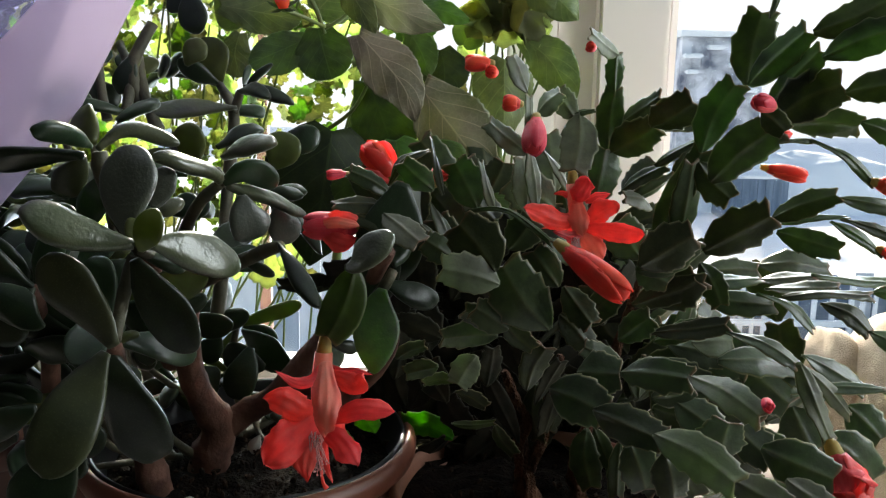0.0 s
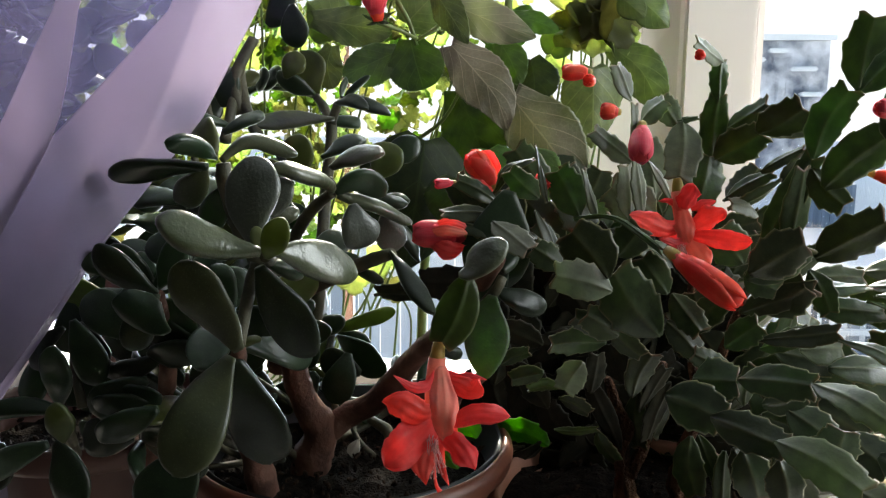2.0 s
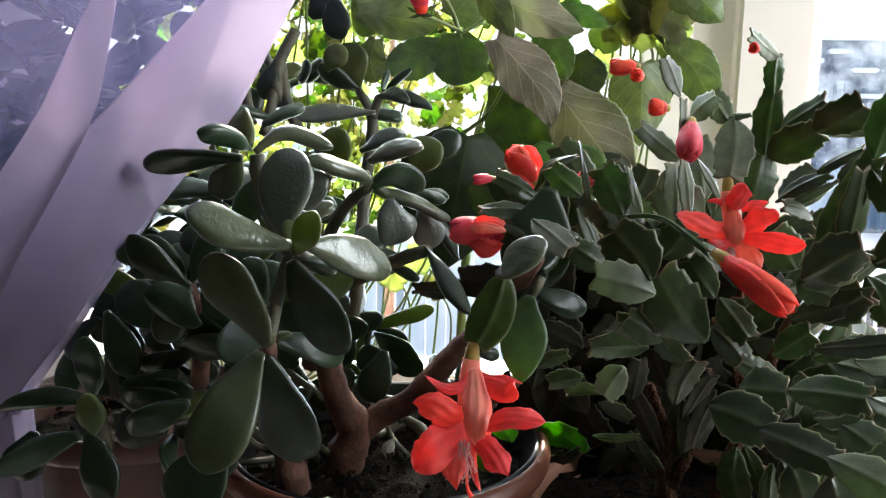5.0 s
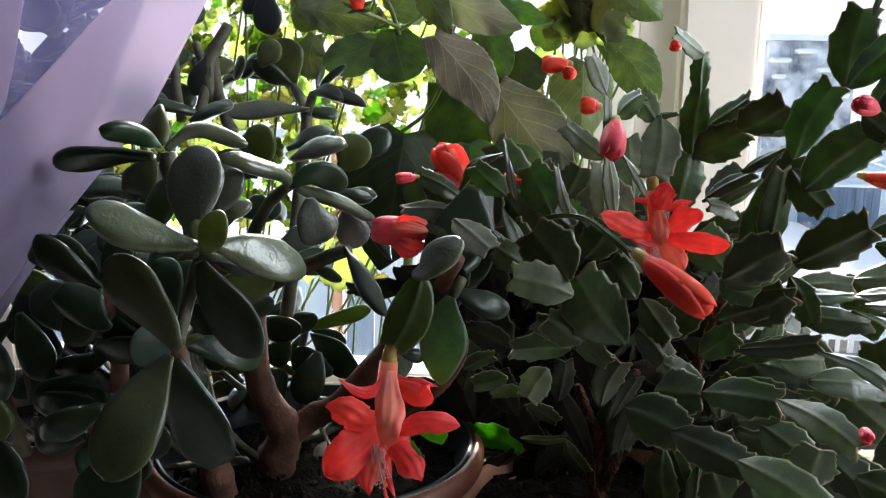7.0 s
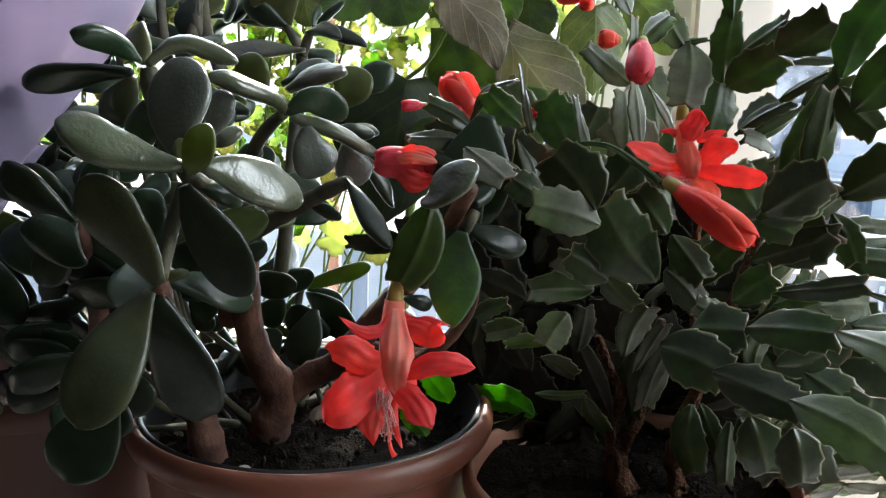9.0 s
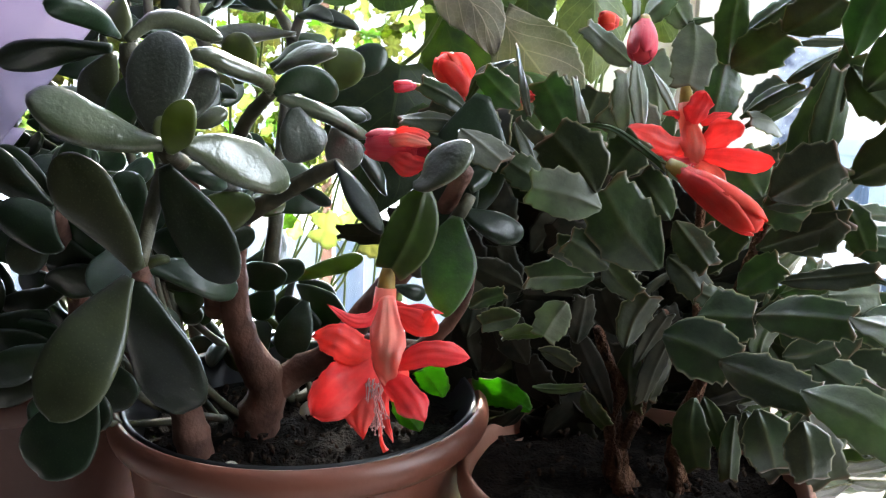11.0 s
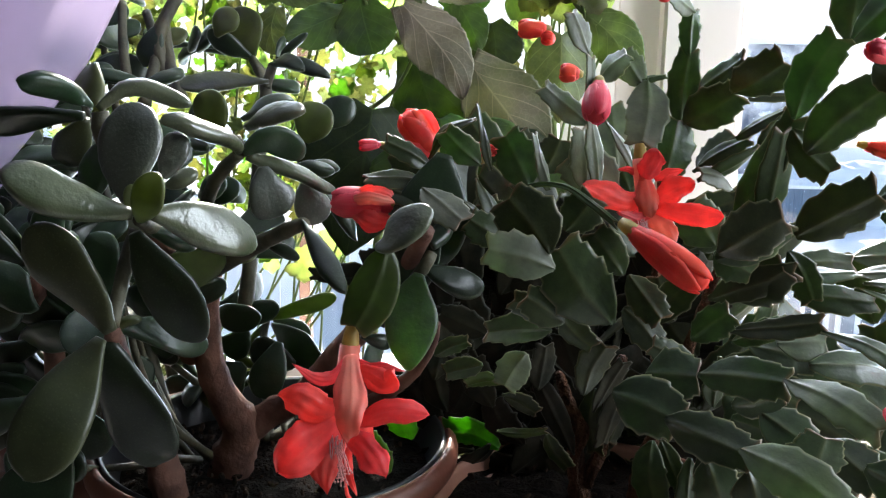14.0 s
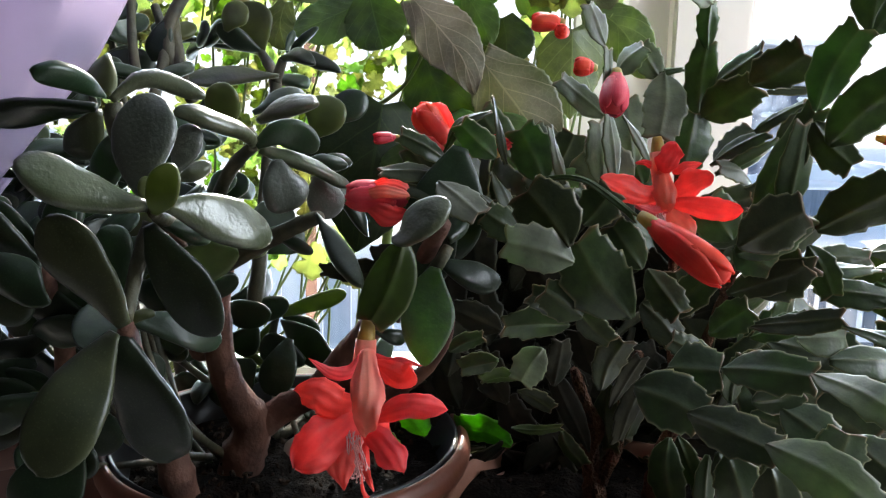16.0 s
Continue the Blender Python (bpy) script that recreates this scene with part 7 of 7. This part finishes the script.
# ---------------------------------------------------------------- geraniums against the glass
def lobed_leaf(seed, lobes=7, material=M_GERANIUM):
    rnd = random.Random(seed)
    bm = bmesh.new()
    seg, ring = 42, (.0, .35, .7, 1.0)
    both = []
    for sgn in (1, -1):
        rows = []
        for q in ring:
            row = []
            for k in range(seg):
                a = 2 * math.pi * k / seg
                edge = .72 + .24 * abs(math.cos(a * lobes / 2)) ** .7 + .05 * math.sin(a * lobes * 3 + seed)
                gap = max(0, 1 - abs(a - math.pi) / .35)
                rr = q * (edge if q > .5 else 1) * (1 - .65 * gap * q)
                row.append(bm.verts.new((rr * math.cos(a), rr * math.sin(a), .10 * math.sin(a * lobes) * q * q + .18 * q * q + sgn * .008)))
            rows.append(row)
        for r0, r1 in zip(rows, rows[1:]):
            for k in range(seg):
                f4 = (r0[k], r1[k], r1[(k + 1) % seg], r0[(k + 1) % seg])
                bm.faces.new(f4 if sgn > 0 else f4[::-1])
        both.append(rows)
    for k in range(seg):
        bm.faces.new((both[0][-1][k], both[1][-1][k], both[1][-1][(k + 1) % seg], both[0][-1][(k + 1) % seg]))
    bmesh.ops.remove_doubles(bm, verts=bm.verts[:], dist=.0005)
    return finish("leaf", bm, material)


LOBED = [lobed_leaf(k, 5 + k % 3) for k in range(5)]
LOBED_DARK = [lobed_leaf(k + 7, 5 + k % 3, M_GERANIUM_DARK) for k in range(3)]


def geranium(at, boxlo, boxhi, n, seed, label, sizes=(.0045, .012)):
    rnd = random.Random(seed)
    g = thing("geranium", at, label, "plant")
    stems = []
    for k in range(5):
        x = rnd.uniform(boxlo[0], boxhi[0])
        pts = [(at[0] * 1000 + rnd.uniform(-20, 20), at[1] * 1000, at[2] * 1000), ((x + at[0] * 1000) / 2 + rnd.uniform(-30, 30), rnd.uniform(boxlo[1], boxhi[1]), (boxlo[2] + at[2] * 1000) / 2),
               (x, rnd.uniform(boxlo[1], boxhi[1]), rnd.uniform((boxlo[2] + boxhi[2]) / 2, boxhi[2]))]
        stem(g, pts, [1.3, 1.2, 0.9], material=M_STEM_GREEN, sides=7, seed=k)
    for k in range(n):
        c = Vector([rnd.uniform(boxlo[i], boxhi[i]) for i in range(3)]) / 1000
        s = rnd.uniform(*sizes)
        if in_gap(c, .016):
            continue
        ob = new("leaf", LOBED_DARK[k % 3] if rnd.random() < .28 else LOBED[k % 5])
        attach(ob, g)
        rot = Euler((radians(rnd.gauss(70, 30)), radians(rnd.gauss(0, 30)), radians(rnd.gauss(0, 50)))).to_matrix().to_4x4()
        ob.matrix_basis = Matrix.Translation(c) @ rot @ Matrix.Scale(s, 4)
    return g


geranium((-0.33, 0.775, SILL + .10), (-420, 765, 1120), (-20, 845, 1420), 430, 1, "backlit yellow-green geranium filling the window")
geranium((-0.35, 0.80, SILL + .10), (-420, 800, 1110), (-30, 850, 1430), 430, 9, "dense backlit geranium close against the glass")
geranium((-0.31, 0.77, SILL + .10), (-420, 750, 1150), (-40, 800, 1420), 300, 21, "leafy geranium with shaded and sunlit leaves")
geranium((-0.29, 0.78, SILL + .10), (-430, 775, 1120), (10, 850, 1430), 170, 33, "tall geranium with soft yellow-green leaves against the glass", (.010, .020))
geranium((0.03, 0.77, SILL + .10), (-10, 740, 1290), (110, 800, 1420), 24, 2, "backlit yellow-green geranium shoot beside the mullion")
geranium((-0.24, 0.79, SILL + .10), (-200, 790, 1030), (-110, 840, 1150), 16, 3, "sparse lower geranium shoots before the glass")


# larger sunlit geranium leaves between the broad hibiscus leaves
shoot = thing("geranium", (0.05, 0.75, 1.2), "sunlit geranium shoot with bright yellow-green lobed leaves", "plant")
for k, (x, y, z, s, lean, face) in enumerate((
    (0.034, 0.733, 1.298, 0.022, 78, -15),
    (0.062, 0.735, 1.305, 0.030, 66, 25),
    (0.031, 0.738, 1.311, 0.024, 80, 5),
    (0.044, 0.735, 1.297, 0.026, 70, 20),
    (0.052, 0.730, 1.304, 0.028, 60, -30),
    (0.069, 0.740, 1.292, 0.020, 80, 10),
    (0.019, 0.750, 1.271, 0.022, 65, 40),
    (-0.022, 0.750, 1.303, 0.020, 75, -20),
    (-0.163, 0.800, 1.071, 0.018, 70, 20),
    (-0.136, 0.800, 1.087, 0.020, 60, -20),
    (-0.122, 0.790, 1.063, 0.014, 80, 10),
)):
    ob = new("leaf", LOBED[k % 5])
    attach(ob, shoot)
    ob.matrix_basis = Matrix.Translation((x, y, z)) @ Euler((radians(lean), radians(face) * .6, radians(face))).to_matrix().to_4x4() @ Matrix.Scale(s, 4)
    stem(shoot, [(x * 1000, y * 1000 + 2, z * 1000), (x * 1000 + 15, y * 1000 + 8, z * 1000 - 30), (x * 900, 790, z * 1000 - 90)], [1.0, 1.1, 1.3], material=M_STEM_GREEN, sides=6, seed=k)


# ---------------------------------------------------------------- curtain
def curtain():
    """A lilac voile curtain drawn aside and gathered at a tie."""
    cur = thing("curtain", (-0.40, 0.45, 0.9), "sheer lilac voile curtain gathered aside beside the plants", "curtain")
    tie = Vector((-0.372, 0.445, 1.055))

    # the free edge of the cloth sweeps from the tie up to the rail
    sweep = ((0.0, 0), (.057, .19), (.105, .34), (.177, .61), (.237, .76), (.30, .90), (.45, 1.12), (.95, 1.5))

    def panel(name, k0, k1, amp, folds, yoff, material, z1=.95):
        """Cloth between two shares (by height over the tie) of the way from the fixed side to the free edge."""
        us = [i / 48 for i in range(49)]
        vs = [-1 + i / 20 for i in range(41)]

        def place(u, v):
            h = z1 * u ** 1.8
            a, b = interp(k0, h), interp(k1, h)
            k = a + (b - a) * (v + 1) / 2
            left = -.46 - .20 * min(1, h / .5)
            right = tie.x + .052 + interp(sweep, h) * .225
            p = Vector((left + (right - left) * k, tie.y + .02 * min(1, h / .2), tie.z + h))
            p.y += yoff + amp * math.sin(k * folds * 6.283 + 1.6 * h) * (.2 + .8 * min(1, h / .35)) + .006 * noise.noise(p * 7)
            return p, Vector((0, -1, 0))

        return part(name, sheet(place, lambda u, v: .0003, us, vs), material, cur)

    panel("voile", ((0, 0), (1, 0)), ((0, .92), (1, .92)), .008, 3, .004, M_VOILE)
    panel("fold", ((0, 0), (1, 0)), ((0, .66), (.10, .66), (.13, .62), (.237, .56), (.5, .52), (1, .5)), .006, 4, -.022, M_VOILE_FOLD)
    panel("fold", ((0, .66), (.10, .66), (.13, .67), (.165, .70), (.237, .749), (.5, .80), (1, .8)), ((0, .80), (.10, .80), (.16, .797), (.237, .776), (.5, .84), (1, .86)), .004, 5, -.026, M_VOILE_FOLD)
    panel("fold", ((0, .775), (.10, .775), (.165, .782), (.237, .89), (.5, .93), (1, .93)), ((0, 1.003), (1, 1.003)), .004, 6, -.020, M_VOILE_FOLD)

    panel("fold", ((0, .05), (1, .05)), ((0, .98), (1, .9)), .010, 7, .016, M_VOILE_FOLD, .12)

    def skirt(u, v):
        k = (v + 1) / 2
        p = Vector((-.455 + .13 * k + (k - .6) * .10 * u, tie.y + .004, tie.z + .01 - .75 * u))
        p.y += .012 * math.sin(k * 34) * (.4 + .6 * u) + .006 * noise.noise(p * 14)
        return p, Vector((0, -1, 0))

    part("skirt", sheet(lambda u, v: (skirt(u, -v * .96)[0] + Vector((.004, .016, .002)), Vector((0, -1, 0))), lambda u, v: .0003, [i / 30 for i in range(31)], [-1 + i / 24 for i in range(49)]), M_VOILE_FOLD, cur)
    part("skirt", sheet(skirt, lambda u, v: .0003, [i / 30 for i in range(31)], [-1 + i / 24 for i in range(49)]), M_VOILE_FOLD, cur)
    bm = tube_mesh([(-470, 447, 1062), (-440, 425, 1050), (-390, 424, 1046), (-345, 436, 1054), (-330, 452, 1062)], [7, 9, 10, 9, 6], 10, 6, .12)
    part("tie", bm, M_VOILE_FOLD, cur, "twisted lilac tie band")


curtain()

# ---------------------------------------------------------------- beige plush at the far end of the sill
def plush():
    """A soft toy-like cushion: a tall rounded body with a narrower lobe folded against it."""
    cushion = thing("plush_cushion", (.365, .64, SILL), "beige furry plush cushion leaning at the end of the sill", "cushion")
    for nm, at, size, seed in (("body", (.372, .645, SILL + .118), (.062, .060, .122), 0), ("lobe", (.318, .668, SILL + .105), (.030, .045, .113), 5)):
        bm = bmesh.new()
        bmesh.ops.create_icosphere(bm, subdivisions=5, radius=1)
        for v in bm.verts:
            c = v.co.copy()
            k = (abs(c.x) ** 2.6 + abs(c.y) ** 2.6 + abs(c.z) ** 2.6) ** (-1 / 2.6)
            q = Vector((size[0] * c.x, size[1] * c.y, size[2] * c.z)) * k
            q += c * (.007 * noise.noise(c * 2.3 + Vector((seed, 0, 0))) + .0007 * noise.noise(c * 12) + .0004 * noise.noise(c * 40))
            q.x += .018 * max(0, -c.z) - .006 * c.z
            v.co = Vector(at) + q
        part(nm, bm, M_PLUSH, cushion)


plush()


# ---------------------------------------------------------------- fallen leaves on the soil
def fallen_leaf(base, tip, width):
    ob = broad_leaf(None, base, tip, width, 20, .08, M_DRY)
    ob.name = "fallen_leaf"
    return tagged(ob, "pale dried leaf lying on the potting soil", "leaf", group="fallen leaves")


fallen_leaf((-124, 548, 1003), (-118, 552, 1014), 9)
fallen_leaf((-95, 470, 1004), (-84, 478, 1005), 7)
fallen_leaf((-142, 478, 1004), (-150, 470, 1005), 6)
